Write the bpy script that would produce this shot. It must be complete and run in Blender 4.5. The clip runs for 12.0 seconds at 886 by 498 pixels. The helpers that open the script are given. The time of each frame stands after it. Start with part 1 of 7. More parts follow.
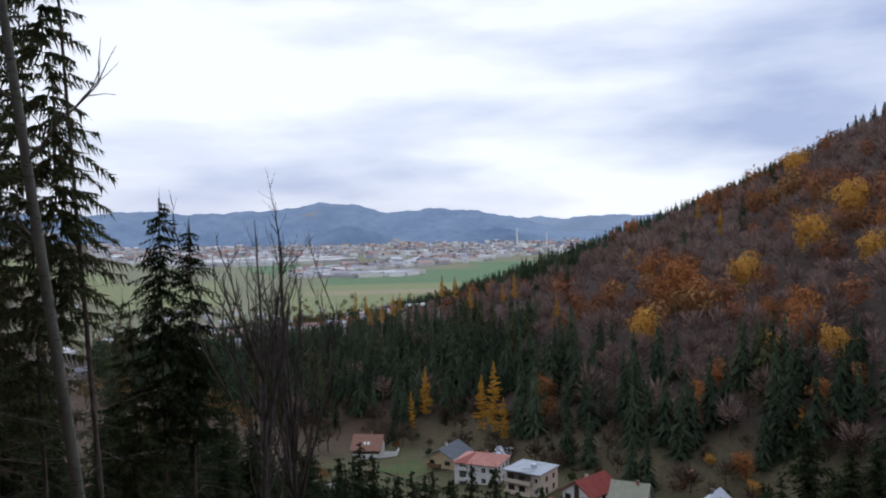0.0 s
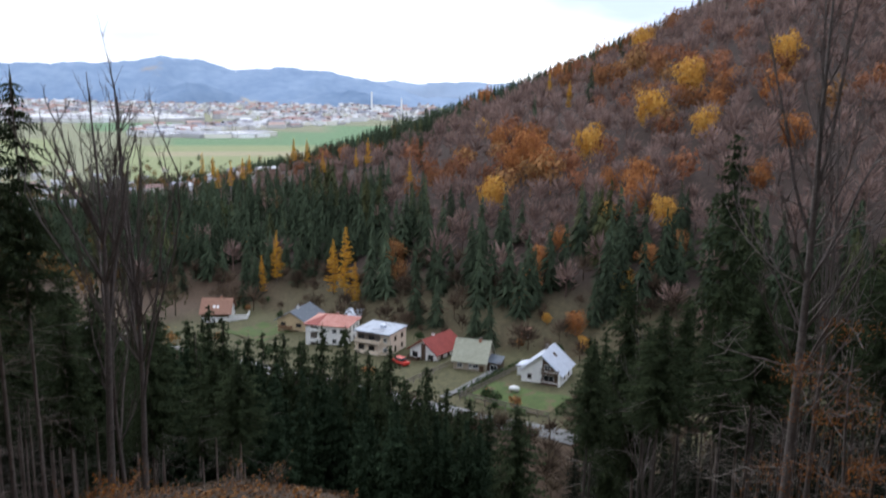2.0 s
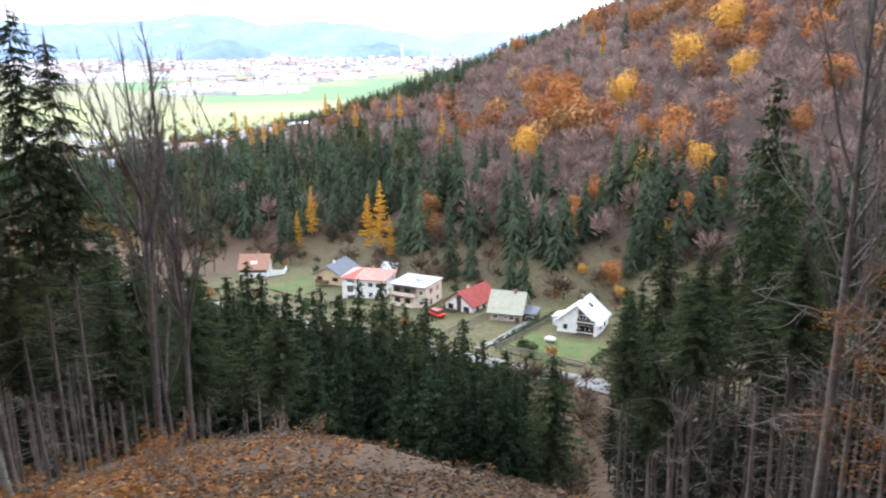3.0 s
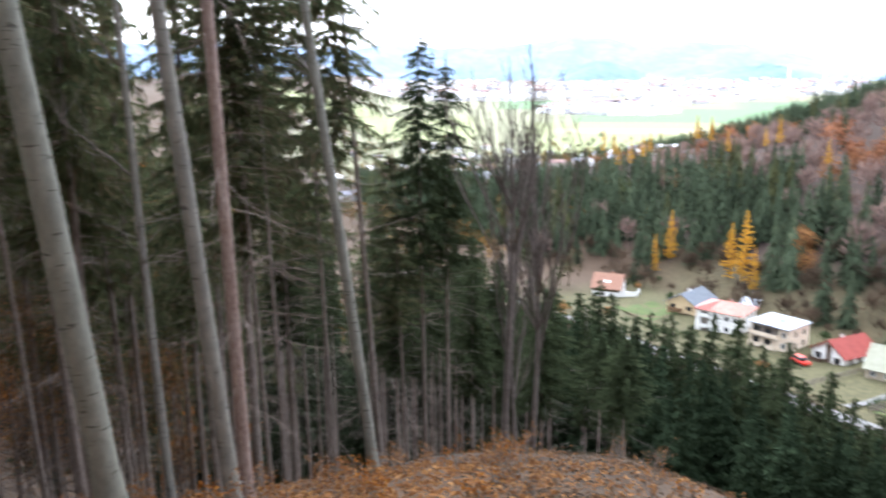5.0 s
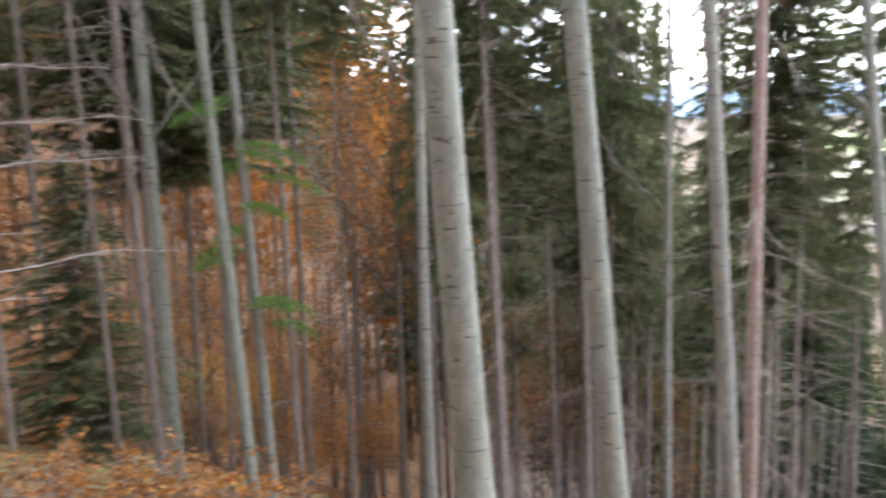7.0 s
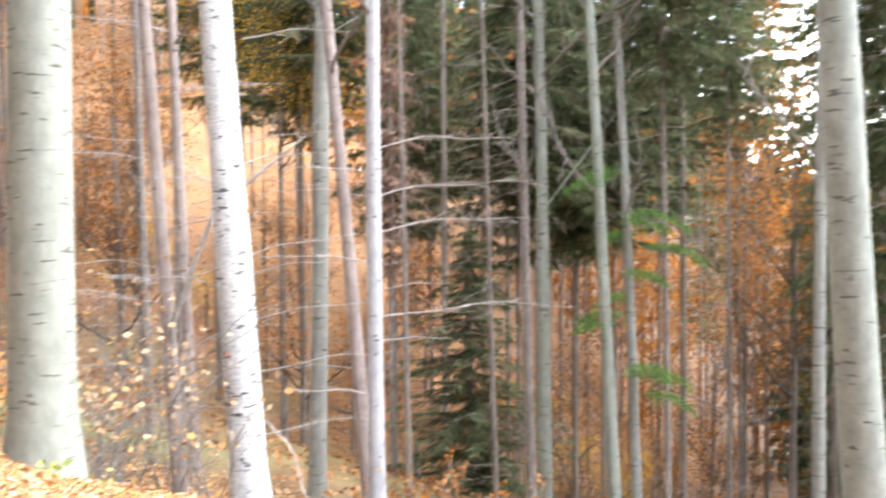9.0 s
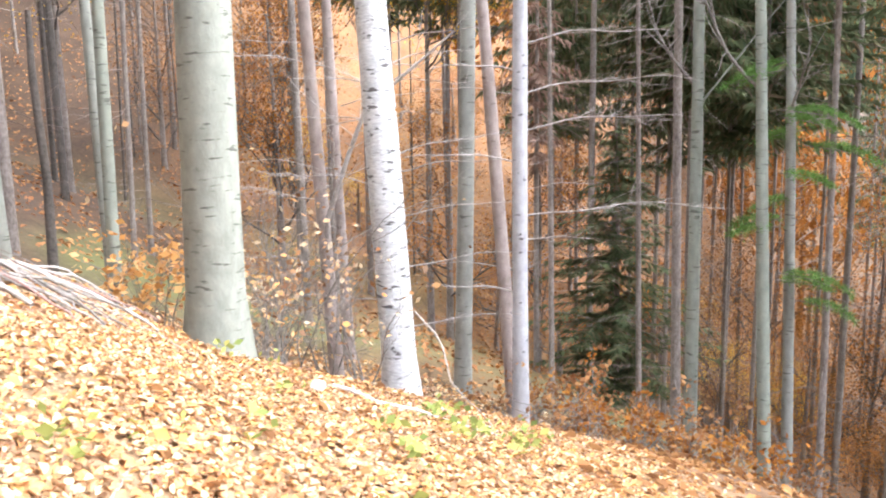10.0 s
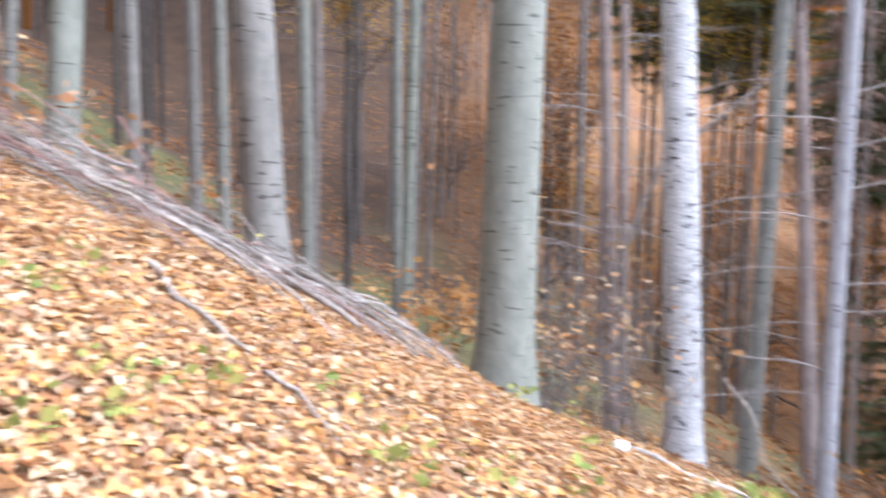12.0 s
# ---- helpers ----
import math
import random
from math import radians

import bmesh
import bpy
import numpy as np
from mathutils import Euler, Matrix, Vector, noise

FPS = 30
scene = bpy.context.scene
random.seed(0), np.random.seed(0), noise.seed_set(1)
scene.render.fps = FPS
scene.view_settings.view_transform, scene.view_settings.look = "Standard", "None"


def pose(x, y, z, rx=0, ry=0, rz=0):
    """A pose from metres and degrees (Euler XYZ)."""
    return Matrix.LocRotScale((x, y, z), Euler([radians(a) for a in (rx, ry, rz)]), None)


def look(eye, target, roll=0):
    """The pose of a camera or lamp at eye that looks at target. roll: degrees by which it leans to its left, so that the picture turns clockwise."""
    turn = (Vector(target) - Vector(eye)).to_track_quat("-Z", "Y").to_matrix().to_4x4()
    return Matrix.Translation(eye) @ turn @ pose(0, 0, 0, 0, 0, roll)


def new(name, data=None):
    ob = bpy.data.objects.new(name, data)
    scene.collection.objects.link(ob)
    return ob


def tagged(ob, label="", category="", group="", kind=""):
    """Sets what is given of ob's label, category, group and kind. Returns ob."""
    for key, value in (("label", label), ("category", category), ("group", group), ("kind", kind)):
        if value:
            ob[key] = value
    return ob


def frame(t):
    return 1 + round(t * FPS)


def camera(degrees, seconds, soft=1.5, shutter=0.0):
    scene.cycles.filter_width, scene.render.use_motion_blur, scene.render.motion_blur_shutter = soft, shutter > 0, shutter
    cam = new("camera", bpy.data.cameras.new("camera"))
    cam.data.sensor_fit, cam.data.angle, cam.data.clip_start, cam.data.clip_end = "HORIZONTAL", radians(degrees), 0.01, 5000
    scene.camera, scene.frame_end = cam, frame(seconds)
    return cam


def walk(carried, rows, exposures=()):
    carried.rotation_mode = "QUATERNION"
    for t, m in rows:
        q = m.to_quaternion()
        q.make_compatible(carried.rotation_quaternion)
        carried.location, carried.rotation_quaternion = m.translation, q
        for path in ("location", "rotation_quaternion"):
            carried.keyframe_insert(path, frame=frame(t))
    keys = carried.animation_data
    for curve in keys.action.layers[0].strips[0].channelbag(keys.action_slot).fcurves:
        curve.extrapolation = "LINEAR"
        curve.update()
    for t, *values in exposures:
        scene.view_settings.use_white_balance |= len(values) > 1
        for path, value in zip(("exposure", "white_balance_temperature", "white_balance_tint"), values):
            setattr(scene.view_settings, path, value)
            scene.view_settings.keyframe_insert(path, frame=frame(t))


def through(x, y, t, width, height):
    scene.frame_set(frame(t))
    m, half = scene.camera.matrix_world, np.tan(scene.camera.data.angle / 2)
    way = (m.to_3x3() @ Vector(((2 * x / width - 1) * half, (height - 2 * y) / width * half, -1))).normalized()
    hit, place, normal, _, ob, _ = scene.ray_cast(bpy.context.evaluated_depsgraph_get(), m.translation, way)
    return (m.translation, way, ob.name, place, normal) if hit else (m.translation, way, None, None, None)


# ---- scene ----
cam = camera(58.27, 12.0, soft=2.0, shutter=0.5)
PATH = [
    (0, (-0.002, -0.000, 1.605), (-0.010, 9.997, 1.384), -1.24),
    (0.5, (0.018, -0.278, 1.635), (0.405, 9.706, 1.230), -0.90),
    (1, (0.032, -0.209, 1.620), (1.458, 9.645, 0.680), 0.47),
    (1.5, (0.038, -0.168, 1.606), (1.912, 9.586, 0.446), 0.43),
    (2, (0.043, -0.158, 1.598), (1.834, 9.495, -0.305), 0.97),
    (2.5, (0.042, -0.142, 1.596), (1.630, 9.447, -0.758), 0.30),
    (2.7, (0.045, -0.140, 1.594), (1.621, 9.418, -0.887), 0.02),
    (4.3, (-0.054, 0.016, 1.615), (-1.259, 9.680, -0.652), -2.02),
    (4.5, (-0.036, -0.021, 1.624), (-1.601, 9.612, -0.557), -1.26),
    (5, (-0.060, -0.042, 1.625), (-3.056, 9.243, -0.567), -0.64),
    (5.5, (-0.070, -0.095, 1.634), (-4.217, 8.809, -0.243), 0.28),
    (6, (-0.077, -0.105, 1.631), (-5.599, 8.024, -0.220), -0.19),
    (6.5, (-0.096, -0.141, 1.632), (-7.019, 6.907, 0.082), -0.75),
    (7, (-0.124, -0.143, 1.633), (-8.174, 5.570, 0.035), -1.51),
    (7.2, (-0.110, -0.154, 1.634), (-8.599, 4.895, 0.074), -2.23),
    (8.8, (0.025, -0.092, 1.341), (-9.790, 1.799, 1.024), -1.05),
    (9, (0.030, -0.110, 1.341), (-9.867, 1.265, 0.955), -0.82),
    (9.5, (0.146, -0.043, 1.339), (-9.805, -0.010, 0.352), -0.01),
    (10, (0.067, -0.114, 1.312), (-9.797, -0.575, -0.268), -1.31),
    (10.5, (0.056, -0.223, 1.243), (-9.822, -1.369, 0.189), -0.39),
    (11, (0.014, -0.230, 1.298), (-9.804, -1.622, 0.007), -3.71),
    (11.5, (-0.057, -0.350, 1.226), (-9.832, -2.105, 0.053), -1.80),
    (12, (-0.119, -0.513, 1.191), (-9.428, -4.073, 0.377), 0.76),
]
EXPOSURES = [
    (0.0, -0.5, 6050, 11), (1.0, -0.65, 6050, 11), (1.5, -0.25, 6050, 10), (2.0, 0.35, 6150, 10), (2.7, 1.4, 6250, 10), (4.3, 1.8, 6250, 10),
    (5.5, 1.95, 6200, 10), (6.5, 2.3, 6250, 9), (7.2, 3.0, 6250, 8), (8.8, 3.6, 6300, 7), (10.0, 3.4, 6200, 8), (11.0, 3.0, 5900, 10), (12.0, 2.7, 5650, 12),
]
walk(cam, [(t, look(eye, target, roll)) for t, eye, target, roll in PATH], EXPOSURES)


# ---- light: an overcast November sky, a wide weak sun ----
SUN_ELEVATION, SUN_TURN = radians(34), radians(-12)
world = bpy.data.worlds.new("sky")
scene.world = world
world.use_nodes = True
wn, wl = world.node_tree.nodes, world.node_tree.links
wn.clear()
w_out, w_bg = wn.new("ShaderNodeOutputWorld"), wn.new("ShaderNodeBackground")
sky = wn.new("ShaderNodeTexSky")
sky.sky_type, sky.sun_disc = "NISHITA", False
sky.sun_elevation, sky.sun_rotation = SUN_ELEVATION, SUN_TURN
w_co, w_map = wn.new("ShaderNodeTexCoord"), wn.new("ShaderNodeMapping")
w_map.inputs["Scale"].default_value = (1.3, 1.3, 5.2)
w_map.inputs["Location"].default_value = (0.35, 0.2, 0.1)
w_noise, w_ramp = wn.new("ShaderNodeTexNoise"), wn.new("ShaderNodeValToRGB")
w_noise.inputs["Scale"].default_value, w_noise.inputs["Detail"].default_value, w_noise.inputs["Roughness"].default_value = 1.6, 6, 0.47
w_ramp.color_ramp.elements[0].position, w_ramp.color_ramp.elements[0].color = 0.34, (6.4, 7.4, 10.4, 1)
w_ramp.color_ramp.elements[1].position, w_ramp.color_ramp.elements[1].color = 0.57, (14.6, 14.9, 15.6, 1)
w_mix = wn.new("ShaderNodeMixRGB")
w_mix.inputs[0].default_value = 0.9
wl.new(w_co.outputs["Generated"], w_map.inputs["Vector"])
wl.new(w_map.outputs[0], w_noise.inputs["Vector"])
wl.new(w_noise.outputs["Fac"], w_ramp.inputs[0])
wl.new(sky.outputs[0], w_mix.inputs[1])
wl.new(w_ramp.outputs[0], w_mix.inputs[2])
wl.new(w_mix.outputs[0], w_bg.inputs[0])
w_bg.inputs[1].default_value = 0.1
wl.new(w_bg.outputs[0], w_out.inputs[0])

sun = new("sun", bpy.data.lights.new("sun", "SUN"))
sun.data.energy, sun.data.angle, sun.data.color = 1.1, radians(40), (1.0, 0.97, 0.94)
sun.matrix_world = look((300 * math.sin(SUN_TURN), 300 * math.cos(SUN_TURN), 202), (0, 0, 0))


# ---- materials ----
def mat(name, a, b, scale=6.0, rough=0.85, bump=0.3, stretch=(1, 1, 1), low=0.35, high=0.65, fine=4.0, metal=0.0, spot=None, spot_scale=1.0, spot_at=0.62, spot_stretch=None, hues=None):
    """Two colours mixed by noise at two scales, with relief; an optional third colour in patches."""
    m = bpy.data.materials.new(name)
    m.use_nodes = True
    n, l = m.node_tree.nodes, m.node_tree.links
    p = n["Principled BSDF"]
    geo, mp = n.new("ShaderNodeNewGeometry"), n.new("ShaderNodeMapping")
    mp.inputs["Scale"].default_value = stretch
    l.new(geo.outputs["Position"], mp.inputs["Vector"])
    big, small, ramp = n.new("ShaderNodeTexNoise"), n.new("ShaderNodeTexNoise"), n.new("ShaderNodeValToRGB")
    for q, s in ((big, scale), (small, scale * fine)):
        q.inputs["Scale"].default_value, q.inputs["Detail"].default_value, q.inputs["Roughness"].default_value = s, 6, 0.6
        l.new(mp.outputs[0], q.inputs["Vector"])
    both = n.new("ShaderNodeMath")
    both.operation = "MULTIPLY_ADD"
    both.inputs[1].default_value = 0.5
    half = n.new("ShaderNodeMath")
    half.operation = "MULTIPLY"
    half.inputs[1].default_value = 0.5
    l.new(small.outputs["Fac"], half.inputs[0])
    l.new(big.outputs["Fac"], both.inputs[0])
    l.new(half.outputs[0], both.inputs[2])
    l.new(both.outputs[0], ramp.inputs[0])
    ramp.color_ramp.elements[0].position, ramp.color_ramp.elements[0].color = low, (*a, 1)
    ramp.color_ramp.elements[1].position, ramp.color_ramp.elements[1].color = high, (*b, 1)
    colour = ramp.outputs[0]
    if spot:
        sp, sr, mx = n.new("ShaderNodeTexNoise"), n.new("ShaderNodeValToRGB"), n.new("ShaderNodeMixRGB")
        sp.inputs["Scale"].default_value, sp.inputs["Detail"].default_value = spot_scale, 5
        sm = n.new("ShaderNodeMapping")
        sm.inputs["Scale"].default_value = spot_stretch or stretch
        l.new(geo.outputs["Position"], sm.inputs["Vector"])
        l.new(sm.outputs[0], sp.inputs["Vector"])
        l.new(sp.outputs["Fac"], sr.inputs[0])
        sr.color_ramp.elements[0].position, sr.color_ramp.elements[1].position = spot_at, spot_at + 0.06
        l.new(sr.outputs[0], mx.inputs[0])
        l.new(colour, mx.inputs[1])
        mx.inputs[2].default_value = (*spot, 1)
        colour = mx.outputs[0]
    if hues:
        # each tree leans to one of two hues
        oi, hr, hm = n.new("ShaderNodeObjectInfo"), n.new("ShaderNodeValToRGB"), n.new("ShaderNodeMixRGB")
        hr.color_ramp.elements[0].color, hr.color_ramp.elements[1].color = (*hues[0], 1), (*hues[1], 1)
        hm.blend_type, hm.inputs[0].default_value = "MULTIPLY", 1.0
        l.new(oi.outputs["Random"], hr.inputs[0])
        l.new(colour, hm.inputs[1])
        l.new(hr.outputs[0], hm.inputs[2])
        colour = hm.outputs[0]
    l.new(colour, p.inputs["Base Color"])
    p.inputs["Roughness"].default_value, p.inputs["Metallic"].default_value = rough, metal
    p.inputs["Specular IOR Level"].default_value = 0.25
    if bump:
        bp = n.new("ShaderNodeBump")
        bp.inputs["Strength"].default_value, bp.inputs["Distance"].default_value = bump, 0.04
        l.new(both.outputs[0], bp.inputs["Height"])
        l.new(bp.outputs[0], p.inputs["Normal"])
    return m


def leaf_mat(name, colours, tint=False, through=0.3):
    """Foliage: each clump takes its own colour from a ramp, and lets some light through."""
    m = bpy.data.materials.new(name)
    m.use_nodes = True
    n, l = m.node_tree.nodes, m.node_tree.links
    n.clear()
    geo, ramp, out = n.new("ShaderNodeNewGeometry"), n.new("ShaderNodeValToRGB"), n.new("ShaderNodeOutputMaterial")
    e = ramp.color_ramp.elements
    while len(e) < len(colours):
        e.new(0.5)
    for k, c in enumerate(colours):
        e[k].position, e[k].color = k / max(1, len(colours) - 1), (*c, 1)
    l.new(geo.outputs["Random Per Island"], ramp.inputs[0])
    colour = ramp.outputs[0]
    if tint:
        at, mx = n.new("ShaderNodeAttribute"), n.new("ShaderNodeMixRGB")
        at.attribute_name, mx.blend_type, mx.inputs[0].default_value = "tint", "MULTIPLY", 1.0
        l.new(at.outputs["Color"], mx.inputs[1])
        l.new(colour, mx.inputs[2])
        colour = mx.outputs[0]
    d, t, mix = n.new("ShaderNodeBsdfDiffuse"), n.new("ShaderNodeBsdfTranslucent"), n.new("ShaderNodeMixShader")
    l.new(colour, d.inputs[0])
    l.new(colour, t.inputs[0])
    mix.inputs[0].default_value = through
    l.new(d.outputs[0], mix.inputs[1])
    l.new(t.outputs[0], mix.inputs[2])
    l.new(mix.outputs[0], out.inputs[0])
    return m


BEECH_BARK = mat("beech_bark", (0.168, 0.170, 0.150), (0.255, 0.256, 0.228), 1.3, 0.8, 0.4, (1.8, 1.8, 1.3), spot=(0.085, 0.082, 0.07), spot_scale=1.0, spot_at=0.61, spot_stretch=(4.5, 4.5, 26), hues=((0.95, 0.98, 0.89), (1.07, 0.985, 0.985)))
BIRCH_BARK = mat("birch_bark", (0.33, 0.32, 0.31), (0.6, 0.59, 0.57), 2.4, 0.75, 0.35, (1.5, 1.5, 4.5), spot=(0.09, 0.08, 0.075), spot_scale=1.0, spot_at=0.585, spot_stretch=(6, 6, 22))
RUDDY_BARK = mat("ruddy_bark", (0.20, 0.155, 0.135), (0.34, 0.275, 0.245), 1.6, 0.85, 0.4, (1.6, 1.6, 1.0), spot=(0.12, 0.09, 0.075), spot_scale=1.0, spot_at=0.63, spot_stretch=(6, 6, 14))
PALE_BARK = mat("pale_lilac_bark", (0.27, 0.262, 0.268), (0.42, 0.405, 0.405), 1.6, 0.8, 0.4, (1.6, 1.6, 1.2), spot=(0.08, 0.07, 0.068), spot_scale=1.0, spot_at=0.63, spot_stretch=(7, 7, 13))
SPRUCE_BARK = mat("spruce_bark", (0.12, 0.095, 0.08), (0.28, 0.235, 0.205), 5, 0.9, 0.6, (1.5, 1.5, 0.8))
RED_BARK = mat("pine_bark", (0.20, 0.13, 0.105), (0.38, 0.29, 0.25), 4, 0.9, 0.6, (1.5, 1.5, 0.8))
DARK_BARK = mat("dark_bark", (0.05, 0.042, 0.036), (0.12, 0.10, 0.085), 6, 0.9, 0.5)
TWIG = mat("twig", (0.10, 0.085, 0.07), (0.24, 0.205, 0.18), 7, 0.9, 0.3)
DEAD_TWIG = mat("dead_spruce_twig", (0.13, 0.10, 0.083), (0.27, 0.215, 0.185), 7, 0.9, 0.3)
GREY_WOOD = mat("grey_bare_wood", (0.085, 0.07, 0.062), (0.20, 0.168, 0.152), 7, 0.9, 0.3)
PALE_TWIG = mat("pale_twig", (0.24, 0.21, 0.19), (0.45, 0.405, 0.37), 7, 0.9, 0.3)
STICK = mat("dead_stick", (0.16, 0.125, 0.10), (0.40, 0.345, 0.30), 9, 0.9, 0.4)
NEEDLE = leaf_mat("needles", [(0.060, 0.074, 0.040), (0.088, 0.106, 0.054), (0.118, 0.138, 0.068), (0.18, 0.13, 0.085)], through=0.45)
# darkened copy of NEEDLE: shade among the lower spruces put into the colour
SHADED_NEEDLE = leaf_mat("shaded_needles", [(0.026, 0.035, 0.019), (0.040, 0.053, 0.027), (0.060, 0.075, 0.037)], through=0.3)
NEEDLE_GREEN = leaf_mat("fresh_needles", [(0.06, 0.13, 0.03), (0.11, 0.20, 0.05), (0.17, 0.27, 0.075)], through=0.45)
AUTUMN = leaf_mat("orange_leaves", [(0.16, 0.065, 0.022), (0.29, 0.11, 0.026), (0.42, 0.19, 0.04)], through=0.35)
YELLOW = leaf_mat("yellow_leaves", [(0.45, 0.23, 0.03), (0.62, 0.36, 0.04), (0.72, 0.46, 0.08)], through=0.4)
BROWN_LEAF = leaf_mat("withered_leaves", [(0.14, 0.07, 0.035), (0.27, 0.13, 0.055), (0.40, 0.22, 0.095)], through=0.35)
LITTER = leaf_mat("fallen_leaves", [(0.15, 0.08, 0.045), (0.33, 0.175, 0.085), (0.49, 0.27, 0.12), (0.50, 0.35, 0.21), (0.57, 0.45, 0.31), (0.55, 0.32, 0.11), (0.44, 0.205, 0.085), (0.24, 0.13, 0.08), (0.38, 0.25, 0.16)], through=0.2)
PEACH_LEAF = leaf_mat("peach_leaves", [(0.42, 0.19, 0.06), (0.55, 0.30, 0.11), (0.63, 0.40, 0.20)], through=0.4)
HILL_ORANGE = leaf_mat("hill_orange_leaves", [(0.24, 0.095, 0.045), (0.36, 0.155, 0.06), (0.46, 0.22, 0.085)], through=0.3)
HILL_YELLOW = leaf_mat("hill_yellow_leaves", [(0.42, 0.205, 0.045), (0.56, 0.31, 0.07), (0.62, 0.38, 0.10)], through=0.3)
LARCH_GOLD = leaf_mat("golden_larch_needles", [(0.46, 0.23, 0.03), (0.62, 0.36, 0.05), (0.70, 0.44, 0.08)], through=0.35)
FAR_LEAF = leaf_mat("far_foliage", [(0.6, 0.6, 0.6), (1.0, 1.0, 1.0), (1.3, 1.25, 1.2)], tint=True, through=0.25)


AX, AY, WX, WY = -0.684, 0.730, 42.8, 128.0


def lerp(x, xs, ys):
    return np.interp(x, xs, ys)


def height(x, y):
    """Height of the ground: the wooded slope underfoot, its gully and spur, the side valley, the hill across it and the plain."""
    x, y = np.asarray(x, float), np.asarray(y, float)
    u, v = -0.342 * x + 0.940 * y, -0.940 * x - 0.342 * y
    base = lerp(u, [-500, -160, 0, 4, 8, 12.5, 20, 400], [190, 78, 0, -1.4, -3.15, -5.55, -9.95, -223])
    base = base * np.where(u > 0, lerp(v, [22, 52], [1.0, 0.45]), 1.0)
    gully = lerp(v + 0.62 * np.minimum(u, 0), [3.4, 5.2, 6.6, 8.4, 10, 14, 19, 25, 32, 62, 105, 300], [0, -0.2, -0.58, -1.18, -1.35, -1.6, -2.1, -2.3, 0.5, 18, 36, 80])
    right = lerp(v, [-60, -20, -5, 0, 500], [-20, -8.6, -1.1, 0, 0])
    # a low brow before the view and a gentler shoulder beyond it
    near = base + gully + right + 0.7 * np.exp(-(((u - 11.5) / 3.6) ** 2) - ((v + 3.4) / 3.6) ** 2)
    near = near + 1.8 * np.exp(-(((u - 17.5) / 5.0) ** 2) - ((v + 5.4) / 5.8) ** 2)
    s = (x - WX) * AX + (y - WY) * AY
    w = (x - WX) * AY - (y - WY) * AX
    r = np.hypot(x, y)
    plain = -97 + 0.0106 * np.maximum(r - 1000, 0)
    floor = np.maximum(-49 - 0.066 * s, plain)
    ridge = lerp(s, [-400, -150, 4, 102, 166, 215, 250, 300, 587, 720, 900], [160, 134, 93, 60, 35, 18, 1.5, -18.5, -104, -122, -140])
    top = np.clip(375 + 0.217 * s, 300, 520)
    q = (w - 20) / (top - 20)
    rise = np.where(q < 1, floor + (ridge - floor) * np.clip(q, 0, 1) ** 0.92, ridge - (w - top) * 0.28)
    valley = np.maximum(floor, rise)
    k = 3.0
    d = np.clip((near - valley) / k, -30, 30)
    z = valley + k * np.log1p(np.exp(d))
    # a dip behind the crest of the bank
    z = z - 0.8 * np.exp(-((x + 5.2) ** 2 + (y + 6.8) ** 2) / 6.0)
    rough = np.clip((r - 3) / 20, 0, 1) * np.clip((900 - r) / 400, 0, 1)
    z = z + rough * (0.35 * np.sin(x * 0.31 + 1.3 * np.sin(y * 0.17)) * np.sin(y * 0.27 + 0.7) + 0.12 * np.sin(x * 1.1 + y * 0.4) * np.sin(y * 0.9))
    return z


# ---- mesh helpers ----
def mesh_of(name, verts, faces, material, tint=None, smooth=False):
    """A mesh from arrays of places and of faces that all have the same number of corners."""
    verts, faces = np.asarray(verts, np.float32), np.asarray(faces, np.int32)
    me = bpy.data.meshes.new(name)
    me.vertices.add(len(verts))
    me.vertices.foreach_set("co", verts.ravel())
    me.loops.add(faces.size)
    me.loops.foreach_set("vertex_index", faces.ravel())
    me.polygons.add(len(faces))
    me.polygons.foreach_set("loop_start", np.arange(len(faces), dtype=np.int32) * faces.shape[1])
    me.polygons.foreach_set("use_smooth", np.full(len(faces), smooth))
    if tint is not None:
        at = me.color_attributes.new("tint", "FLOAT_COLOR", "POINT")
        at.data.foreach_set("color", np.c_[tint, np.ones(len(tint))].astype(np.float32).ravel())
    me.update(calc_edges=True)
    me.materials.append(material)
    return me


def stack(pieces):
    """Joins (places, faces) pairs into one pair."""
    vs, fs, n = [], [], 0
    for v, f in pieces:
        vs.append(np.asarray(v, float))
        fs.append(np.asarray(f, int) + n)
        n += len(v)
    return np.concatenate(vs), np.concatenate(fs)


def tube(points, radii, sides=6, cap=True):
    """A tapered tube along points."""
    pts = np.asarray(points, float)
    d = np.gradient(pts, axis=0)
    d /= np.linalg.norm(d, axis=1)[:, None] + 1e-9
    ref = np.array([1.0, 0, 0]) if abs(d[0, 0]) < 0.8 else np.array([0, 1.0, 0])
    a = np.cross(d, ref)
    a /= np.linalg.norm(a, axis=1)[:, None] + 1e-9
    b = np.cross(d, a)
    ang = np.arange(sides) * 2 * np.pi / sides
    r = np.asarray(radii, float)[:, None, None]
    v = pts[:, None] + r * (np.cos(ang)[None, :, None] * a[:, None] + np.sin(ang)[None, :, None] * b[:, None])
    n = len(pts)
    i, j = np.meshgrid(np.arange(n - 1), np.arange(sides), indexing="ij")
    k = (j + 1) % sides
    f = np.stack([i * sides + j, i * sides + k, (i + 1) * sides + k, (i + 1) * sides + j], -1).reshape(-1, 4)
    return v.reshape(-1, 3), f


def part(name, mesh, parent, label="", m=None):
    ob = new(name, mesh)
    ob.parent = parent
    if m is not None:
        ob.matrix_basis = m
    return tagged(ob, label)


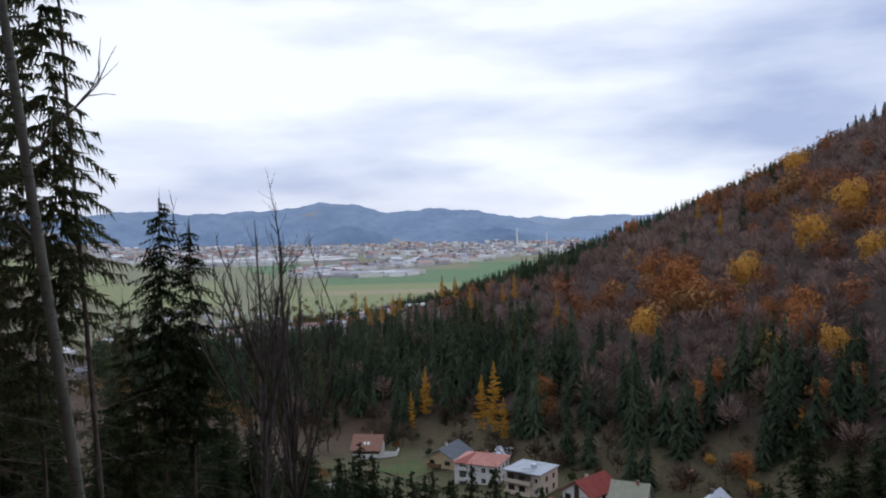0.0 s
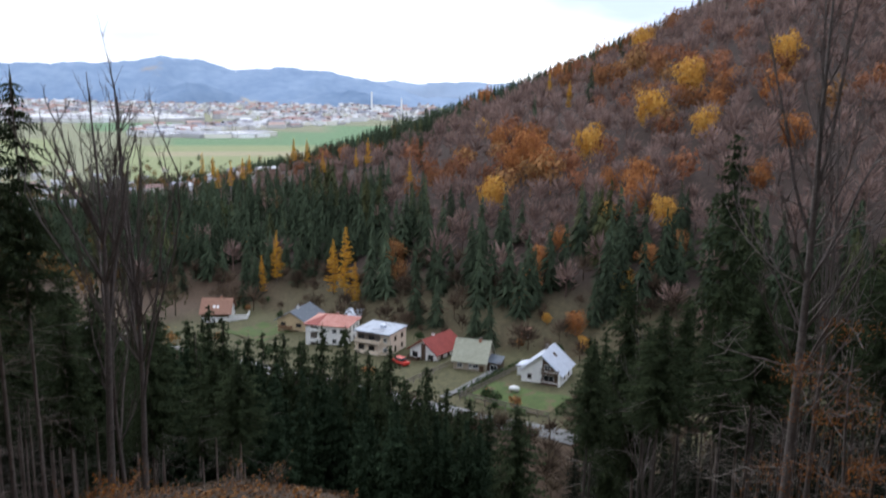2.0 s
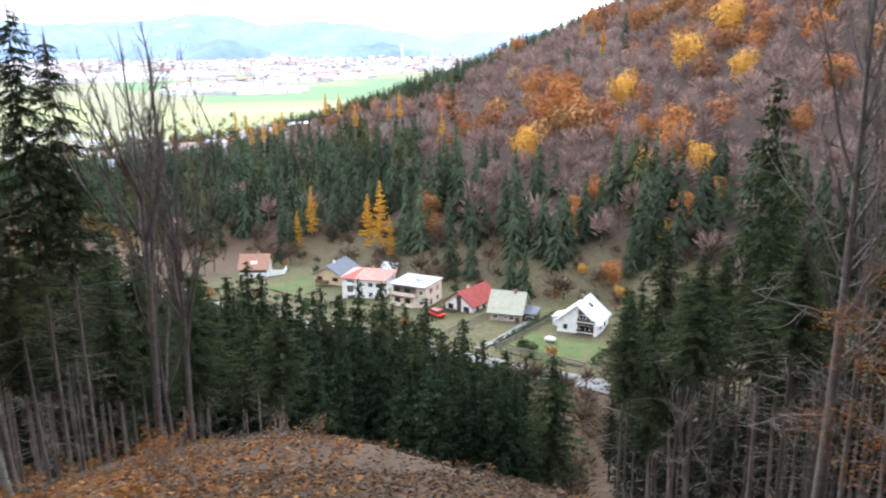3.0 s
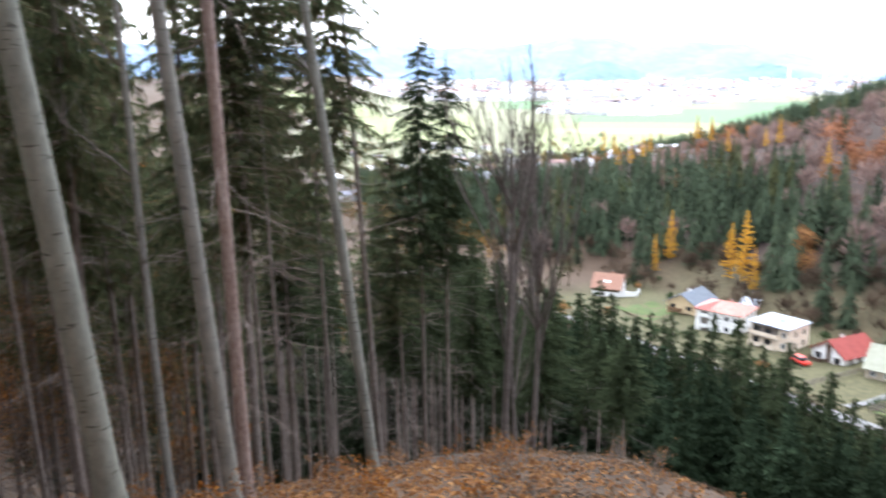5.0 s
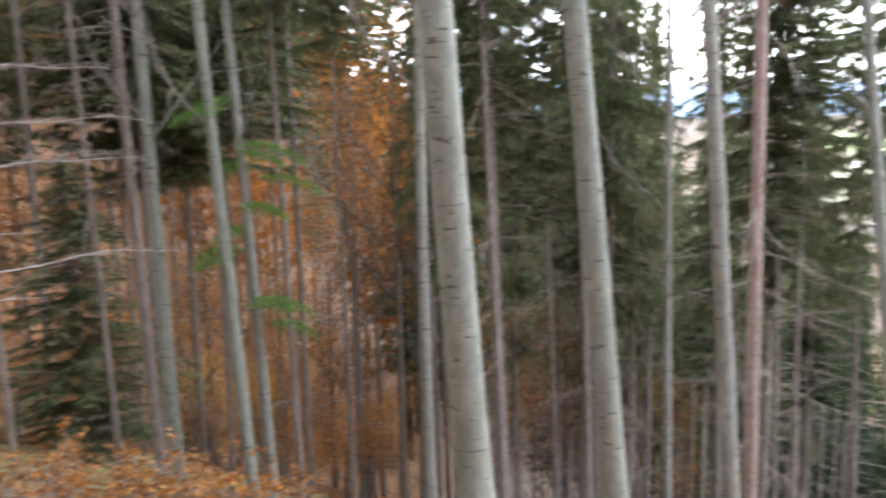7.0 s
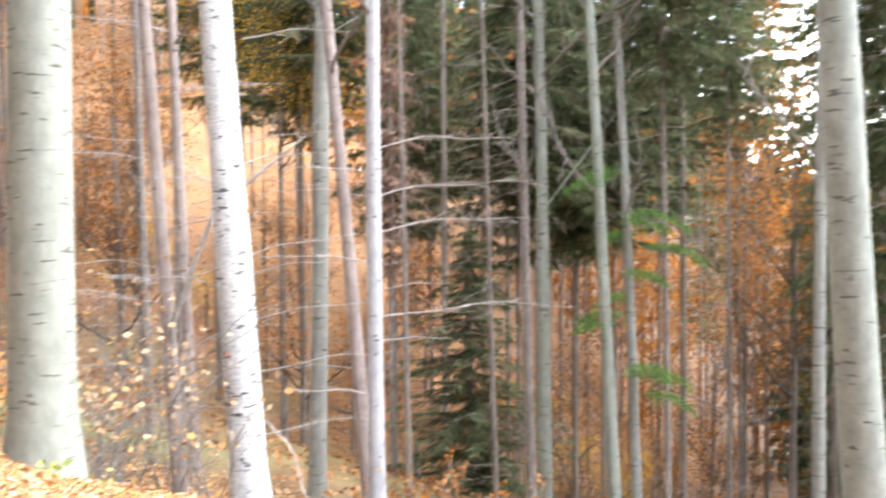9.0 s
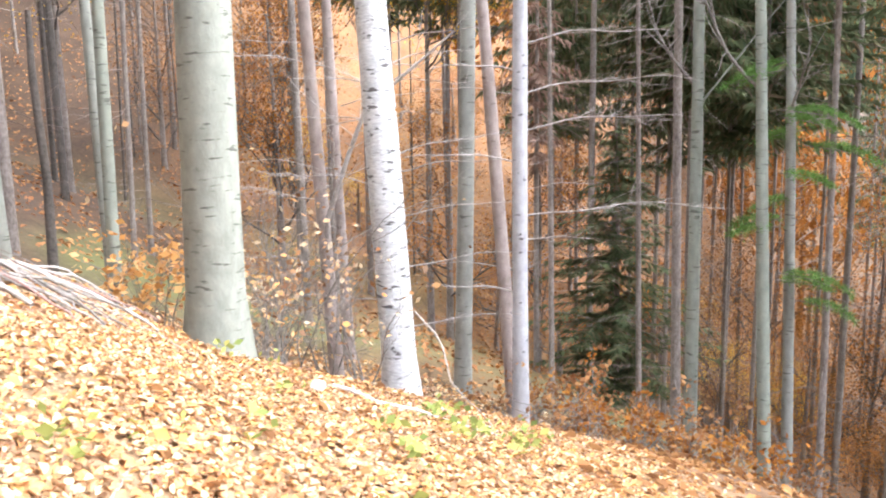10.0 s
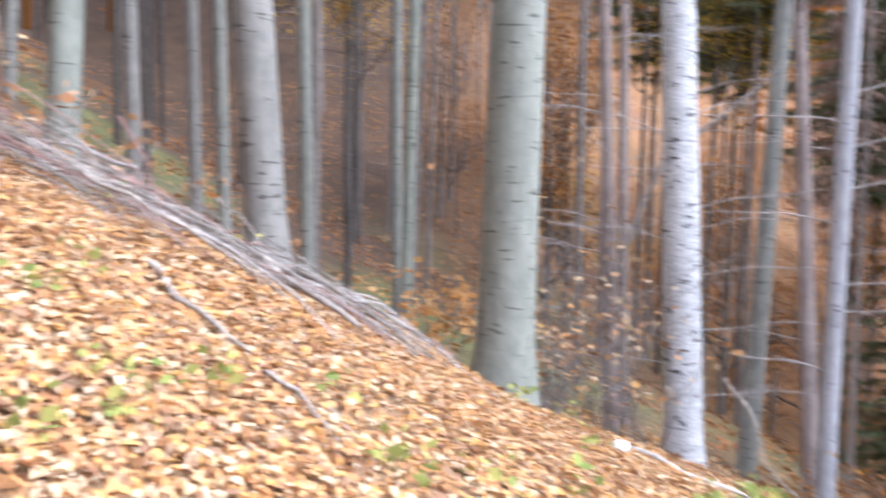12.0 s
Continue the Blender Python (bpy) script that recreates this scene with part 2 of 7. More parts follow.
def thing(name, place, label, category, group="", turn=None):
    ob = new(name)
    ob.empty_display_size = 0.2
    ob.matrix_basis = Matrix.Translation(place) if turn is None else Matrix.Translation(place) @ turn
    return tagged(ob, label, category, group)


def ground_z(x, y):
    return float(height(x, y))


# ---- the ground: one sheet from underfoot to the horizon ----
def build_ground():
    rings = np.concatenate([[0.0], np.concatenate([np.geomspace(0.5, 900, 150)[:-1], np.geomspace(900, 4990, 56)])])
    az = np.linspace(0, 2 * np.pi, 451)[:-1]
    R, A = np.meshgrid(rings[1:], az, indexing="ij")
    x, y = -R * np.sin(A), R * np.cos(A)
    z = height(x, y)
    v = np.concatenate([[[0, 0, ground_z(0, 0)]], np.stack([x, y, z], -1).reshape(-1, 3)])
    n, m = len(az), len(rings) - 1
    i, j = np.meshgrid(np.arange(m - 1), np.arange(n), indexing="ij")
    k = (j + 1) % n
    q = np.stack([1 + i * n + j, 1 + i * n + k, 1 + (i + 1) * n + k, 1 + (i + 1) * n + j], -1).reshape(-1, 4)
    j = np.arange(n)
    first = np.stack([np.zeros(n, int), 1 + (j + 1) % n, 1 + j, 1 + j], -1)
    tri = np.stack([np.zeros(n, int), 1 + j, 1 + (j + 1) % n], -1)
    # what covers the ground: fallen leaves in the wood, grass on the valley floor, meadow on the plain; some shade is
    # in these colours too
    X, Y = v[:, 0], v[:, 1]
    s = (X - WX) * AX + (Y - WY) * AY
    w = (X - WX) * AY - (Y - WY) * AX
    r = np.hypot(X, Y)
    u = -0.342 * X + 0.940 * Y
    vv = -0.940 * X - 0.342 * Y
    soil, litter = np.array([0.07, 0.047, 0.031]), np.array([0.17, 0.09, 0.045])
    grass, field = np.array([0.082, 0.079, 0.040]), np.array([0.20, 0.21, 0.13])
    c = np.tile(soil, (len(v), 1))
    k = np.clip(1 - r / 14, 0, 1)[:, None] * np.clip((vv + 2) / 4, 0, 1)[:, None]
    k = np.maximum(k, (np.clip((vv - 16) / 8, 0, 1) * np.clip((45 - u) / 20, 0, 1))[:, None])
    c = c * (1 - k) + litter * k
    bearing = np.degrees(np.arctan2(-X, Y))
    # the gully: mossy grass along its floor, rust litter up the far side, browner litter farther up the slope with
    # shade put into its colour
    gully = (np.clip((vv - 9) / 5, 0, 1) * np.clip((190 - r) / 50, 0, 1) * np.clip((30 - u) / 10, 0, 1))[:, None]
    away = np.clip((r - 19 - 3 * np.sin(X * 0.6 + Y * 0.35)) / 7, 0, 1)[:, None]
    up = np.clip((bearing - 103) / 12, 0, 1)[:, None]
    mottle = (0.5 + 0.5 * np.sin(X * 0.9 + 2.0 * np.sin(Y * 0.5)) * np.sin(Y * 0.8 + 1.1 * np.sin(X * 0.7)))[:, None]
    floor_c = np.array([0.155, 0.140, 0.058]) * mottle + np.array([0.19, 0.118, 0.052]) * (1 - mottle)
    far_shaded_c = np.array([0.205, 0.098, 0.046]) * (1 - 0.5 * mottle) + np.array([0.15, 0.098, 0.040]) * 0.5 * mottle
    # litter darkened towards the stand, in place of shade from the spruces
    far_shaded_c = far_shaded_c * (0.38 + 0.62 * np.clip((bearing - 74) / 12, 0, 1)[:, None])
    c = c * (1 - gully) + ((floor_c * (1 - away) + far_shaded_c * away) * (1 - up) + np.array([0.072, 0.043, 0.026]) * up) * gully
    # darker floor by bearing where the near spruces stand
    stand_floor = (np.clip((bearing - 2) / 5, 0, 1) * np.clip((58 - bearing) / 8, 0, 1) * np.clip((r - 9.5) / 5, 0, 1) * np.clip((150 - r) / 20, 0, 1))[:, None]
    c = c * (1 - stand_floor) + np.array([0.05, 0.036, 0.026]) * stand_floor
    # steep is a bearing mask: understory shade on the right put into the colour
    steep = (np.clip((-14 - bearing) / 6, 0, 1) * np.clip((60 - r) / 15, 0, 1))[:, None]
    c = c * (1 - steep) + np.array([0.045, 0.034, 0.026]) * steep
    moss = (np.clip(np.sin(X * 0.5 + 1.7 * np.sin(Y * 0.37)) * np.sin(Y * 0.43 + 0.5) * 2 - 0.1, 0, 1) * np.clip((vv - 9) / 5, 0, 1) * np.clip((30 - r) / 10, 0, 1))[:, None]
    c = c * (1 - 0.7 * moss) + np.array([0.105, 0.110, 0.036]) * 0.7 * moss
    bank = (np.clip((6.4 - r) / 0.8, 0, 1) * np.clip((bearing % 360 - 68) / 16, 0, 1) * np.clip((210 - bearing % 360) / 45, 0, 1))[:, None]
    c = c * (1 - bank) + np.array([0.26, 0.165, 0.092]) * bank
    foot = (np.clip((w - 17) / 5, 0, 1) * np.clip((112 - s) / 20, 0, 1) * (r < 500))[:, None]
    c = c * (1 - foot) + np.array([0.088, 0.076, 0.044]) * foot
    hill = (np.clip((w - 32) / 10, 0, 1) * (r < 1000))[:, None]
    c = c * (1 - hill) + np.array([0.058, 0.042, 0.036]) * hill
    lawn = np.clip((w + 22) / 8, 0, 1) * np.clip((21 - w) / 6, 0, 1) * np.clip((112 - s) / 12, 0, 1) * (r < 500)
    c = c * (1 - lawn[:, None]) + grass * lawn[:, None]
    far = np.clip((r - 600) / 150, 0, 1) * (height(X, Y) < -60)
    c = c * (1 - far[:, None]) + field * far[:, None]
    meadow, crop, stubble = np.array([0.22, 0.25, 0.12]), np.array([0.12, 0.21, 0.105]), np.array([0.30, 0.27, 0.17])
    for a0, a1, r0, r1, tone in ((-8, 12, 950, 1450, meadow), (-8, 9, 1450, 1640, crop), (-8, 2, 1600, 1850, crop), (-8, -2, 1800, 2200, crop), (-3, 10, 1240, 1310, stubble), (7, 14, 1880, 2260, crop), (15, 30, 1150, 1650, meadow)):
        inside = (np.clip((bearing - a0) / 0.6, 0, 1) * np.clip((a1 - bearing) / 0.6, 0, 1) * (r > r0) * (r < r1))[:, None]
        c = c * (1 - inside) + tone * inside
    me = bpy.data.meshes.new("ground")
    faces = [tuple(t) for t in tri.tolist()] + [tuple(t) for t in q.tolist()]
    me.from_pydata(v.tolist(), [], faces)
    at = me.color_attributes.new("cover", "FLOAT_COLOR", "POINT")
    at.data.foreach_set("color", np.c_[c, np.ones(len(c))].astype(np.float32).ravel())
    me.polygons.foreach_set("use_smooth", np.full(len(faces), True))
    g = mat("forest_floor", (0.55, 0.55, 0.55), (1.4, 1.35, 1.3), 0.9, 0.95, 0.8, fine=9.0)
    nt = g.node_tree
    p = nt.nodes["Principled BSDF"]
    link = p.inputs["Base Color"].links[0]
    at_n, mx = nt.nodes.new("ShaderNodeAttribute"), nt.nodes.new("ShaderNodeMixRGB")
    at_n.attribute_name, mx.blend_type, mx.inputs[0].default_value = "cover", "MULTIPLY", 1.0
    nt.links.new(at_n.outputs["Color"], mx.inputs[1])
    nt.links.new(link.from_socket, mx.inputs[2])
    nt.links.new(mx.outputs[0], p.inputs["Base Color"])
    me.materials.append(g)
    return tagged(new("ground", me), "wooded hillside ground with fallen leaves, lawns and meadows", "ground", kind="structure")


build_ground()


# ---- distant mountains across the plain ----
def range_of(name, knots, near, far, material, seed, label):
    """A ridge between two distances; knots give its skyline by bearing."""
    rng = np.random.default_rng(seed)
    az = np.arange(-60, 75, 0.2)
    line = np.interp(az, [k[0] for k in knots], [k[1] for k in knots])
    ph = rng.uniform(0, 6.3, 6)
    line = line + 0.045 * np.sin(az * 2.3 + ph[0]) + 0.03 * np.sin(az * 5.1 + ph[1]) + 0.018 * np.sin(az * 11 + ph[2])
    fr = np.linspace(0, 1, 26)
    A, Fr = np.meshgrid(np.radians(az), fr, indexing="ij")
    R = near + (far - near) * Fr + 60 * np.sin(A * 37 + ph[3]) * (1 - Fr)
    x, y = -R * np.sin(A), R * np.cos(A)
    low = height(x, y)
    peak = (1.6 + far * np.tan(np.radians(line)))[:, None]
    fold = 1 + 0.22 * np.sin(A * 60 + 5 * Fr + ph[4]) * (1 - Fr) + 0.13 * np.sin(A * 141 + ph[5] + 3 * Fr) * (1 - Fr)
    z = low - 4 + (peak - low + 4) * np.clip(Fr * fold, 0, 1) ** 0.8
    n, m = len(az), len(fr)
    i, j = np.meshgrid(np.arange(n - 1), np.arange(m - 1), indexing="ij")
    f = np.stack([i * m + j, i * m + j + 1, (i + 1) * m + j + 1, (i + 1) * m + j], -1).reshape(-1, 4)
    ob = new(name, mesh_of(name, np.stack([x, y, z], -1).reshape(-1, 3), f, material, smooth=True))
    return tagged(ob, label, "mountains", kind="structure")


# distance haze is mixed into these base colours; there is no air volume
HAZED_WOOD = mat("hazed_far_slopes", (0.165, 0.24, 0.36), (0.235, 0.315, 0.43), 0.004, 1.0, 0.0, spot=(0.30, 0.28, 0.26), spot_scale=0.0022, spot_at=0.66)
HAZED_PALE_BLUE = mat("hazed_farthest_slopes", (0.30, 0.38, 0.50), (0.34, 0.42, 0.54), 0.003, 1.0, 0.0)
HAZED_FOOT_WOOD = mat("hazed_foothill_woods", (0.14, 0.21, 0.32), (0.20, 0.275, 0.385), 0.006, 1.0, 0.0, spot=(0.36, 0.34, 0.30), spot_scale=0.004, spot_at=0.6)
FOOTHILLS = [(-60, -1.2), (-14, -1.2), (-9.5, -1.1), (-7.0, -0.5), (-4.0, 0.2), (-2.2, 0.05), (0, -0.45), (3, -0.6), (5.5, 0.3), (7.2, 0.55), (8.6, 0.25), (10.2, -0.5), (13, -0.9), (20, -0.7), (75, -0.6)]
range_of("backdrop_mountains", [(-60, 0.4), (-30, 0.3), (-14, -0.3), (-8.7, -0.15), (-6.3, 0.65), (-3.5, 1.25), (-1.9, 1.5), (1, 1.7), (3.8, 1.4), (6.6, 2.1), (9, 2.2), (11.4, 1.75), (13.3, 1.7), (17.5, 1.5), (20.7, 1.8), (24.2, 1.55), (35, 1.9), (60, 2.5), (75, 2.5)], 4150, 4750, HAZED_WOOD, 3, "blue hazy wooded mountains beyond the town")
range_of("backdrop_foothills", FOOTHILLS, 3950, 4120, HAZED_FOOT_WOOD, 9, "darker wooded foothills behind the town")
range_of("backdrop_far_range", [(-60, 1.0), (-20, 0.8), (-13, 0.9), (-11, 0.95), (-9, 0.75), (-7, 0.9), (-5, 0.9), (0, 0.8), (75, 0.8)], 4800, 4960, HAZED_PALE_BLUE, 5, "pale farthest mountain range in haze")


# ---- trees ----
def kites(base, tip, width, up):
    """Narrow four-cornered sprays from base to tip, two triangles each."""
    base, tip, up = (np.asarray(q, float) for q in (base, tip, up))
    d = tip - base
    side = np.cross(d, up)
    side /= np.linalg.norm(side, axis=1)[:, None] + 1e-9
    mid = base + d * 0.5
    w = np.asarray(width, float).reshape(-1, 1)
    v = np.stack([base, mid + side * w, tip, mid - side * w], 1).reshape(-1, 3)
    o = np.arange(len(base)) * 4
    f = np.concatenate([np.stack([o, o + 1, o + 2], 1), np.stack([o, o + 2, o + 3], 1)])
    return v, f


def shards(base, tip, width, up):
    """Thin pointed slivers from base to tip, one triangle each."""
    base, tip, up = (np.asarray(q, float) for q in (base, tip, up))
    side = np.cross(tip - base, up)
    side /= np.linalg.norm(side, axis=1)[:, None] + 1e-9
    w = np.asarray(width, float).reshape(-1, 1)
    v = np.stack([base + side * w, base - side * w, tip], 1).reshape(-1, 3)
    return v, np.arange(len(v)).reshape(-1, 3)


def conifer_crown(h, rad, seed, step=0.42, droop=0.35, thin=0.0, fine=1.0, taper=0.8, slim=1.0):
    """Whorls of drooping branches hung with fine needle sprays, from z = 0 to z = h."""
    rng = np.random.default_rng(seed)
    base, tip, wid = [], [], []
    z = 0.1
    while z < h - 0.15:
        k = 1 - z / h
        reach = rad * (k ** taper) * min(1.0, 0.55 + 0.45 * (z / h) * 5) + 0.14
        n = int(5 + 3 * k)
        turn = rng.uniform(0, 6.28)
        for b in range(n):
            if rng.random() < thin:
                continue
            a, L = turn + (b + rng.uniform(-0.35, 0.35)) * 2 * np.pi / n, reach * rng.uniform(0.6, 1.15)
            out = np.array([np.cos(a), np.sin(a), 0])
            side = np.array([-np.sin(a), np.cos(a), 0])
            z0 = z + rng.uniform(-0.2, 0.2)
            d = droop * rng.uniform(0.7, 1.3)
            t = np.arange(0.10, 1.02, 0.105 / fine / max(L, 0.25))
            m = len(t)
            p = out * (L * t)[:, None]
            p[:, 2] = z0 + 0.12 * L * t - d * L * t * t + 0.14 * L * t ** 4
            base.append(p[:-1]), tip.append(p[1:] + (p[1:] - p[:-1]) * 0.3), wid.append(np.full(m - 1, 0.012))
            ln = (0.40 - 0.22 * t) * min(1.0, L + 0.2)
            for sgn in (-1, 1):
                for low in (0.0, 1.0):
                    q = ln[:, None] * rng.uniform(0.6, 1.35, (m, 1)) * (rng.uniform(0.3, 0.7, (m, 1)) * out + sgn * rng.uniform(0.15 if low else 0.4, 0.95 - 0.3 * low, (m, 1)) * side)
                    q[:, 2] -= ln * rng.uniform(0.05 + 0.45 * low, 0.5 + 0.7 * low, m)
                    base.append(p), tip.append(p + q), wid.append(rng.uniform(0.016, 0.032, m) * slim / fine ** 0.5)
        z += step * rng.uniform(0.75, 1.2) * (0.55 + 0.6 * k)
    base.append([[0, 0, h - 0.7]]), tip.append([[0, 0, h + 0.25]]), wid.append([0.05])
    base, tip, wid = np.concatenate(base), np.concatenate(tip), np.concatenate(wid)
    return shards(base, tip, wid, np.tile((0.1, 0.2, 1.0), (len(base), 1)) + rng.normal(0, 0.5, (len(base), 3)))


def stem(h, r0, r1, seed, sides=9, bend=0.12, flare=0.35, lean=(0.0, 0.0)):
    """A stem that tapers, sways a little and flares at its foot."""
    rng = np.random.default_rng(seed)
    n = max(8, int(h / 0.8))
    t = np.linspace(0, 1, n)
    ph = rng.uniform(0, 6.3, 4)
    x = bend * (np.sin(t * 5 + ph[0]) - np.sin(ph[0])) * (0.3 + t) + lean[0] * t * h
    y = bend * (np.sin(t * 4.1 + ph[1]) - np.sin(ph[1])) * (0.3 + t) + lean[1] * t * h
    pts = np.stack([x, y, t * h - 0.25], -1)
    r = r1 + (r0 - r1) * (1 - t) ** 0.9
    r = r * (1 + flare * np.exp(-t * h / 0.28)) * (1 + rng.normal(0, 0.02, n))
    return pts, r, tube(pts, r, sides)


def twigs(rng, start, out, length, r, depth, sides=4, rise=0.25, wob=0.13):
    """A limb that forks into thinner ones; returns tubes and the ends."""
    n = 6 if depth > 0 else 4
    out = np.asarray(out, float) / np.linalg.norm(out)
    pts, p, d = [np.asarray(start, float)], np.asarray(start, float), out
    for _ in range(n):
        d = d + rng.normal(0, wob, 3) + np.array([0, 0, rise * 0.18])
        d /= np.linalg.norm(d)
        p = p + d * length / n
        pts.append(p)
    tubes, ends = [tube(pts, np.linspace(r, r * 0.35, n + 1), sides)], [(pts[-1], d)]
    if depth > 0:
        for k in range(2, n + 1):
            for _ in range(1 if depth > 1 else 2):
                q = d * 0.55 + rng.normal(0, 0.55 if wob > 0.1 else 0.3, 3) + np.array([0, 0, rise])
                a, b = twigs(rng, pts[k], q, length * rng.uniform(0.35, 0.6) * (1.0 if wob > 0.1 else 0.55), r * 0.45, depth - 1, 3, rise, wob)
                tubes += a
                ends += b
    return tubes, ends


def leaf_cloud(rng, centres, spread, count, size):
    """Leaves scattered about given places, each a small folded kite."""
    c = np.asarray(centres, float)[rng.integers(0, len(centres), count)]
    p = c + rng.normal(0, spread, (count, 3))
    d = rng.normal(0, 1, (count, 3)) * (1, 1, 0.6)
    d /= np.linalg.norm(d, axis=1)[:, None]
    s = size * rng.uniform(0.6, 1.3, (count, 1))
    return kites(p, p + d * s, (s * 0.33).ravel(), rng.normal(0, 1, (count, 3)))


seeds = iter(range(100, 9000))


def beech(x, y, lx, ly, dia, h, fork=0.0, birch=False, bark=""):
    """A tall smooth-barked tree: stem, high limbs, a few low twigs."""
    sd = next(seeds)
    rng = np.random.default_rng(sd)
    who = "tall pale birch-like trunk with dark marks on the leaf bank" if birch else "slim young tree with pinkish brown bark on the slope" if bark == "ruddy" else "slim pale lilac-grey trunk with dark knots and bare side limbs" if bark == "pale" else ("stout grey-green beech with smooth bark on the slope" if dia > 0.3 else "slim grey beech with smooth bark on the wooded slope")
    tree = thing("birch_tree" if birch else "beech_tree", (x, y, ground_z(x, y)), who, "tree", "trees on the slope")
    r0 = dia / 2
    pts, r, body = stem(h, r0 * 1.1, r0 * 0.35, sd, 12, 0.05 + 0.25 * dia * 0.3, 0.4 if dia > 0.25 else 0.15, (lx, ly))
    part("trunk", mesh_of("trunk", *body, BIRCH_BARK if birch else {"": BEECH_BARK, "ruddy": RUDDY_BARK, "pale": PALE_BARK}[bark], smooth=True), tree)
    limbs = []
    first = 0.42 if not fork else 0.3
    for t in np.linspace(first, 0.97, 9 if dia > 0.15 else 6):
        k = int(t * (len(pts) - 1))
        a = rng.uniform(0, 6.28)
        tb, _ = twigs(rng, pts[k], (math.cos(a), math.sin(a), 0.8), h * 0.105 * rng.uniform(0.6, 1.2), max(0.012, r[k] * 0.4), 1, 5, 0.35)
        limbs += tb
    tagged(part("branchwork", mesh_of("branchwork", *stack(limbs), TWIG, smooth=True), tree), kind="stuff")
    return tree


limb_seeds = iter(range(6000, 6400))


def limb_on(tree, z, az, length, r=0.016, depth=2, rise=0.02, material=None):
    """A low bare limb on a tree's stem, at a height and a bearing: a thin swaying shoot with forward-pointing twigs."""
    rng = np.random.default_rng(next(limb_seeds))
    d = np.array([-math.sin(radians(az)), math.cos(radians(az)), 0.0])
    side = np.array([-d[1], d[0], 0.0])
    n = 13
    t = np.linspace(0, 1, n)
    ph, sway = rng.uniform(0, 6.3), rng.uniform(0.02, 0.045) * length
    pts = d * (length * t)[:, None] + side * (sway * (np.sin(t * 5 + ph) - math.sin(ph)))[:, None]
    pts[:, 2] = z + length * (rise * t + 0.055 * np.sin(t * 2.6) - 0.03 * t * t) + 0.3 * sway * np.sin(t * 11 + ph)
    r *= 0.72
    tb = [tube(pts, np.linspace(r * 0.8, r * 0.16, n), 5)]
    for k in range(3, n - 1):
        for _ in range(depth):
            sgn = rng.choice([-1, 1])
            q = d + sgn * side * rng.uniform(0.25, 0.8) + np.array([0, 0, rng.uniform(-0.12, 0.22)])
            a, _ = twigs(rng, pts[k], q, length * rng.uniform(0.10, 0.26) * (1.15 - t[k]) + 0.06, r * 0.26, 1 if depth > 1 and k < 8 else 0, 3, 0.04, 0.09)
            tb += a
    return part("low_limb", mesh_of("low_limb", *stack(tb), material or PALE_TWIG, smooth=True), tree, "bare pale limb with fine twigs")


def bare_tree(x, y, lx, ly, dia, h, sort, low=(), forks=()):
    """A leafless tree with a broom of rising branches; forks are (height, bearing, spread, length)."""
    sd = next(seeds)
    rng = np.random.default_rng(sd)
    tree = thing("bare_tree", (x, y, ground_z(x, y)), "leafless young tree with upswept fine branches", "tree", "bare trees at the edge")
    pts, r, body = stem(h, dia / 2 * 1.1, 0.008, sd, 8, 0.12, 0.15, (lx, ly))
    part("trunk", mesh_of("trunk", *body, GREY_WOOD, smooth=True), tree)
    limbs = []
    for z, az, spread, length in forks:
        k = int((z + 0.25) / h * (len(pts) - 1))
        tb, _ = twigs(rng, pts[k], (-spread * math.sin(radians(az)), spread * math.cos(radians(az)), 1.0), length, max(0.03, r[k] * 0.62), 2, 5, 0.3, 0.06)
        limbs += tb
    for lead in range(10 if sort < 3 else 0 if forks else 2):
        t = rng.uniform(0.36, 0.72)
        k = int(t * (len(pts) - 1))
        a = rng.uniform(0, 6.28)
        spread = rng.uniform(0.12, 0.5)
        tb, _ = twigs(rng, pts[k], (spread * math.cos(a), spread * math.sin(a), 1.0), h * (1.0 - t) * rng.uniform(0.65, 0.95), max(0.036, r[k] * 0.45), 2, 4, 0.45, 0.075)
        limbs += tb
    for t in np.linspace(0.42, 0.97, int(h * (2.2 if sort < 3 else 2.4))):
        k = int(t * (len(pts) - 1))
        a = rng.uniform(0, 6.28)
        L = (0.20 * h * (1.1 - t) + 0.35) * rng.uniform(0.7, 1.2)
        tb, _ = twigs(rng, pts[k], (math.cos(a), math.sin(a), 0.9 + 1.4 * t), L * 1.2, max(0.008, r[k] * 0.4), 1 if t < 0.6 else 2, 3, 0.5, 0.10)
        limbs += tb
    tagged(part("branchwork", mesh_of("branchwork", *stack(limbs), GREY_WOOD), tree, "fine bare upswept branches"), kind="stuff")
    for z, az, length in low:
        tb, _ = twigs(rng, (lx * z, ly * z, z), (-math.sin(radians(az)), math.cos(radians(az)), 0.35), length, 0.022, 1, 5, 0.15, 0.2)
        part("low_limb", mesh_of("low_limb", *stack(tb), TWIG, smooth=True), tree, "crooked bare grey limb")
    return tree


CROWNS = [mesh_of("needle_crown", *conifer_crown(9.0, 1.5, 11 + k, step=0.37, droop=0.5, thin=0.06 + 0.05 * k, fine=1.15, slim=1.3), NEEDLE) for k in range(4)]
PLAIN_CROWNS = [mesh_of("needle_crown", *conifer_crown(9.0, 1.65, 31 + k, step=0.46, thin=0.05 + 0.06 * k, fine=0.75, taper=0.75, slim=1.5), NEEDLE) for k in range(4)]

DENSE_CROWNS = [mesh_of("needle_crown", *conifer_crown(9.0, 1.6, 51 + k, step=0.34, fine=0.55, taper=0.72, slim=1.9, droop=0.45), SHADED_NEEDLE) for k in range(4)]
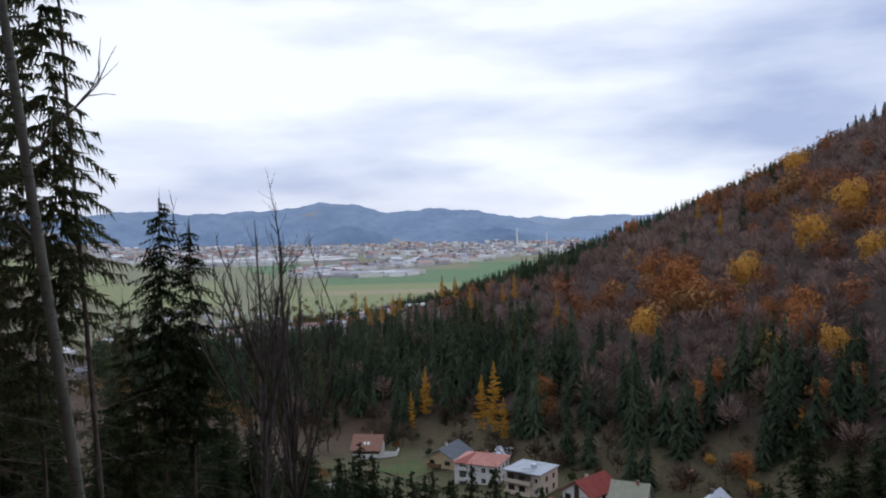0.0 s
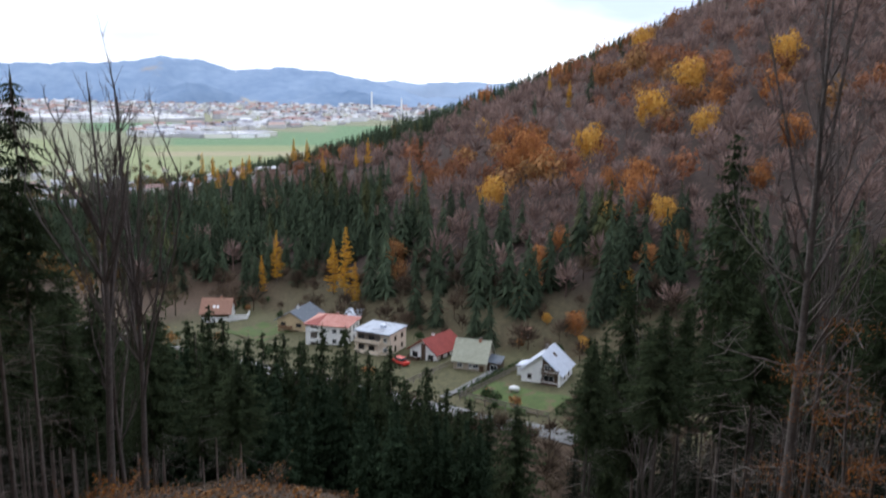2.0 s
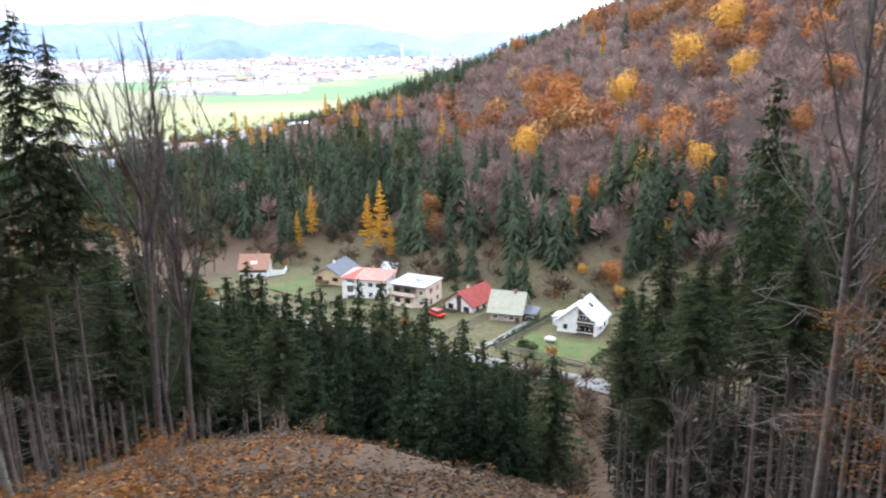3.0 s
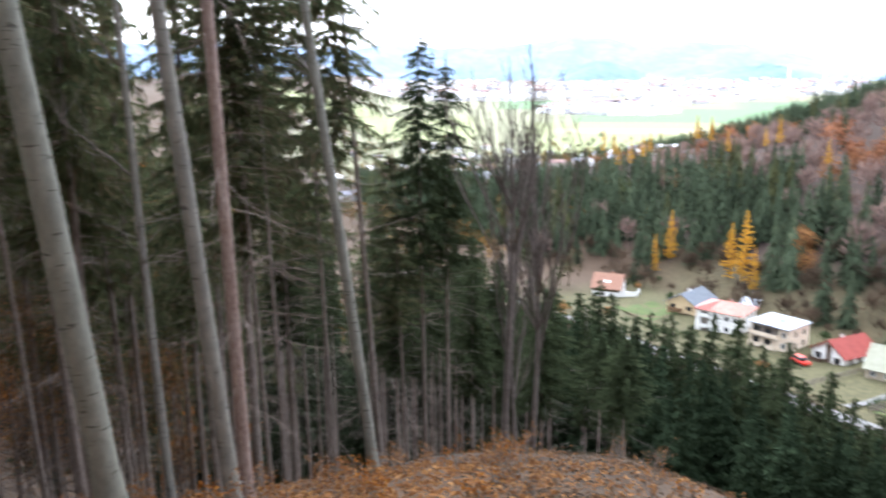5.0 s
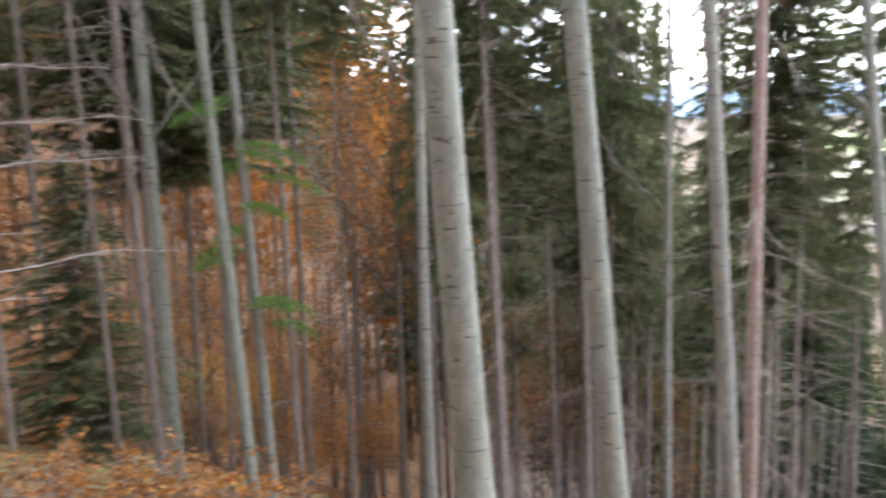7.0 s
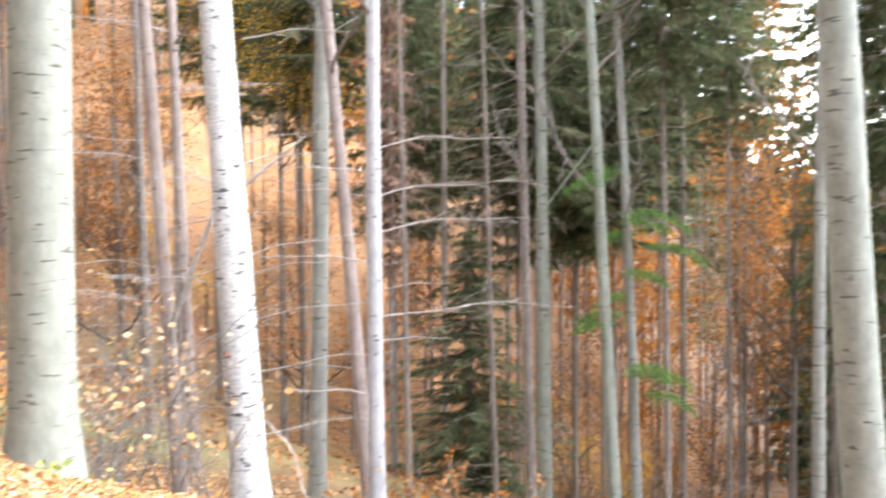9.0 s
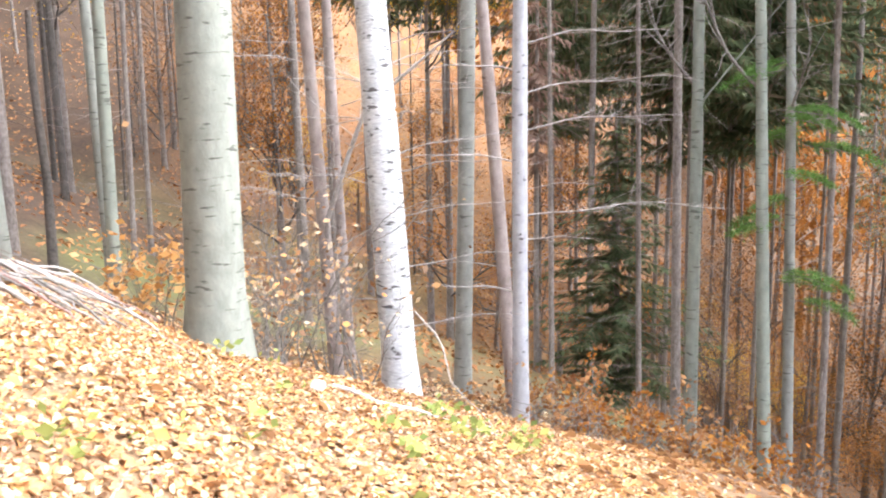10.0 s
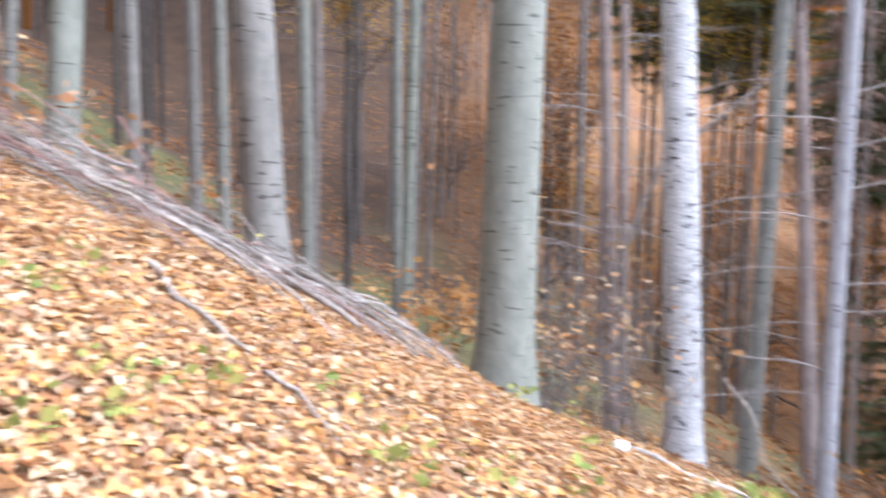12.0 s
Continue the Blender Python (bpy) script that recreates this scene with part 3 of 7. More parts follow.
LOW_CROWNS = [mesh_of("needle_crown", *conifer_crown(9.0, 1.6, 55 + k, step=0.36, fine=0.6, taper=0.72, slim=1.9, thin=0.05 * k), SHADED_NEEDLE) for k in range(4)]


def unit_stem(seed):
    _, _, body = stem(20.0, 0.5, 0.12, seed, 8, 0.16, 0.2)
    v, f = body
    return v * (1, 1, 1 / 20.0), f


STEMS = [mesh_of("stem", *unit_stem(60 + k), SPRUCE_BARK, smooth=True) for k in range(4)]
RED_STEMS = [mesh_of("stem", *unit_stem(64 + k), RED_BARK, smooth=True) for k in range(2)]


DARK_STEMS = [mesh_of("stem", *unit_stem(67 + k), DARK_BARK, smooth=True) for k in range(2)]


def dead_twigs(seed, n, material):
    rng = np.random.default_rng(seed)
    tubes = []
    for _ in range(n):
        a, z, L = rng.uniform(0, 6.28), rng.uniform(1.2, 9.5), rng.uniform(0.3, 1.5)
        tb, _ = twigs(rng, (0, 0, z), (math.cos(a), math.sin(a), rng.uniform(-0.45, 0.15)), L, 0.0075, 1 if L > 0.8 else 0, 3, -0.1, 0.09)
        tubes += tb
    return mesh_of("dead_growth", *stack(tubes), material)


DEAD = [dead_twigs(80 + k, 60, DEAD_TWIG) for k in range(4)]
FEW_DEAD = [dead_twigs(90 + k, 24, TWIG) for k in range(4)]


def conifer(x, y, lx, ly, dia, h, start, crown_width=1.0, group="conifers of the slope", red=False, dark=False, dense=False, young=False, clean=False):
    """A spruce: bare stem with dead twigs below, needle crown above. dense and young pick the shaded needle copy."""
    k = next(seeds)
    rng = np.random.default_rng(k)
    tree = thing("spruce_tree", (x, y, ground_z(x, y)), "tall dark-green spruce with bare lower stem and dead twigs", "tree", group)
    tilt = Matrix(((1, 0, lx, 0), (0, 1, ly, 0), (0, 0, 1, 0), (0, 0, 0, 1)))
    part("trunk", (RED_STEMS[k % 2] if red else DARK_STEMS[k % 2] if dark else STEMS[k % 4]), tree, m=tilt @ Matrix.Diagonal((dia * 0.85, dia * 0.85, h, 1)))
    turn = Matrix.Rotation(rng.uniform(0, 6.28), 4, "Z")
    cw = crown_width * rng.uniform(0.85, 1.1)
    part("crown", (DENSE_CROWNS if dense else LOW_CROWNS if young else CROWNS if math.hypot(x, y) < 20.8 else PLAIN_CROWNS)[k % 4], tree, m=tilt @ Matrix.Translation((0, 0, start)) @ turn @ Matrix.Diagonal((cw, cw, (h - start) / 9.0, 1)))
    if start > 2.5 and not clean:
        dead = part("dead_growth", (DEAD if math.hypot(x, y) < 20 else FEW_DEAD)[k % 4], tree, m=tilt @ turn @ Matrix.Diagonal((1, 1, max(0.4, min(1.0, start / 8.0)), 1)))
        tagged(dead, kind="stuff")
    return tree


def autumn_mesh(seed, leaves):
    rng = np.random.default_rng(seed)
    tubes, ends = [], []
    for t in np.linspace(0.25, 0.98, 16):
        a = rng.uniform(0, 6.28)
        tb, en = twigs(rng, (0, 0, t * 9.0), (math.cos(a), math.sin(a), 0.35 + t), (1.15 - 0.6 * t) * 3.2, 0.05 * (1.2 - t), 1, 4, 0.2)
        tubes += tb
        ends += [e[0] for e in en]
    return stack(tubes), leaf_cloud(rng, ends, 0.42, leaves, 0.095)


AUTUMN_SETS = [autumn_mesh(40 + k, 5000) for k in range(3)]
AUTUMN_LIMBS = [mesh_of("limbs", *a, DARK_BARK) for a, _ in AUTUMN_SETS]
AUTUMN_CROWNS = {q: [mesh_of("crown", *b, m) for _, b in AUTUMN_SETS] for q, m in (("orange", AUTUMN), ("yellow", YELLOW), ("withered", BROWN_LEAF))}


def autumn_tree(x, y, size, colour="orange", group="autumn trees of the gully", height_m=9.0, lift=0.0):
    """A broad-leaved tree in autumn leaf."""
    k = next(seeds)
    rng = np.random.default_rng(k)
    words = {"orange": "beech tree in full orange autumn leaf", "yellow": "broad tree in yellow autumn leaf", "withered": "beech with withered brown leaves still on"}[colour]
    tree = thing("beech_tree", (x, y, ground_z(x, y)), words + " on the slope", "tree", group)
    turn = Matrix.Rotation(rng.uniform(0, 6.28), 4, "Z")
    sz = height_m / 9.0
    m = turn @ Matrix.Translation((0, 0, lift)) @ Matrix.Diagonal((size / 3.4, size / 3.4, sz, 1))
    part("trunk", STEMS[k % 4], tree, m=Matrix.Diagonal((0.05 * size + 0.1, 0.05 * size + 0.1, height_m * 0.97 + lift, 1)))
    tagged(part("branchwork", AUTUMN_LIMBS[k % 3], tree, m=m), kind="stuff")
    part("crown", AUTUMN_CROWNS[colour][k % 3], tree, m=m)
    return tree


# ---- the stand about the camera ----
# smooth-barked trees of the slope, from the valley side round to the leaf bank
BIG = beech(-6.05, 4.44, -0.037, -0.050, 0.34, 20)
beech(-5.76, 6.19, -0.062, -0.058, 0.28, 19)
beech(-5.65, 8.20, -0.052, -0.037, 0.20, 18)
beech(-5.40, 12.31, -0.084, -0.040, 0.19, 18)
beech(-8.78, 10.86, -0.023, -0.019, 0.15, 15, fork=1.0)
SPRIGGED = beech(-10.38, 3.77, -0.018, -0.049, 0.17, 16)
SPRIGGED_TOO = beech(-10.74, 4.20, -0.014, -0.035, 0.15, 16)
beech(-8.82, 5.70, 0.004, 0.005, 0.15, 15)
LIMBED = beech(-8.93, 0.34, 0.000, 0.005, 0.18, 15, bark="pale")
beech(-6.59, -2.42, -0.004, 0.012, 0.47, 21)
BIRCH = beech(-8.71, -1.02, 0.004, -0.038, 0.37, 20, birch=True)
ARCHED = beech(-9.30, -1.88, 0.008, -0.042, 0.16, 16, bark="ruddy")
TWIGGY = beech(-10.81, -1.97, 0.006, -0.033, 0.14, 16, bark="ruddy")
RUDDY = beech(-9.93, 0.33, -0.001, -0.066, 0.17, 16, bark="ruddy")
beech(-10.94, -0.40, -0.000, 0.032, 0.23, 18)
beech(-8.10, -4.02, -0.011, 0.024, 0.13, 15)
beech(-9.91, -4.89, 0.009, -0.019, 0.14, 15)
beech(-6.39, -4.62, 0.028, -0.042, 0.35, 20)
beech(-8.73, -5.60, 0.008, -0.013, 0.17, 16)
beech(-5.60, -6.34, -0.045, 0.042, 0.28, 19)
beech(-8.28, -7.88, 0.008, -0.009, 0.19, 16)
beech(-8.76, -7.31, 0.004, -0.005, 0.16, 16)
beech(-8.58, -6.73, 0.005, -0.007, 0.16, 16)
FORKED = beech(-11.50, 3.02, -0.003, -0.010, 0.19, 16)
beech(-7.92, -9.63, -0.040, 0.034, 0.15, 15)
# bare-crowned trees on the edge of the stand
for az, r, el, dia, sort in ((13.5, 17.9, 1.9, 0.18, 1), (11.3, 18.8, 1.2, 0.14, 2)):
    x, y = -r * math.sin(radians(az)), r * math.cos(radians(az))
    bare_tree(x, y, 0.002, 0.001, dia, 1.6 + r * math.tan(radians(el)) - ground_z(x, y), sort)
bare_tree(9.36, 12.86, -0.002, 0.001, 0.22, 13.4, 3, ((3.2, 60, 1.6), (4.4, -70, 1.8), (5.3, 75, 1.7), (6.2, -60, 2.2), (6.9, 50, 1.6), (7.6, -80, 2.0), (8.3, 80, 1.5), (5.8, -100, 1.5)), ((8.3, 54, 0.42, 3.6), (9.1, -126, 0.30, 3.2), (9.6, 40, 0.12, 3.0), (7.4, -110, 0.5, 3.0)))
bare_tree(10.94, 14.18, -0.024, 0.018, 0.13, 12.1, 4, ((4.0, 70, 1.4), (5.2, -60, 1.6), (6.6, 60, 1.5)))
bare_tree(-4.52, 20.48, 0.003, 0.001, 0.13, 7.5, 5)
bare_tree(12.22, 22.82, -0.125, 0.067, 0.15, 11.2, 6)
# conifers with a bare lower stem
conifer(-6.07, 9.13, -0.016, -0.011, 0.24, 19, 9, 0.8, red=True)
conifer(-6.26, 14.66, -0.086, -0.040, 0.15, 17, 7, 0.75)
conifer(-9.36, 7.51, -0.038, -0.048, 0.15, 16, 8)
conifer(-11.69, 10.90, -0.042, -0.046, 0.14, 16, 7)
conifer(-9.83, 9.94, -0.042, -0.042, 0.16, 17, 8)
conifer(-7.85, 12.73, -0.037, -0.023, 0.11, 14, 6)
conifer(-7.60, 12.88, -0.015, -0.009, 0.10, 13.5, 8)
conifer(-8.05, 16.04, -0.047, -0.024, 0.13, 15, 6)
conifer(-7.15, 18.61, -0.052, -0.021, 0.13, 9.5, 4.3)
TWIN_CROWNS = [mesh_of("needle_crown", *conifer_crown(5.6, 1.2, 71 + k, step=0.22, droop=0.5, thin=0.38, fine=1.15, taper=0.7, slim=1.15), SHADED_NEEDLE) for k in range(2)]
for k, (az, r, el, dia) in enumerate(((19.6, 19.9, 3.1, 0.15), (17.75, 20.6, 1.2, 0.14))):
    x, y = -r * math.sin(radians(az)), r * math.cos(radians(az))
    h = 1.6 + r * math.tan(radians(el)) - ground_z(x, y)
    tree = thing("spruce_tree", (x, y, ground_z(x, y)), "slim dark spruce with ragged crown and bare stem", "tree", "twin spruces at the edge")
    part("trunk", STEMS[k], tree, m=Matrix.Diagonal((dia * 0.85, dia * 0.85, h, 1)))
    part("crown", TWIN_CROWNS[k], tree, m=Matrix.Translation((0, 0, h - 5.7)))
    tagged(part("dead_growth", DEAD[k], tree, m=Matrix.Diagonal((0.9, 0.9, 0.75, 1))), kind="stuff")
conifer(-11.05, 4.77, -0.008, -0.018, 0.14, 16, 8)
conifer(-15.98, 8.33, -0.005, -0.009, 0.15, 19, 11)
conifer(-10.85, 8.82, -0.035, -0.044, 0.14, 16, 8)
conifer(-12.46, 14.31, -0.046, -0.041, 0.12, 16, 6)
conifer(-10.24, -6.39, -0.006, 0.010, 0.19, 18, 10)
conifer(-13.63, -3.18, 0.004, -0.017, 0.18, 19, 11)
conifer(-13.49, 3.30, -0.009, -0.035, 0.22, 19, 11)
conifer(-13.88, 1.16, -0.001, -0.015, 0.12, 17, 10)
conifer(-14.62, 2.88, -0.007, -0.034, 0.13, 18, 11)
conifer(-14.59, -6.68, -0.021, 0.051, 0.14, 17, 10)
conifer(-16.55, -7.18, -0.017, 0.042, 0.15, 17, 10)
conifer(14.60, 23.85, -0.022, 0.013, 0.24, 18.1, 8.0, 1.35, young=True)
conifer(13.05, 26.89, -0.071, 0.034, 0.19, 14.3, 6.4, 1.3, young=True)
conifer(17.25, 26.84, -0.025, 0.016, 0.20, 17.5, 7.9, young=True)
conifer(13.86, 30.92, -0.040, 0.018, 0.22, 12.6, 5.7, young=True)


# ---- the wood behind: spruces of the slope and the gully, autumn trees across it ----
def scatter(count, seed, ok, apart, r_low, r_high, az_low, az_high):
    """Places in a sector about the camera, kept apart from one another."""
    rng = np.random.default_rng(seed)
    found = []
    for _ in range(count * 30):
        r = math.sqrt(rng.uniform(r_low ** 2, r_high ** 2))
        a = math.radians(rng.uniform(az_low, az_high))
        x, y = -r * math.sin(a), r * math.cos(a)
        if ok(x, y) and all((x - p) ** 2 + (y - q) ** 2 > apart ** 2 for p, q in found):
            found.append((x, y))
            if len(found) >= count:
                break
    return found


rng = np.random.default_rng(21)
for x, y in scatter(48, 5, lambda x, y: True, 2.4, 16, 42, 29.5, 45):
    conifer(x, y, rng.normal(0, 0.012), rng.normal(0, 0.012), rng.uniform(0.14, 0.26), rng.uniform(14, 17.5), rng.uniform(5, 8.5), rng.uniform(0.8, 1.15), "spruces of the dense stand")
for x, y in scatter(4, 17, lambda x, y: True, 2.4, 20, 42, 33.5, 41):
    conifer(x, y, rng.normal(0, 0.012), rng.normal(0, 0.012), rng.uniform(0.14, 0.22), rng.uniform(16, 19), rng.uniform(6, 9), rng.uniform(0.9, 1.2), "spruces of the dense stand")
for x, y in scatter(36, 15, lambda x, y: True, 2.3, 15.5, 46, 40, 56.5):
    conifer(x, y, rng.normal(0, 0.012), rng.normal(0, 0.012), rng.uniform(0.15, 0.28), rng.uniform(20, 26), rng.uniform(6, 10), rng.uniform(0.9, 1.2), "spruces of the dense stand")
# spruces of the gully: boughs start at a given height above the eye's level; the last set, crowns above the view, is
# added to shade the gully
for count, seed, r0, r1, a0, a1, low, high, young in ((11, 25, 20, 40, 73, 86, -1.8, 1.2, False), (6, 26, 20, 40, 59.5, 68, 2.0, 5.0, False), (8, 29, 20, 40, 67, 75, -1.6, 1.4, False), (6, 27, 19, 36, 90, 98, 2.5, 4.5, False), (6, 28, 18, 40, 60, 128, 9.0, 12.0, False)):
    for x, y in scatter(count, seed, lambda x, y: True, 2.2, r0, r1, a0, a1):
        z = ground_z(x, y)
        b = rng.uniform(low, high) + 0.05 * math.hypot(x, y)
        conifer(x, y, rng.normal(0, 0.012), rng.normal(0, 0.012), rng.uniform(0.14, 0.24), b + rng.uniform(11, 15) - z, b - z, rng.uniform(1.5, 2.0), "spruces of the gully", young=young, clean=True)
for k, (x, y) in enumerate(scatter(22, 16, lambda x, y: True, 1.6, 12.5, 34, 94, 142)):
    if k % 5 in (1, 3):
        next(seeds)
        continue
    conifer(x, y, rng.normal(0, 0.02), rng.normal(0, 0.02), rng.uniform(0.07, 0.16), rng.uniform(14, 18), rng.uniform(10, 13), rng.uniform(0.5, 0.8), "thin dark stems across the gully", dark=True, clean=True)
for az, r, z, size, colour, up in ((58.5, 24, 13, 3.2, "orange", 4.2), (60, 33, 15, 3.6, "orange", 3.6), (56.5, 37, 15, 3.6, "orange", 4.2), (61.5, 28, 12, 2.4, "withered", 3.8), (57, 30, 14, 3.0, "orange", 4), (73, 26, 7, 2.6, "withered", -1), (66, 34, 8, 3.4, "orange", -1), (92.6, 20, 5, 2.4, "orange", 0), (104.6, 23, 9, 2.8, "orange", -1.5), (103.5, 30, 9, 2.6, "orange", 0), (94, 20, 6, 2.0, "yellow", 5), (98.3, 24, 6, 2.2, "yellow", 6), (118, 24, 7, 2.8, "yellow", 2.5), (79, 30, 9, 3.0, "orange", -1.5), (86, 27, 8, 2.8, "orange", -1), (112, 30, 8, 2.8, "withered", -1.5), (125, 27, 7, 2.6, "yellow", 2.5)):
    autumn_tree(-r * math.sin(math.radians(az)), r * math.cos(math.radians(az)), size, colour, height_m=z, lift=up)
# added up the slope with high crowns, to shade the ground there
for x, y in scatter(22, 36, lambda x, y: True, 3.0, 16, 42, 112, 160):
    conifer(x, y, rng.normal(0, 0.015), rng.normal(0, 0.015), rng.uniform(0.14, 0.24), rng.uniform(16, 21), rng.uniform(6.5, 9.5), rng.uniform(1.1, 1.5), "spruces up the slope", dark=True, clean=True)
for x, y in scatter(15, 6, lambda x, y: True, 3.0, 20, 46, 88, 150):
    conifer(x, y, rng.normal(0, 0.015), rng.normal(0, 0.015), rng.uniform(0.14, 0.26), rng.uniform(17, 22), rng.uniform(8.5, 12), rng.uniform(1.0, 1.4), "spruces across the gully", clean=True)
# farther set, added to block sky light from the upper slope
for x, y in scatter(12, 46, lambda x, y: True, 4.0, 40, 62, 100, 142):
    conifer(x, y, rng.normal(0, 0.01), rng.normal(0, 0.01), rng.uniform(0.2, 0.3), rng.uniform(18, 24), rng.uniform(6, 10), rng.uniform(1.5, 2.0), "spruces up the slope", dark=True, clean=True)
for x, y in scatter(7, 47, lambda x, y: True, 4.0, 44, 64, 63, 75):
    conifer(x, y, 0, 0, rng.uniform(0.2, 0.3), rng.uniform(16, 20), rng.uniform(3, 6), rng.uniform(1.5, 2.0), "spruces of the gully", clean=True)
for k, (x, y) in enumerate(scatter(11, 7, lambda x, y: True, 3.4, 24, 50, 54, 114)):
    autumn_tree(x, y, rng.uniform(2.2, 4.2), ("orange", "orange", "withered")[k % 3], height_m=rng.uniform(6, 11))
for k, (x, y) in enumerate(scatter(30, 38, lambda x, y: True, 2.0, 20, 46, 57, 112)):
    autumn_tree(x, y, rng.uniform(1.4, 2.8), ("orange", "orange", "yellow", "orange", "withered")[k % 5], "undergrowth of the gully", rng.uniform(1.6, 3.6))
for k, (x, y) in enumerate(scatter(14, 39, lambda x, y: True, 2.2, 22, 46, 57, 76)):
    autumn_tree(x, y, rng.uniform(1.6, 2.8), ("orange", "withered")[k % 2], "undergrowth of the gully", rng.uniform(2.0, 4.5))
for a, r, z in ((39, 27, 6), (43, 30, 7), (46, 24, 6.5), (48.5, 29, 8), (51, 25, 7), (53, 31, 9), (44.5, 36, 9)):
    autumn_tree(-r * math.sin(math.radians(a)), r * math.cos(math.radians(a)), 2.2, "withered", "withered beeches under the spruces", z)
# a withered spruce with pinkish dry needles beyond the bank
dry = leaf_mat("dry_needles", [(0.17, 0.105, 0.08), (0.26, 0.17, 0.13), (0.34, 0.23, 0.18)], through=0.3)
az, r = radians(86.3), 16.0
x, y = -r * math.sin(az), r * math.cos(az)
tree = thing("spruce_tree", (x, y, ground_z(x, y)), "withered spruce with dry pinkish-brown needles", "tree", "spruces of the gully")
part("trunk", STEMS[2], tree, m=Matrix.Diagonal((0.13, 0.13, 11.5, 1)))
part("crown", mesh_of("needle_crown", *conifer_crown(7.5, 0.8, 95, step=0.3, droop=0.5, thin=0.2, fine=0.9, taper=0.5), dry), tree, m=Matrix.Translation((0, 0, 4.2)))
# spruces below the camera, their tops under the view of the valley
def low_spruces(count, seed, apart, r_low, r_high, az_low, az_high, el_low, el_high, group, bare=0.3, bare_most=0.5, wide=1.0):
    for x, y in scatter(count, seed, lambda x, y: True, apart, r_low, r_high, az_low, az_high):
        r = math.hypot(x, y)
        a = math.degrees(math.atan2(-x, y))
        el = np.interp(a, [az_low, az_high], [el_low, el_high]) - abs(rng.normal(0, 2.5))
        h = 1.6 + r * math.tan(math.radians(el)) - ground_z(x, y)
        if h > 6:
            # the right-hand group takes dark bark to stand in for shade
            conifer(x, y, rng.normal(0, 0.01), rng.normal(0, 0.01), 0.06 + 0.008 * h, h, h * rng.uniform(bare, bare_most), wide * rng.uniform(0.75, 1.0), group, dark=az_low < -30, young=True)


low_spruces(46, 8, 1.8, 17, 42, -46, -21.5, -6, -16, "spruces below the camera", 0.58, 0.75, 0.75)
low_spruces(50, 18, 1.8, 20, 46, 4, 30, -17, -5, "spruces below the camera", 0.45, 0.68, 0.85)
# low-branched spruces across the gully
for a, r, h, low, wide in ((80.5, 16.5, 5.8, 0.2, 1.3), (77, 21, 19, 7.0, 1.2), (79.5, 25, 20, 6.5, 1.3), (75, 19, 17, 8.0, 1.1), (73, 24, 20, 9.0, 1.2)):
    conifer(-r * math.sin(math.radians(a)), r * math.cos(math.radians(a)), 0, 0, 0.17, h, low, wide, "low-branched spruces in the gully")


# ---- the younger spruces lower on the slope, above the houses ----
for x, y, h in ((-8.0, 49.2, 16.5), (-7.1, 51.4, 18.5), (-6.2, 55.5, 21.3), (-5.3, 55.6, 20.7), (-3.7, 57.7, 20.6), (-1.8, 59.8, 21.2), (-0.0, 59.9, 21.3), (1.7, 57.8, 22.3), (3.3, 55.8, 22.0), (5.1, 57.6, 20.5), (6.8, 57.5, 21.1)):
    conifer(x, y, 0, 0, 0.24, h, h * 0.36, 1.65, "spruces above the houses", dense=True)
for x, y, h in ((8.4, 59.3, 18.7), (9.9, 59.0, 20.1), (11.5, 58.8, 17.8), (13.3, 58.4, 16.6), (14.8, 58.0, 15.9), (4.8, 65.7, 21.5), (5.5, 53.6, 17.4), (8.5, 54.2, 16.8), (11.6, 54.7, 15.3), (13.6, 45.9, 14.0)):
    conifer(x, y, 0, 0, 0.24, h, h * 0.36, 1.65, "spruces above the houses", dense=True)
# a second row between them
for az in np.arange(8.2, -12.5, -1.35):
    a, r = radians(az + rng.uniform(-0.4, 0.4)), rng.uniform(62, 68)
    x, y = -r * math.sin(a), r * math.cos(a)
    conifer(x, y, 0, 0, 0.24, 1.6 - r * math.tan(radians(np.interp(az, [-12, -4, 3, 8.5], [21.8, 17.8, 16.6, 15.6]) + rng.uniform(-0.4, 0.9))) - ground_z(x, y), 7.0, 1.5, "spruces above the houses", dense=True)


# ---- the wooded hill across the valley ----
def far_spruce(rng):
    """A dense spruce, one unit high: tiers of drooping boughs all the way up, each a fan of sprays."""
    n = 250
    z = 1 - np.sqrt(rng.uniform(0.002, 0.95, n))
    z = np.round(z * 17 + rng.uniform(-0.35, 0.35, n)) / 17 * 0.75 + z * 0.25
    a = rng.uniform(0, 6.28, n)
    r = (0.185 * np.clip(1 - z, 0, 1) ** 0.85 + 0.010) * rng.uniform(0.55, 1.2, n)
    o = np.stack([np.cos(a), np.sin(a), np.zeros(n)], -1)
    side = np.stack([-np.sin(a), np.cos(a), np.zeros(n)], -1)
    up = np.array([0, 0, 1.0])
    base = o * (r * rng.uniform(0.0, 0.45, n))[:, None] + up * (z + 0.045)[:, None]
    tip = (o + side * rng.normal(0, 0.25, (n, 1))) * r[:, None] + up * (z - 0.03 - 0.12 * r)[:, None]
    wid = 0.011 + 0.019 * np.clip(1 - z, 0, 1)
    return shards(np.concatenate([base, [[0, 0, 0.86]]]), np.concatenate([tip, [[0, 0, 1.03]]]), np.append(wid, 0.009), np.tile((0.0, 0.0, 1.0), (n + 1, 1)) + rng.normal(0, 0.3, (n + 1, 3)))


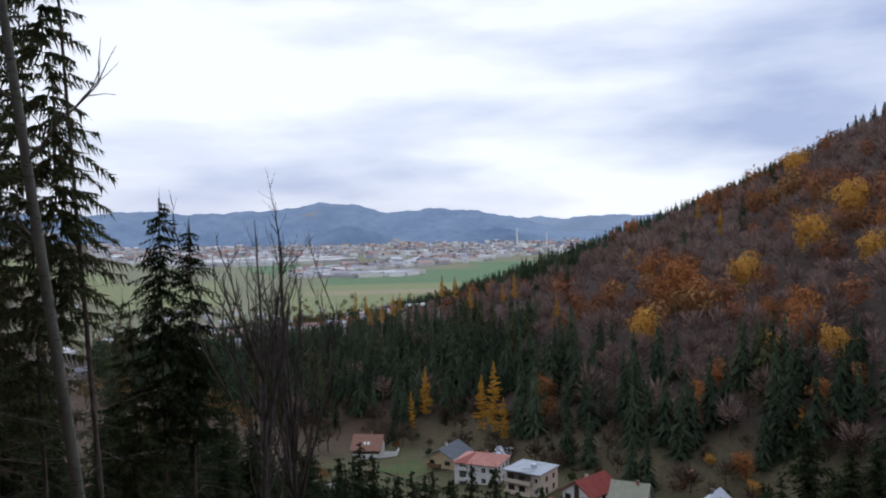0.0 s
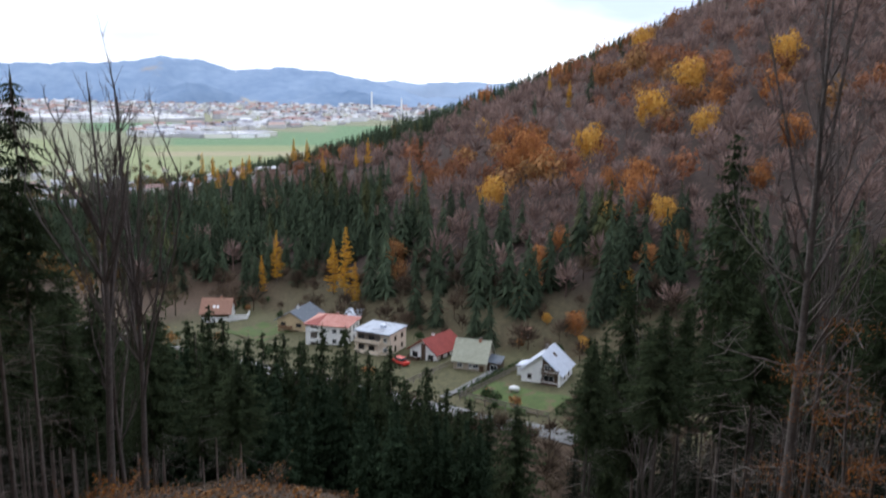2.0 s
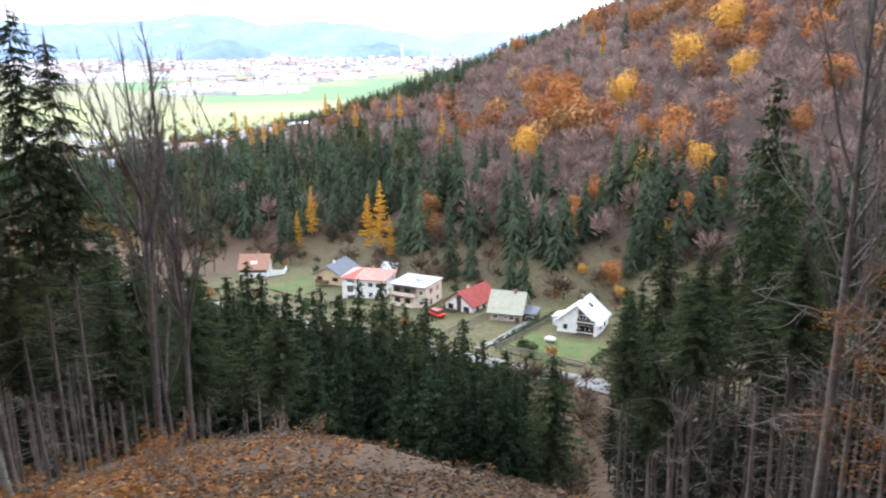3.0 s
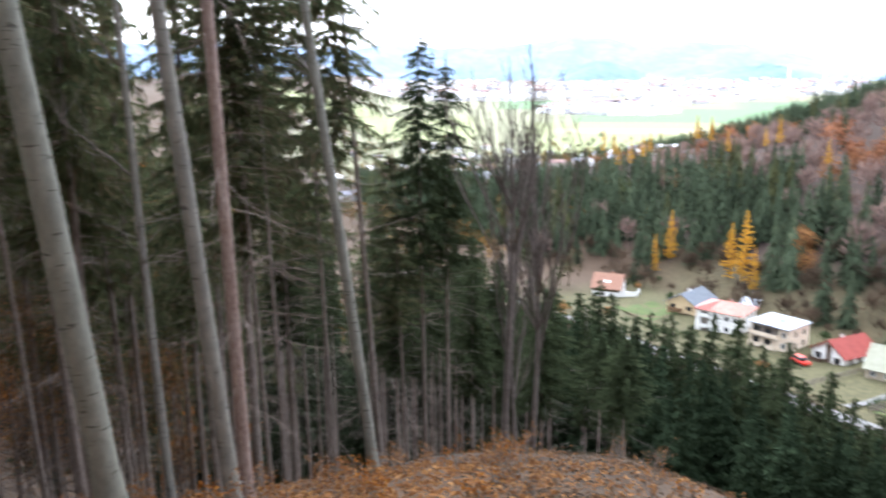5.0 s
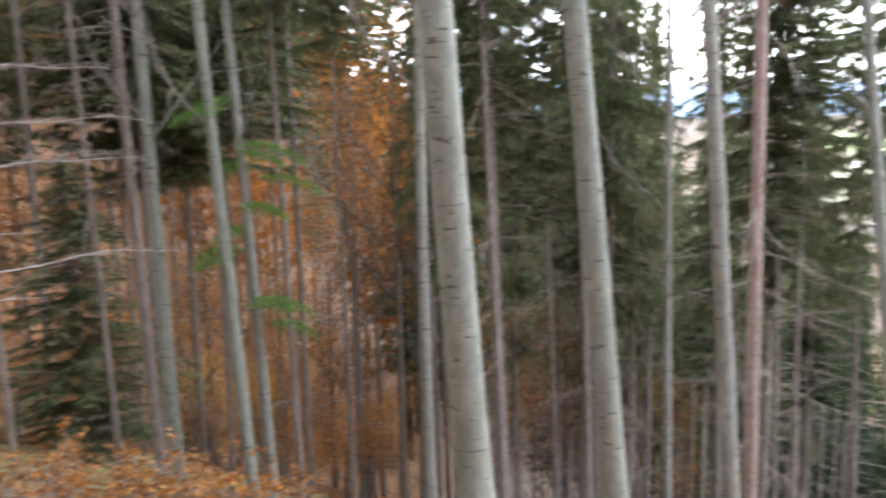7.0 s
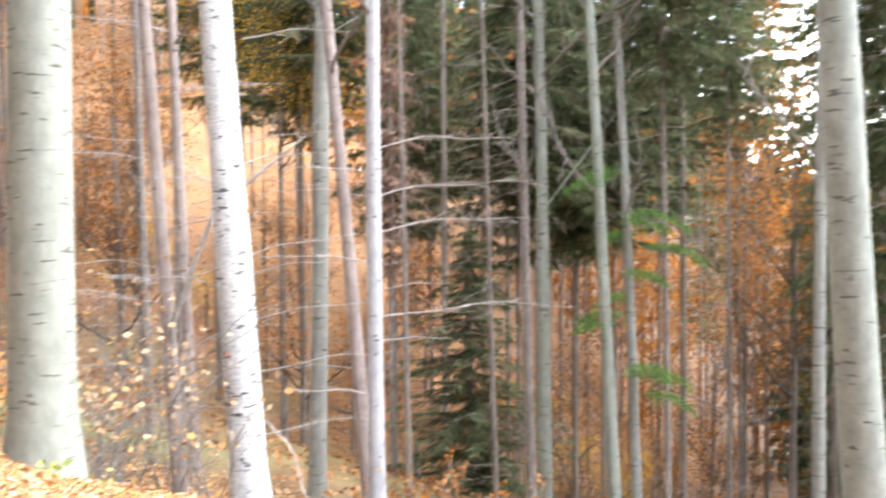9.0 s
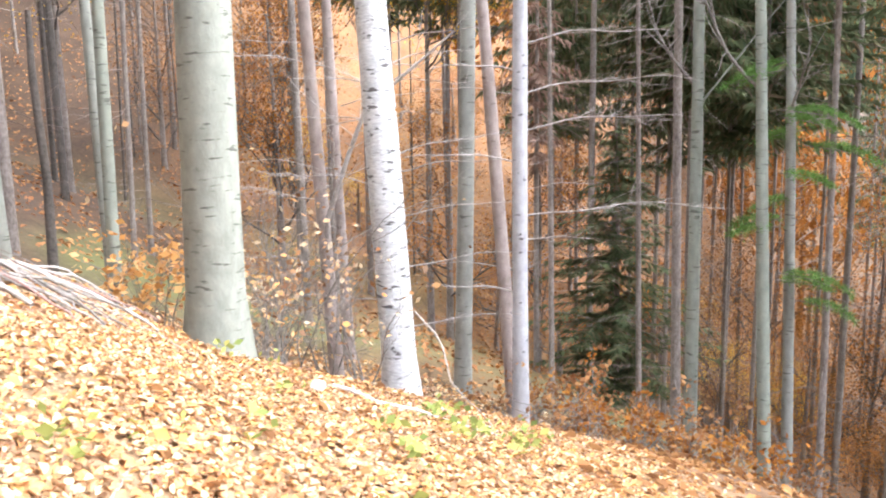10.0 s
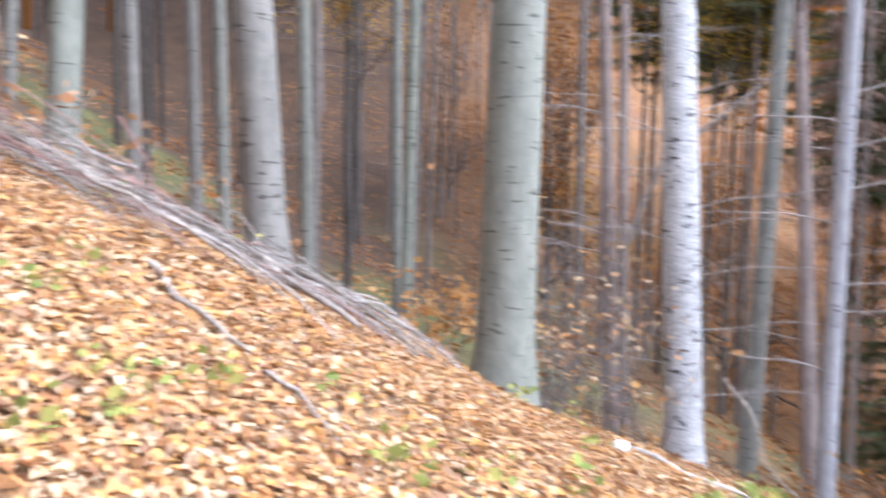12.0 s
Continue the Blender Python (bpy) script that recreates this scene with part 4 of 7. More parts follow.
def far_crown(rng, n, gap):
    """A domed crown of leaf clumps with gaps, on a short stem, one unit high."""
    d = rng.normal(0, 1, (n, 3))
    d /= np.linalg.norm(d, axis=1)[:, None]
    lump = 1 + 0.2 * np.sin(d[:, 0] * 4 + rng.uniform(0, 6)) * np.sin(d[:, 1] * 4 + rng.uniform(0, 6)) + 0.16 * np.sin(d[:, 2] * 6 + d[:, 0] * 3 + rng.uniform(0, 6))
    p = d * (rng.uniform(0.10, 1, (n, 1)) ** 0.42) * lump[:, None] * (0.46, 0.46, 0.40) + (0, 0, 0.60)
    q = np.cross(d, rng.normal(0, 1, (n, 3))) + d * rng.normal(0, 0.25, (n, 1))
    q /= np.linalg.norm(q, axis=1)[:, None]
    s = rng.uniform(0.06, 0.13, (n, 1)) * gap
    v, f = kites(p - q * s, p + q * s, (s * 0.6).ravel(), d + rng.normal(0, 0.35, (n, 3)))
    tv, tf = tube([(0, 0, -0.1), (0.01, 0, 0.35), (0, 0.01, 0.75)], [0.025, 0.02, 0.008], 4)
    tf = np.concatenate([tf[:, [0, 1, 2]], tf[:, [0, 2, 3]]])
    return stack([(v, f), (tv, tf)])


def bare_crown(rng, n):
    """A leafless crown: fine branches fanning up and out from the stem, one unit high."""
    d = rng.normal(0, 1, (n, 3)) * (1, 1, 0.7) + (0, 0, 0.55)
    d /= np.linalg.norm(d, axis=1)[:, None]
    k = rng.uniform(0.45, 1.05, (n, 1))
    tip = d * k * (0.46, 0.46, 0.46) + (0, 0, 0.52)
    base = tip - (d * (1, 1, 0.6) + (0, 0, 0.5)) * rng.uniform(0.10, 0.24, (n, 1))
    v, f = shards(base, tip, rng.uniform(0.014, 0.030, n), rng.normal(0, 1, (n, 3)))
    tv, tf = tube([(0, 0, -0.1), (0.01, 0, 0.35), (0, 0.01, 0.75)], [0.022, 0.018, 0.008], 4)
    tf = np.concatenate([tf[:, [0, 1, 2]], tf[:, [0, 2, 3]]])
    return stack([(v, f), (tv, tf)])


def plant(name, places, shapes, label, seed):
    """Joins many far trees into one mesh. places: x, y, width, height and a tint."""
    rng = np.random.default_rng(seed)
    vs, fs, ts, n = [], [], [], 0
    for x, y, wd, h, tint in places:
        v, f = shapes[rng.integers(len(shapes))]
        a = rng.uniform(0, 6.28)
        c, s = math.cos(a), math.sin(a)
        q = np.stack([(v[:, 0] * c - v[:, 1] * s) * wd + x, (v[:, 0] * s + v[:, 1] * c) * wd + y, v[:, 2] * h + ground_z(x, y) - 0.3], -1)
        vs.append(q), fs.append(f + n), ts.append(np.tile(tint, (len(v), 1)))
        n += len(v)
    ob = new(name, mesh_of(name, np.concatenate(vs), np.concatenate(fs), FAR_LEAF, np.concatenate(ts)))
    return tagged(ob, label, "forest", kind="stuff")


# bright trees that stand out on the hill, placed along the camera's sight lines: place and half-width
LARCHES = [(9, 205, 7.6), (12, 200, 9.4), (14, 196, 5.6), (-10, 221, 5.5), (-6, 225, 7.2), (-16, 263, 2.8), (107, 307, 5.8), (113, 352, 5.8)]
# larches with crowns raised to show above the spruces from the camera
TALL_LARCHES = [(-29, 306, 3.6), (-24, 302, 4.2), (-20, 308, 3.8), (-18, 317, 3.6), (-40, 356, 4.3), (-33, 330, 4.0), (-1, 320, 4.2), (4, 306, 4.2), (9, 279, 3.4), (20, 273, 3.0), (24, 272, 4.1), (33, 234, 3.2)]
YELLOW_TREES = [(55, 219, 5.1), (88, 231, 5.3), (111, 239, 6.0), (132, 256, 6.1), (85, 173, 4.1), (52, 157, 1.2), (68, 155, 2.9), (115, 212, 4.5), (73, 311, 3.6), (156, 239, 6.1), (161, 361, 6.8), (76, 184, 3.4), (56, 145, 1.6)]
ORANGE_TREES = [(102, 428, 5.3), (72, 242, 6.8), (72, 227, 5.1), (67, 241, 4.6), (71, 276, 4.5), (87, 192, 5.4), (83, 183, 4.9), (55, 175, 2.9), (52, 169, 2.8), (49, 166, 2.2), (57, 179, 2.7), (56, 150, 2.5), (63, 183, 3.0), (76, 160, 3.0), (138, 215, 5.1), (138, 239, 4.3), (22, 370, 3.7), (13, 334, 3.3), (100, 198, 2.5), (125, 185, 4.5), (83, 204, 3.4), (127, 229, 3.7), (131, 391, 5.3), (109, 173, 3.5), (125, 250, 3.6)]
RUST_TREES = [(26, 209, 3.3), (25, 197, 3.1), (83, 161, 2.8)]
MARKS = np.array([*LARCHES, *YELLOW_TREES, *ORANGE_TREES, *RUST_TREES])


FAR = np.hypot(MARKS[:len(LARCHES), 0], MARKS[:len(LARCHES), 1])


def hill_forest():
    rng = np.random.default_rng(77)
    SKYLINE_AZ = [-23, -20, -17, -14, -12, -10, -8, -6, -4, -2, 0, 4]
    SKYLINE_R = [515, 505, 505, 495, 487, 460, 440, 430, 458, 475, 478, 530]
    DEPTH_AZ, DEPTH = [-27, -23, -18, -8, 0, 4], [15, 70, 112, 100, 75, 40]
    spruces, crowns, bare = [], [], []
    s = -290.0
    while s < 720:
        top = min(max(375 + 0.217 * s, 300), 520)
        w = 19.0
        while w < top + 26:
            k = 1.0 + 0.35 * min(1, w / 250)
            a, b = s + rng.uniform(-3.4, 3.4), w + rng.uniform(-3.4, 3.4)
            x, y = WX + a * AX + b * AY, WY + a * AY - b * AX
            az = math.degrees(math.atan2(-x, y))
            w += 7.2 * k
            if not -44 < az < 24:
                continue
            # trees left out round the bright ones and towards the camera before the larches, to keep them in view
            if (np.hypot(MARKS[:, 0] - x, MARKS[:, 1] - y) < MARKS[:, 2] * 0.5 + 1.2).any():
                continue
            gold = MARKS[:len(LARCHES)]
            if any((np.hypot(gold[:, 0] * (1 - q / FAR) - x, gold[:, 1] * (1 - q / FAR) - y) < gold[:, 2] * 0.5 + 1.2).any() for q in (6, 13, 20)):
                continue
            edge = np.interp(a, [-60, 0, 35, 57, 105, 142, 204, 214, 300], [52, 60, 52, 58, 78, 90, 104, 120, 130])
            clump = math.sin(a * 0.045 + 2.0 * math.sin(b * 0.021)) * math.sin(b * 0.038 + 1.2) + 0.55 * math.sin(a * 0.13 + b * 0.09)
            green = b < edge + rng.normal(0, 6) and rng.random() < (0.95 if a > 20 else 0.9) or (a > 60 and b > np.interp(a, [60, 90, 135, 155, 190, 246, 320], [410, 345, 362, 326, 240, 200, 180]) and rng.random() < 0.93) or rng.random() < 0.012
            # trees scaled down towards the plain so the skyline fits the camera's view
            low = 1.0 - 0.5 * min(1.0, max(0.0, (a - 150) / 90)) * min(1.0, max(0.0, (b - 70) / 40))
            # nothing but spruces along the skyline the camera sees, and an open bank at the foot
            brink = -27 < az < 4 and math.hypot(x, y) > np.interp(az, SKYLINE_AZ, SKYLINE_R) - np.interp(az, DEPTH_AZ, DEPTH) + rng.normal(0, 7) and rng.random() < 0.93
            if b < 27 and a < 130 and rng.random() < 0.8:
                continue
            if green or brink:
                h = rng.uniform(12, 18.5) if b < 200 else rng.uniform(7.5, 12) if brink else rng.uniform(10, 15)
                g = rng.uniform(0.75, 1.3)
                tint = np.array([0.060, 0.080, 0.050]) * g + (np.array([0.03, 0.02, 0]) if rng.random() < 0.12 else 0)
                h *= low
                spruces.append((x, y, h * 1.15, h, tint))
                if b < edge + 8 or brink:
                    h2 = h * rng.uniform(0.7, 1.05)
                    spruces.append((x + rng.uniform(2.5, 4.5), y + rng.uniform(-4, 4), h2 * 1.15, h2, tint * rng.uniform(0.8, 1.25)))
                continue
            q = clump + rng.normal(0, 0.45) + 0.35 * min(1.0, max(0.0, (150 - a) / 60))
            if a < 45 and b < 75 or b < edge + 6:
                q -= 1.1
            wd = rng.uniform(7, 11.5) * low
            h = wd * rng.uniform(1.0, 1.3)
            q -= 0.18
            if q > 1.5:
                tint = np.array([0.33, 0.185, 0.085]) * rng.uniform(0.7, 1.1)
                crowns.append((x, y, wd, h, tint))
            elif q > 1.1:
                tint = np.array([0.27, 0.13, 0.062]) * rng.uniform(0.7, 1.15)
                crowns.append((x, y, wd, h, tint))
            elif q > 0.72:
                tint = np.array([0.25, 0.115, 0.066]) * rng.uniform(0.7, 1.2)
                crowns.append((x, y, wd, h, tint))
            else:
                tint = np.array([0.21, 0.148, 0.13]) * rng.uniform(0.8, 1.25)
                bare.append((x, y, wd, h, tint))
        s += 7.6 * (1.0 + 0.35 * min(1.0, max(0, s) / 300))
    # a close file of spruces along the skyline, placed by bearing from the camera
    for az in np.arange(-23.0, 4.0, 0.09):
        q, r = math.radians(az + rng.uniform(-0.1, 0.1)), np.interp(az, SKYLINE_AZ, SKYLINE_R) + rng.uniform(-22, 6)
        h = rng.uniform(8, 12.5) * (1.0 if az < -12 else 0.85)
        spruces.append((-r * math.sin(q), r * math.cos(q), h * 1.25, h, np.array([0.052, 0.078, 0.048]) * rng.uniform(0.75, 1.3)))
    shp = np.random.default_rng(8)
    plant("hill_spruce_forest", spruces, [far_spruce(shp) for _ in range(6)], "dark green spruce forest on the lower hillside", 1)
    plant("hill_autumn_forest", crowns, [far_crown(shp, 170, 0.68) for _ in range(6)], "orange and rust autumn beech forest on the hillside", 2)
    plant("hill_bare_forest", bare, [bare_crown(shp, 140) for _ in range(6)], "purple-brown nearly leafless beech forest on the hillside", 3)
    tall = []
    for k in range(6):
        tv, tf = tube([(0, 0, -0.4), (0, 0, 4), (0, 0, 9)], [0.16, 0.12, 0.03], 5)
        v, f = conifer_crown(7.2, 1.7, 320 + k, step=0.6, fine=0.36, taper=0.7, slim=2.2)
        tall.append(stack([(v + (0, 0, 2.8), f), (tv, np.concatenate([tf[:, [0, 1, 2]], tf[:, [0, 2, 3]]]))]))
    side, near_side, rust = [], [], []
    for _ in range(1300):
        r, a = math.sqrt(rng.uniform(43 ** 2, 170 ** 2)), rng.uniform(26, 152)
        if a > 60 and r < 70 and rng.random() < 0.25:
            continue
        x, y = -r * math.sin(math.radians(a)), r * math.cos(math.radians(a))
        h = rng.uniform(15, 22)
        if a > 52 and r > 110:
            continue
        if rng.random() < (0.15 if a < 52 else 0.65):
            wd = rng.uniform(6, 9)
            rust.append((x, y, wd, wd * 1.5, np.array([0.30, 0.12, 0.03]) * rng.uniform(0.6, 1.15)))
        elif r < 85:
            near_side.append((x, y, h / 10, h / 10, np.array([0.040, 0.052, 0.031]) * rng.uniform(0.7, 1.3)))
        else:
            side.append((x, y, h * rng.uniform(0.9, 1.3), h, np.array([0.040, 0.052, 0.031]) * rng.uniform(0.7, 1.3)))
    # unseen spruces behind the camera, added to shade the trunks before it
    for _ in range(150):
        r, a = math.sqrt(rng.uniform(13 ** 2, 75 ** 2)), rng.uniform(163, 300)
        h = rng.uniform(15, 22)
        near_side.append((-r * math.sin(math.radians(a)), r * math.cos(math.radians(a)), h / 10, h / 10, np.array([0.040, 0.052, 0.031]) * rng.uniform(0.7, 1.3)))
    # a closer, wider-crowned set behind the camera, added to deepen that shade
    for _ in range(110):
        r, a = math.sqrt(rng.uniform(6 ** 2, 30 ** 2)), rng.uniform(172, 300)
        h = rng.uniform(19, 25)
        near_side.append((-r * math.sin(math.radians(a)), r * math.cos(math.radians(a)), h / 7, h / 10, np.array([0.040, 0.052, 0.031]) * rng.uniform(0.7, 1.3)))
    plant("side_slope_forest", side, [far_spruce(shp) for _ in range(6)], "dense dark spruce forest on the side slope", 5)
    plant("side_and_rear_stand", near_side, tall, "tall dark spruces on the spur across the gully and unseen ones behind the camera, added for shade", 7)
    plant("side_slope_beeches", rust, [far_crown(shp, 330, 0.34) for _ in range(4)], "rust-leaved beeches on the spur across the gully", 8)
    stand = []
    for _ in range(190):
        r, a = rng.uniform(45, 72), rng.uniform(-14.5, 12)
        x, y = -r * math.sin(math.radians(a)), r * math.cos(math.radians(a))
        el = np.interp(a, [-14.5, 12], [-23, -15.5]) - abs(rng.normal(0, 1.6))
        h = 1.6 + r * math.tan(math.radians(el)) - ground_z(x, y)
        if h > 6:
            stand.append((x, y, rng.uniform(1.0, 1.3) * (0.55 + h / 24), h / 10, np.array([0.030, 0.046, 0.026]) * rng.uniform(0.7, 1.3)))
    for _ in range(70):
        r, a = rng.uniform(46, 84), rng.uniform(11, 31)
        x, y = -r * math.sin(math.radians(a)), r * math.cos(math.radians(a))
        h = rng.uniform(13, 19)
        stand.append((x, y, rng.uniform(1.0, 1.3) * (0.55 + h / 24), h / 10, np.array([0.040, 0.052, 0.031]) * rng.uniform(0.7, 1.3)))
    for _ in range(120):
        r, a = rng.uniform(44, 100), rng.uniform(-47, -20.5)
        x, y = -r * math.sin(math.radians(a)), r * math.cos(math.radians(a))
        el = np.interp(a, [-47, -20.5], [-14, -24]) - abs(rng.normal(0, 2))
        h = 1.6 + r * math.tan(math.radians(el)) - ground_z(x, y)
        if h > 5:
            h = min(h, 17)
            stand.append((x, y, rng.uniform(0.9, 1.2) * (0.5 + h / 24), h / 10, np.array([0.026, 0.029, 0.02]) * rng.uniform(0.7, 1.3)))
    shapes = []
    for k in range(4):
        tv, tf = tube([(0, 0, -0.4), (0, 0, 4), (0, 0, 9)], [0.14, 0.11, 0.03], 5)
        v, f = conifer_crown(7.2, 1.6, 300 + k, step=0.44, fine=0.36, taper=0.85, slim=2.5)
        shapes.append(stack([(v + (0, 0, 2.8), f), (tv, np.concatenate([tf[:, [0, 1, 2]], tf[:, [0, 2, 3]]]))]))
    plant("spruce_stand", stand, shapes, "close stand of young dark spruces above the houses", 6)
    scrub = []
    for k in range(420):
        a, b = (rng.uniform(-6, 118), rng.uniform(-36, -21)) if k < 130 else (rng.uniform(-40, 150), rng.uniform(15, 42)) if k < 300 else (rng.uniform(-90, -12), rng.uniform(-60, -10))
        h = rng.uniform(2.5, 5.5) if k < 130 else rng.uniform(3, 8)
        scrub.append((WX + a * AX + b * AY, WY + a * AY - b * AX, h * 0.9, h, np.array([0.10, 0.075, 0.055]) * rng.uniform(0.7, 1.3)))
    for _ in range(90):
        x, y, h = rng.uniform(8, 34), rng.uniform(76, 112), rng.uniform(2.5, 5.5)
        scrub.append((x, y, h * 0.9, h, np.array([0.10, 0.08, 0.055]) * rng.uniform(0.7, 1.3)))
    plant("roadside_scrub", scrub, [bare_crown(shp, 140) for _ in range(4)], "brown leafless scrub along the lane", 9)
    # bushes and trees of the valley mouth
    low = []
    for _ in range(900):
        r, a = rng.uniform(120, 1150), rng.uniform(-3, 36)
        if r < 260 and a < 8.5:
            continue
        x, y = -r * math.sin(math.radians(a)), r * math.cos(math.radians(a))
        wd = rng.uniform(5, 10)
        low.append((x, y, wd, wd * rng.uniform(0.9, 1.3), np.array([(0.10, 0.085, 0.055), (0.06, 0.075, 0.035), (0.16, 0.10, 0.04)][rng.integers(3)]) * rng.uniform(0.8, 1.3)))
    plant("valley_woods", low, [far_crown(shp, 70, 0.8) for _ in range(5)], "brown and green trees between the village gardens", 4)


hill_forest()


# ---- single trees that stand out on the hill ----
def hill_tree(x, y, size, kind, clear=0.0):
    rng = np.random.default_rng(next(seeds))
    if kind == "larch":
        h = size * 2.0
        tree = thing("larch_tree", (x, y, ground_z(x, y)), "slender golden-yellow larch on the far hillside", "tree", "golden larches")
        v, f = conifer_crown(10.0, 2.1, int(rng.integers(1000)), step=0.5, fine=0.5, slim=3.6, thin=0.3, droop=0.15, taper=0.9)
        part("crown", mesh_of("crown", v, f, LARCH_GOLD), tree, m=Matrix.Translation((0, 0, clear)) @ Matrix.Diagonal((h / 11, h / 11, h / 11, 1)) @ Matrix.Translation((0, 0, 1.0)))
        part("trunk", STEMS[0], tree, m=Matrix.Diagonal((0.3, 0.3, clear + h * 0.95, 1)))
    else:
        tree = thing("broadleaf_tree", (x, y, ground_z(x, y)), {"y": "round tree in bright yellow leaf on the hillside", "o": "round tree in deep orange leaf on the hillside", "b": "half-bare tree in rust-brown leaf at the foot of the hill"}[kind], "tree", "bright autumn trees on the hill")
        v, f = far_crown(rng, 1100, 0.40)
        size *= 1.12
        part("crown", mesh_of("crown", v, f, {"y": HILL_YELLOW, "o": HILL_ORANGE, "b": BROWN_LEAF}[kind]), tree, m=Matrix.Translation((0, 0, -0.35 * size)) @ Matrix.Diagonal((size * 1.85, size * 1.85, size * 2.35, 1)))
        part("trunk", STEMS[1], tree, m=Matrix.Diagonal((0.35, 0.35, size * 1.4, 1)))
    return tree


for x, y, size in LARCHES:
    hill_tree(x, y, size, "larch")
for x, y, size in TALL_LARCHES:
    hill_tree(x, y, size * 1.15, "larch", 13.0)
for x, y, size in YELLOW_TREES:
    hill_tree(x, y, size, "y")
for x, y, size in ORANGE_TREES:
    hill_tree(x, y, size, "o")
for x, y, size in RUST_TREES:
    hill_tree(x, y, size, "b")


# ---- the houses in the valley ----
WHITE_WALL = mat("white_render", (0.66, 0.66, 0.65), (0.82, 0.82, 0.80), 0.9, 0.9, 0.1)
CREAM_WALL = mat("cream_render", (0.58, 0.48, 0.38), (0.72, 0.62, 0.50), 0.9, 0.9, 0.1)
BEIGE_WALL = mat("beige_render", (0.46, 0.35, 0.21), (0.60, 0.47, 0.30), 0.9, 0.9, 0.1)
STONE_WALL = mat("rough_stone_wall", (0.24, 0.20, 0.15), (0.42, 0.36, 0.28), 2.5, 0.95, 0.5)
PLINTH = mat("dark_plinth", (0.10, 0.085, 0.075), (0.2, 0.17, 0.15), 2, 0.9, 0.2)
SALMON_ROOF = mat("faded_clay_roof", (0.20, 0.10, 0.07), (0.32, 0.185, 0.135), 1.2, 0.85, 0.4, (1, 1, 3))
RED_ROOF = mat("red_metal_roof", (0.19, 0.03, 0.024), (0.27, 0.055, 0.042), 0.8, 0.55, 0.15)
PINK_ROOF = mat("pale_red_roof", (0.36, 0.14, 0.11), (0.48, 0.24, 0.20), 0.6, 0.7, 0.2)
SLATE_ROOF = mat("blue_grey_roof", (0.08, 0.095, 0.115), (0.15, 0.17, 0.20), 1.2, 0.6, 0.2)
OLIVE_ROOF = mat("lichened_grey_roof", (0.26, 0.265, 0.20), (0.38, 0.38, 0.30), 1.4, 0.85, 0.3)
SILVER_ROOF = mat("zinc_sheet_roof", (0.46, 0.50, 0.58), (0.62, 0.66, 0.74), 0.8, 0.45, 0.1, metal=0.25)
FLAT_ROOF = mat("grey_roofing_felt", (0.30, 0.33, 0.38), (0.44, 0.47, 0.53), 0.6, 0.7, 0.2, spot=(0.22, 0.235, 0.26), spot_scale=0.5, spot_at=0.58)
DARK_WOOD = mat("dark_stained_wood", (0.045, 0.028, 0.018), (0.11, 0.07, 0.045), 3, 0.75, 0.3, (1, 1, 6))
PALE_WOOD = mat("weathered_wood", (0.11, 0.095, 0.08), (0.22, 0.19, 0.16), 4, 0.9, 0.3, (4, 4, 1))
FRAME_PAINT = mat("white_frame_paint", (0.7, 0.7, 0.69), (0.82, 0.82, 0.81), 3, 0.5, 0.0)
BRICK_RED = mat("chimney_brick", (0.26, 0.11, 0.07), (0.4, 0.2, 0.13), 5, 0.9, 0.3)
RAIL = mat("railing_boards", (0.12, 0.07, 0.04), (0.24, 0.14, 0.08), 4, 0.8, 0.2)
ASPHALT = mat("asphalt", (0.10, 0.10, 0.10), (0.17, 0.17, 0.168), 0.7, 0.6, 0.2)
LAWN = mat("mown_lawn", (0.045, 0.066, 0.022), (0.085, 0.118, 0.036), 0.35, 0.95, 0.5, fine=10, spot=(0.10, 0.082, 0.045), spot_scale=0.4, spot_at=0.54)
HEDGE = leaf_mat("hedge_leaves", [(0.02, 0.04, 0.018), (0.04, 0.065, 0.028), (0.07, 0.085, 0.04)])
GLASS = bpy.data.materials.new("window_glass")
GLASS.use_nodes = True
GLASS.node_tree.nodes["Principled BSDF"].inputs["Base Color"].default_value = (0.02, 0.025, 0.03, 1)
GLASS.node_tree.nodes["Principled BSDF"].inputs["Roughness"].default_value = 0.08


def boxes(*lims):
    """Boxes given by x, y and z limits, as one set of places and faces."""
    out = []
    for x0, x1, y0, y1, z0, z1 in lims:
        v = [(x0, y0, z0), (x1, y0, z0), (x1, y1, z0), (x0, y1, z0), (x0, y0, z1), (x1, y0, z1), (x1, y1, z1), (x0, y1, z1)]
        out.append((v, [(3, 2, 1, 0), (4, 5, 6, 7), (0, 1, 5, 4), (1, 2, 6, 5), (2, 3, 7, 6), (3, 0, 4, 7)]))
    return stack(out)


def soft(mesh, amount=0.02):
    bm = bmesh.new()
    bm.from_mesh(mesh)
    bmesh.ops.bevel(bm, geom=bm.edges[:], offset=amount, segments=1, affect="EDGES")
    bm.to_mesh(mesh)
    bm.free()
    return mesh


def slab(quad, t):
    """A sloping slab of thickness t over a quad given by its upper corners."""
    q = [Vector(p) for p in quad]
    n = (q[1] - q[0]).cross(q[2] - q[0]).normalized()
    if n.z < 0:
        n = -n
    v = [tuple(p) for p in q] + [tuple(p - n * t) for p in q]
    return v, [(0, 1, 2, 3), (7, 6, 5, 4), (0, 4, 5, 1), (1, 5, 6, 2), (2, 6, 7, 3), (3, 7, 4, 0)]


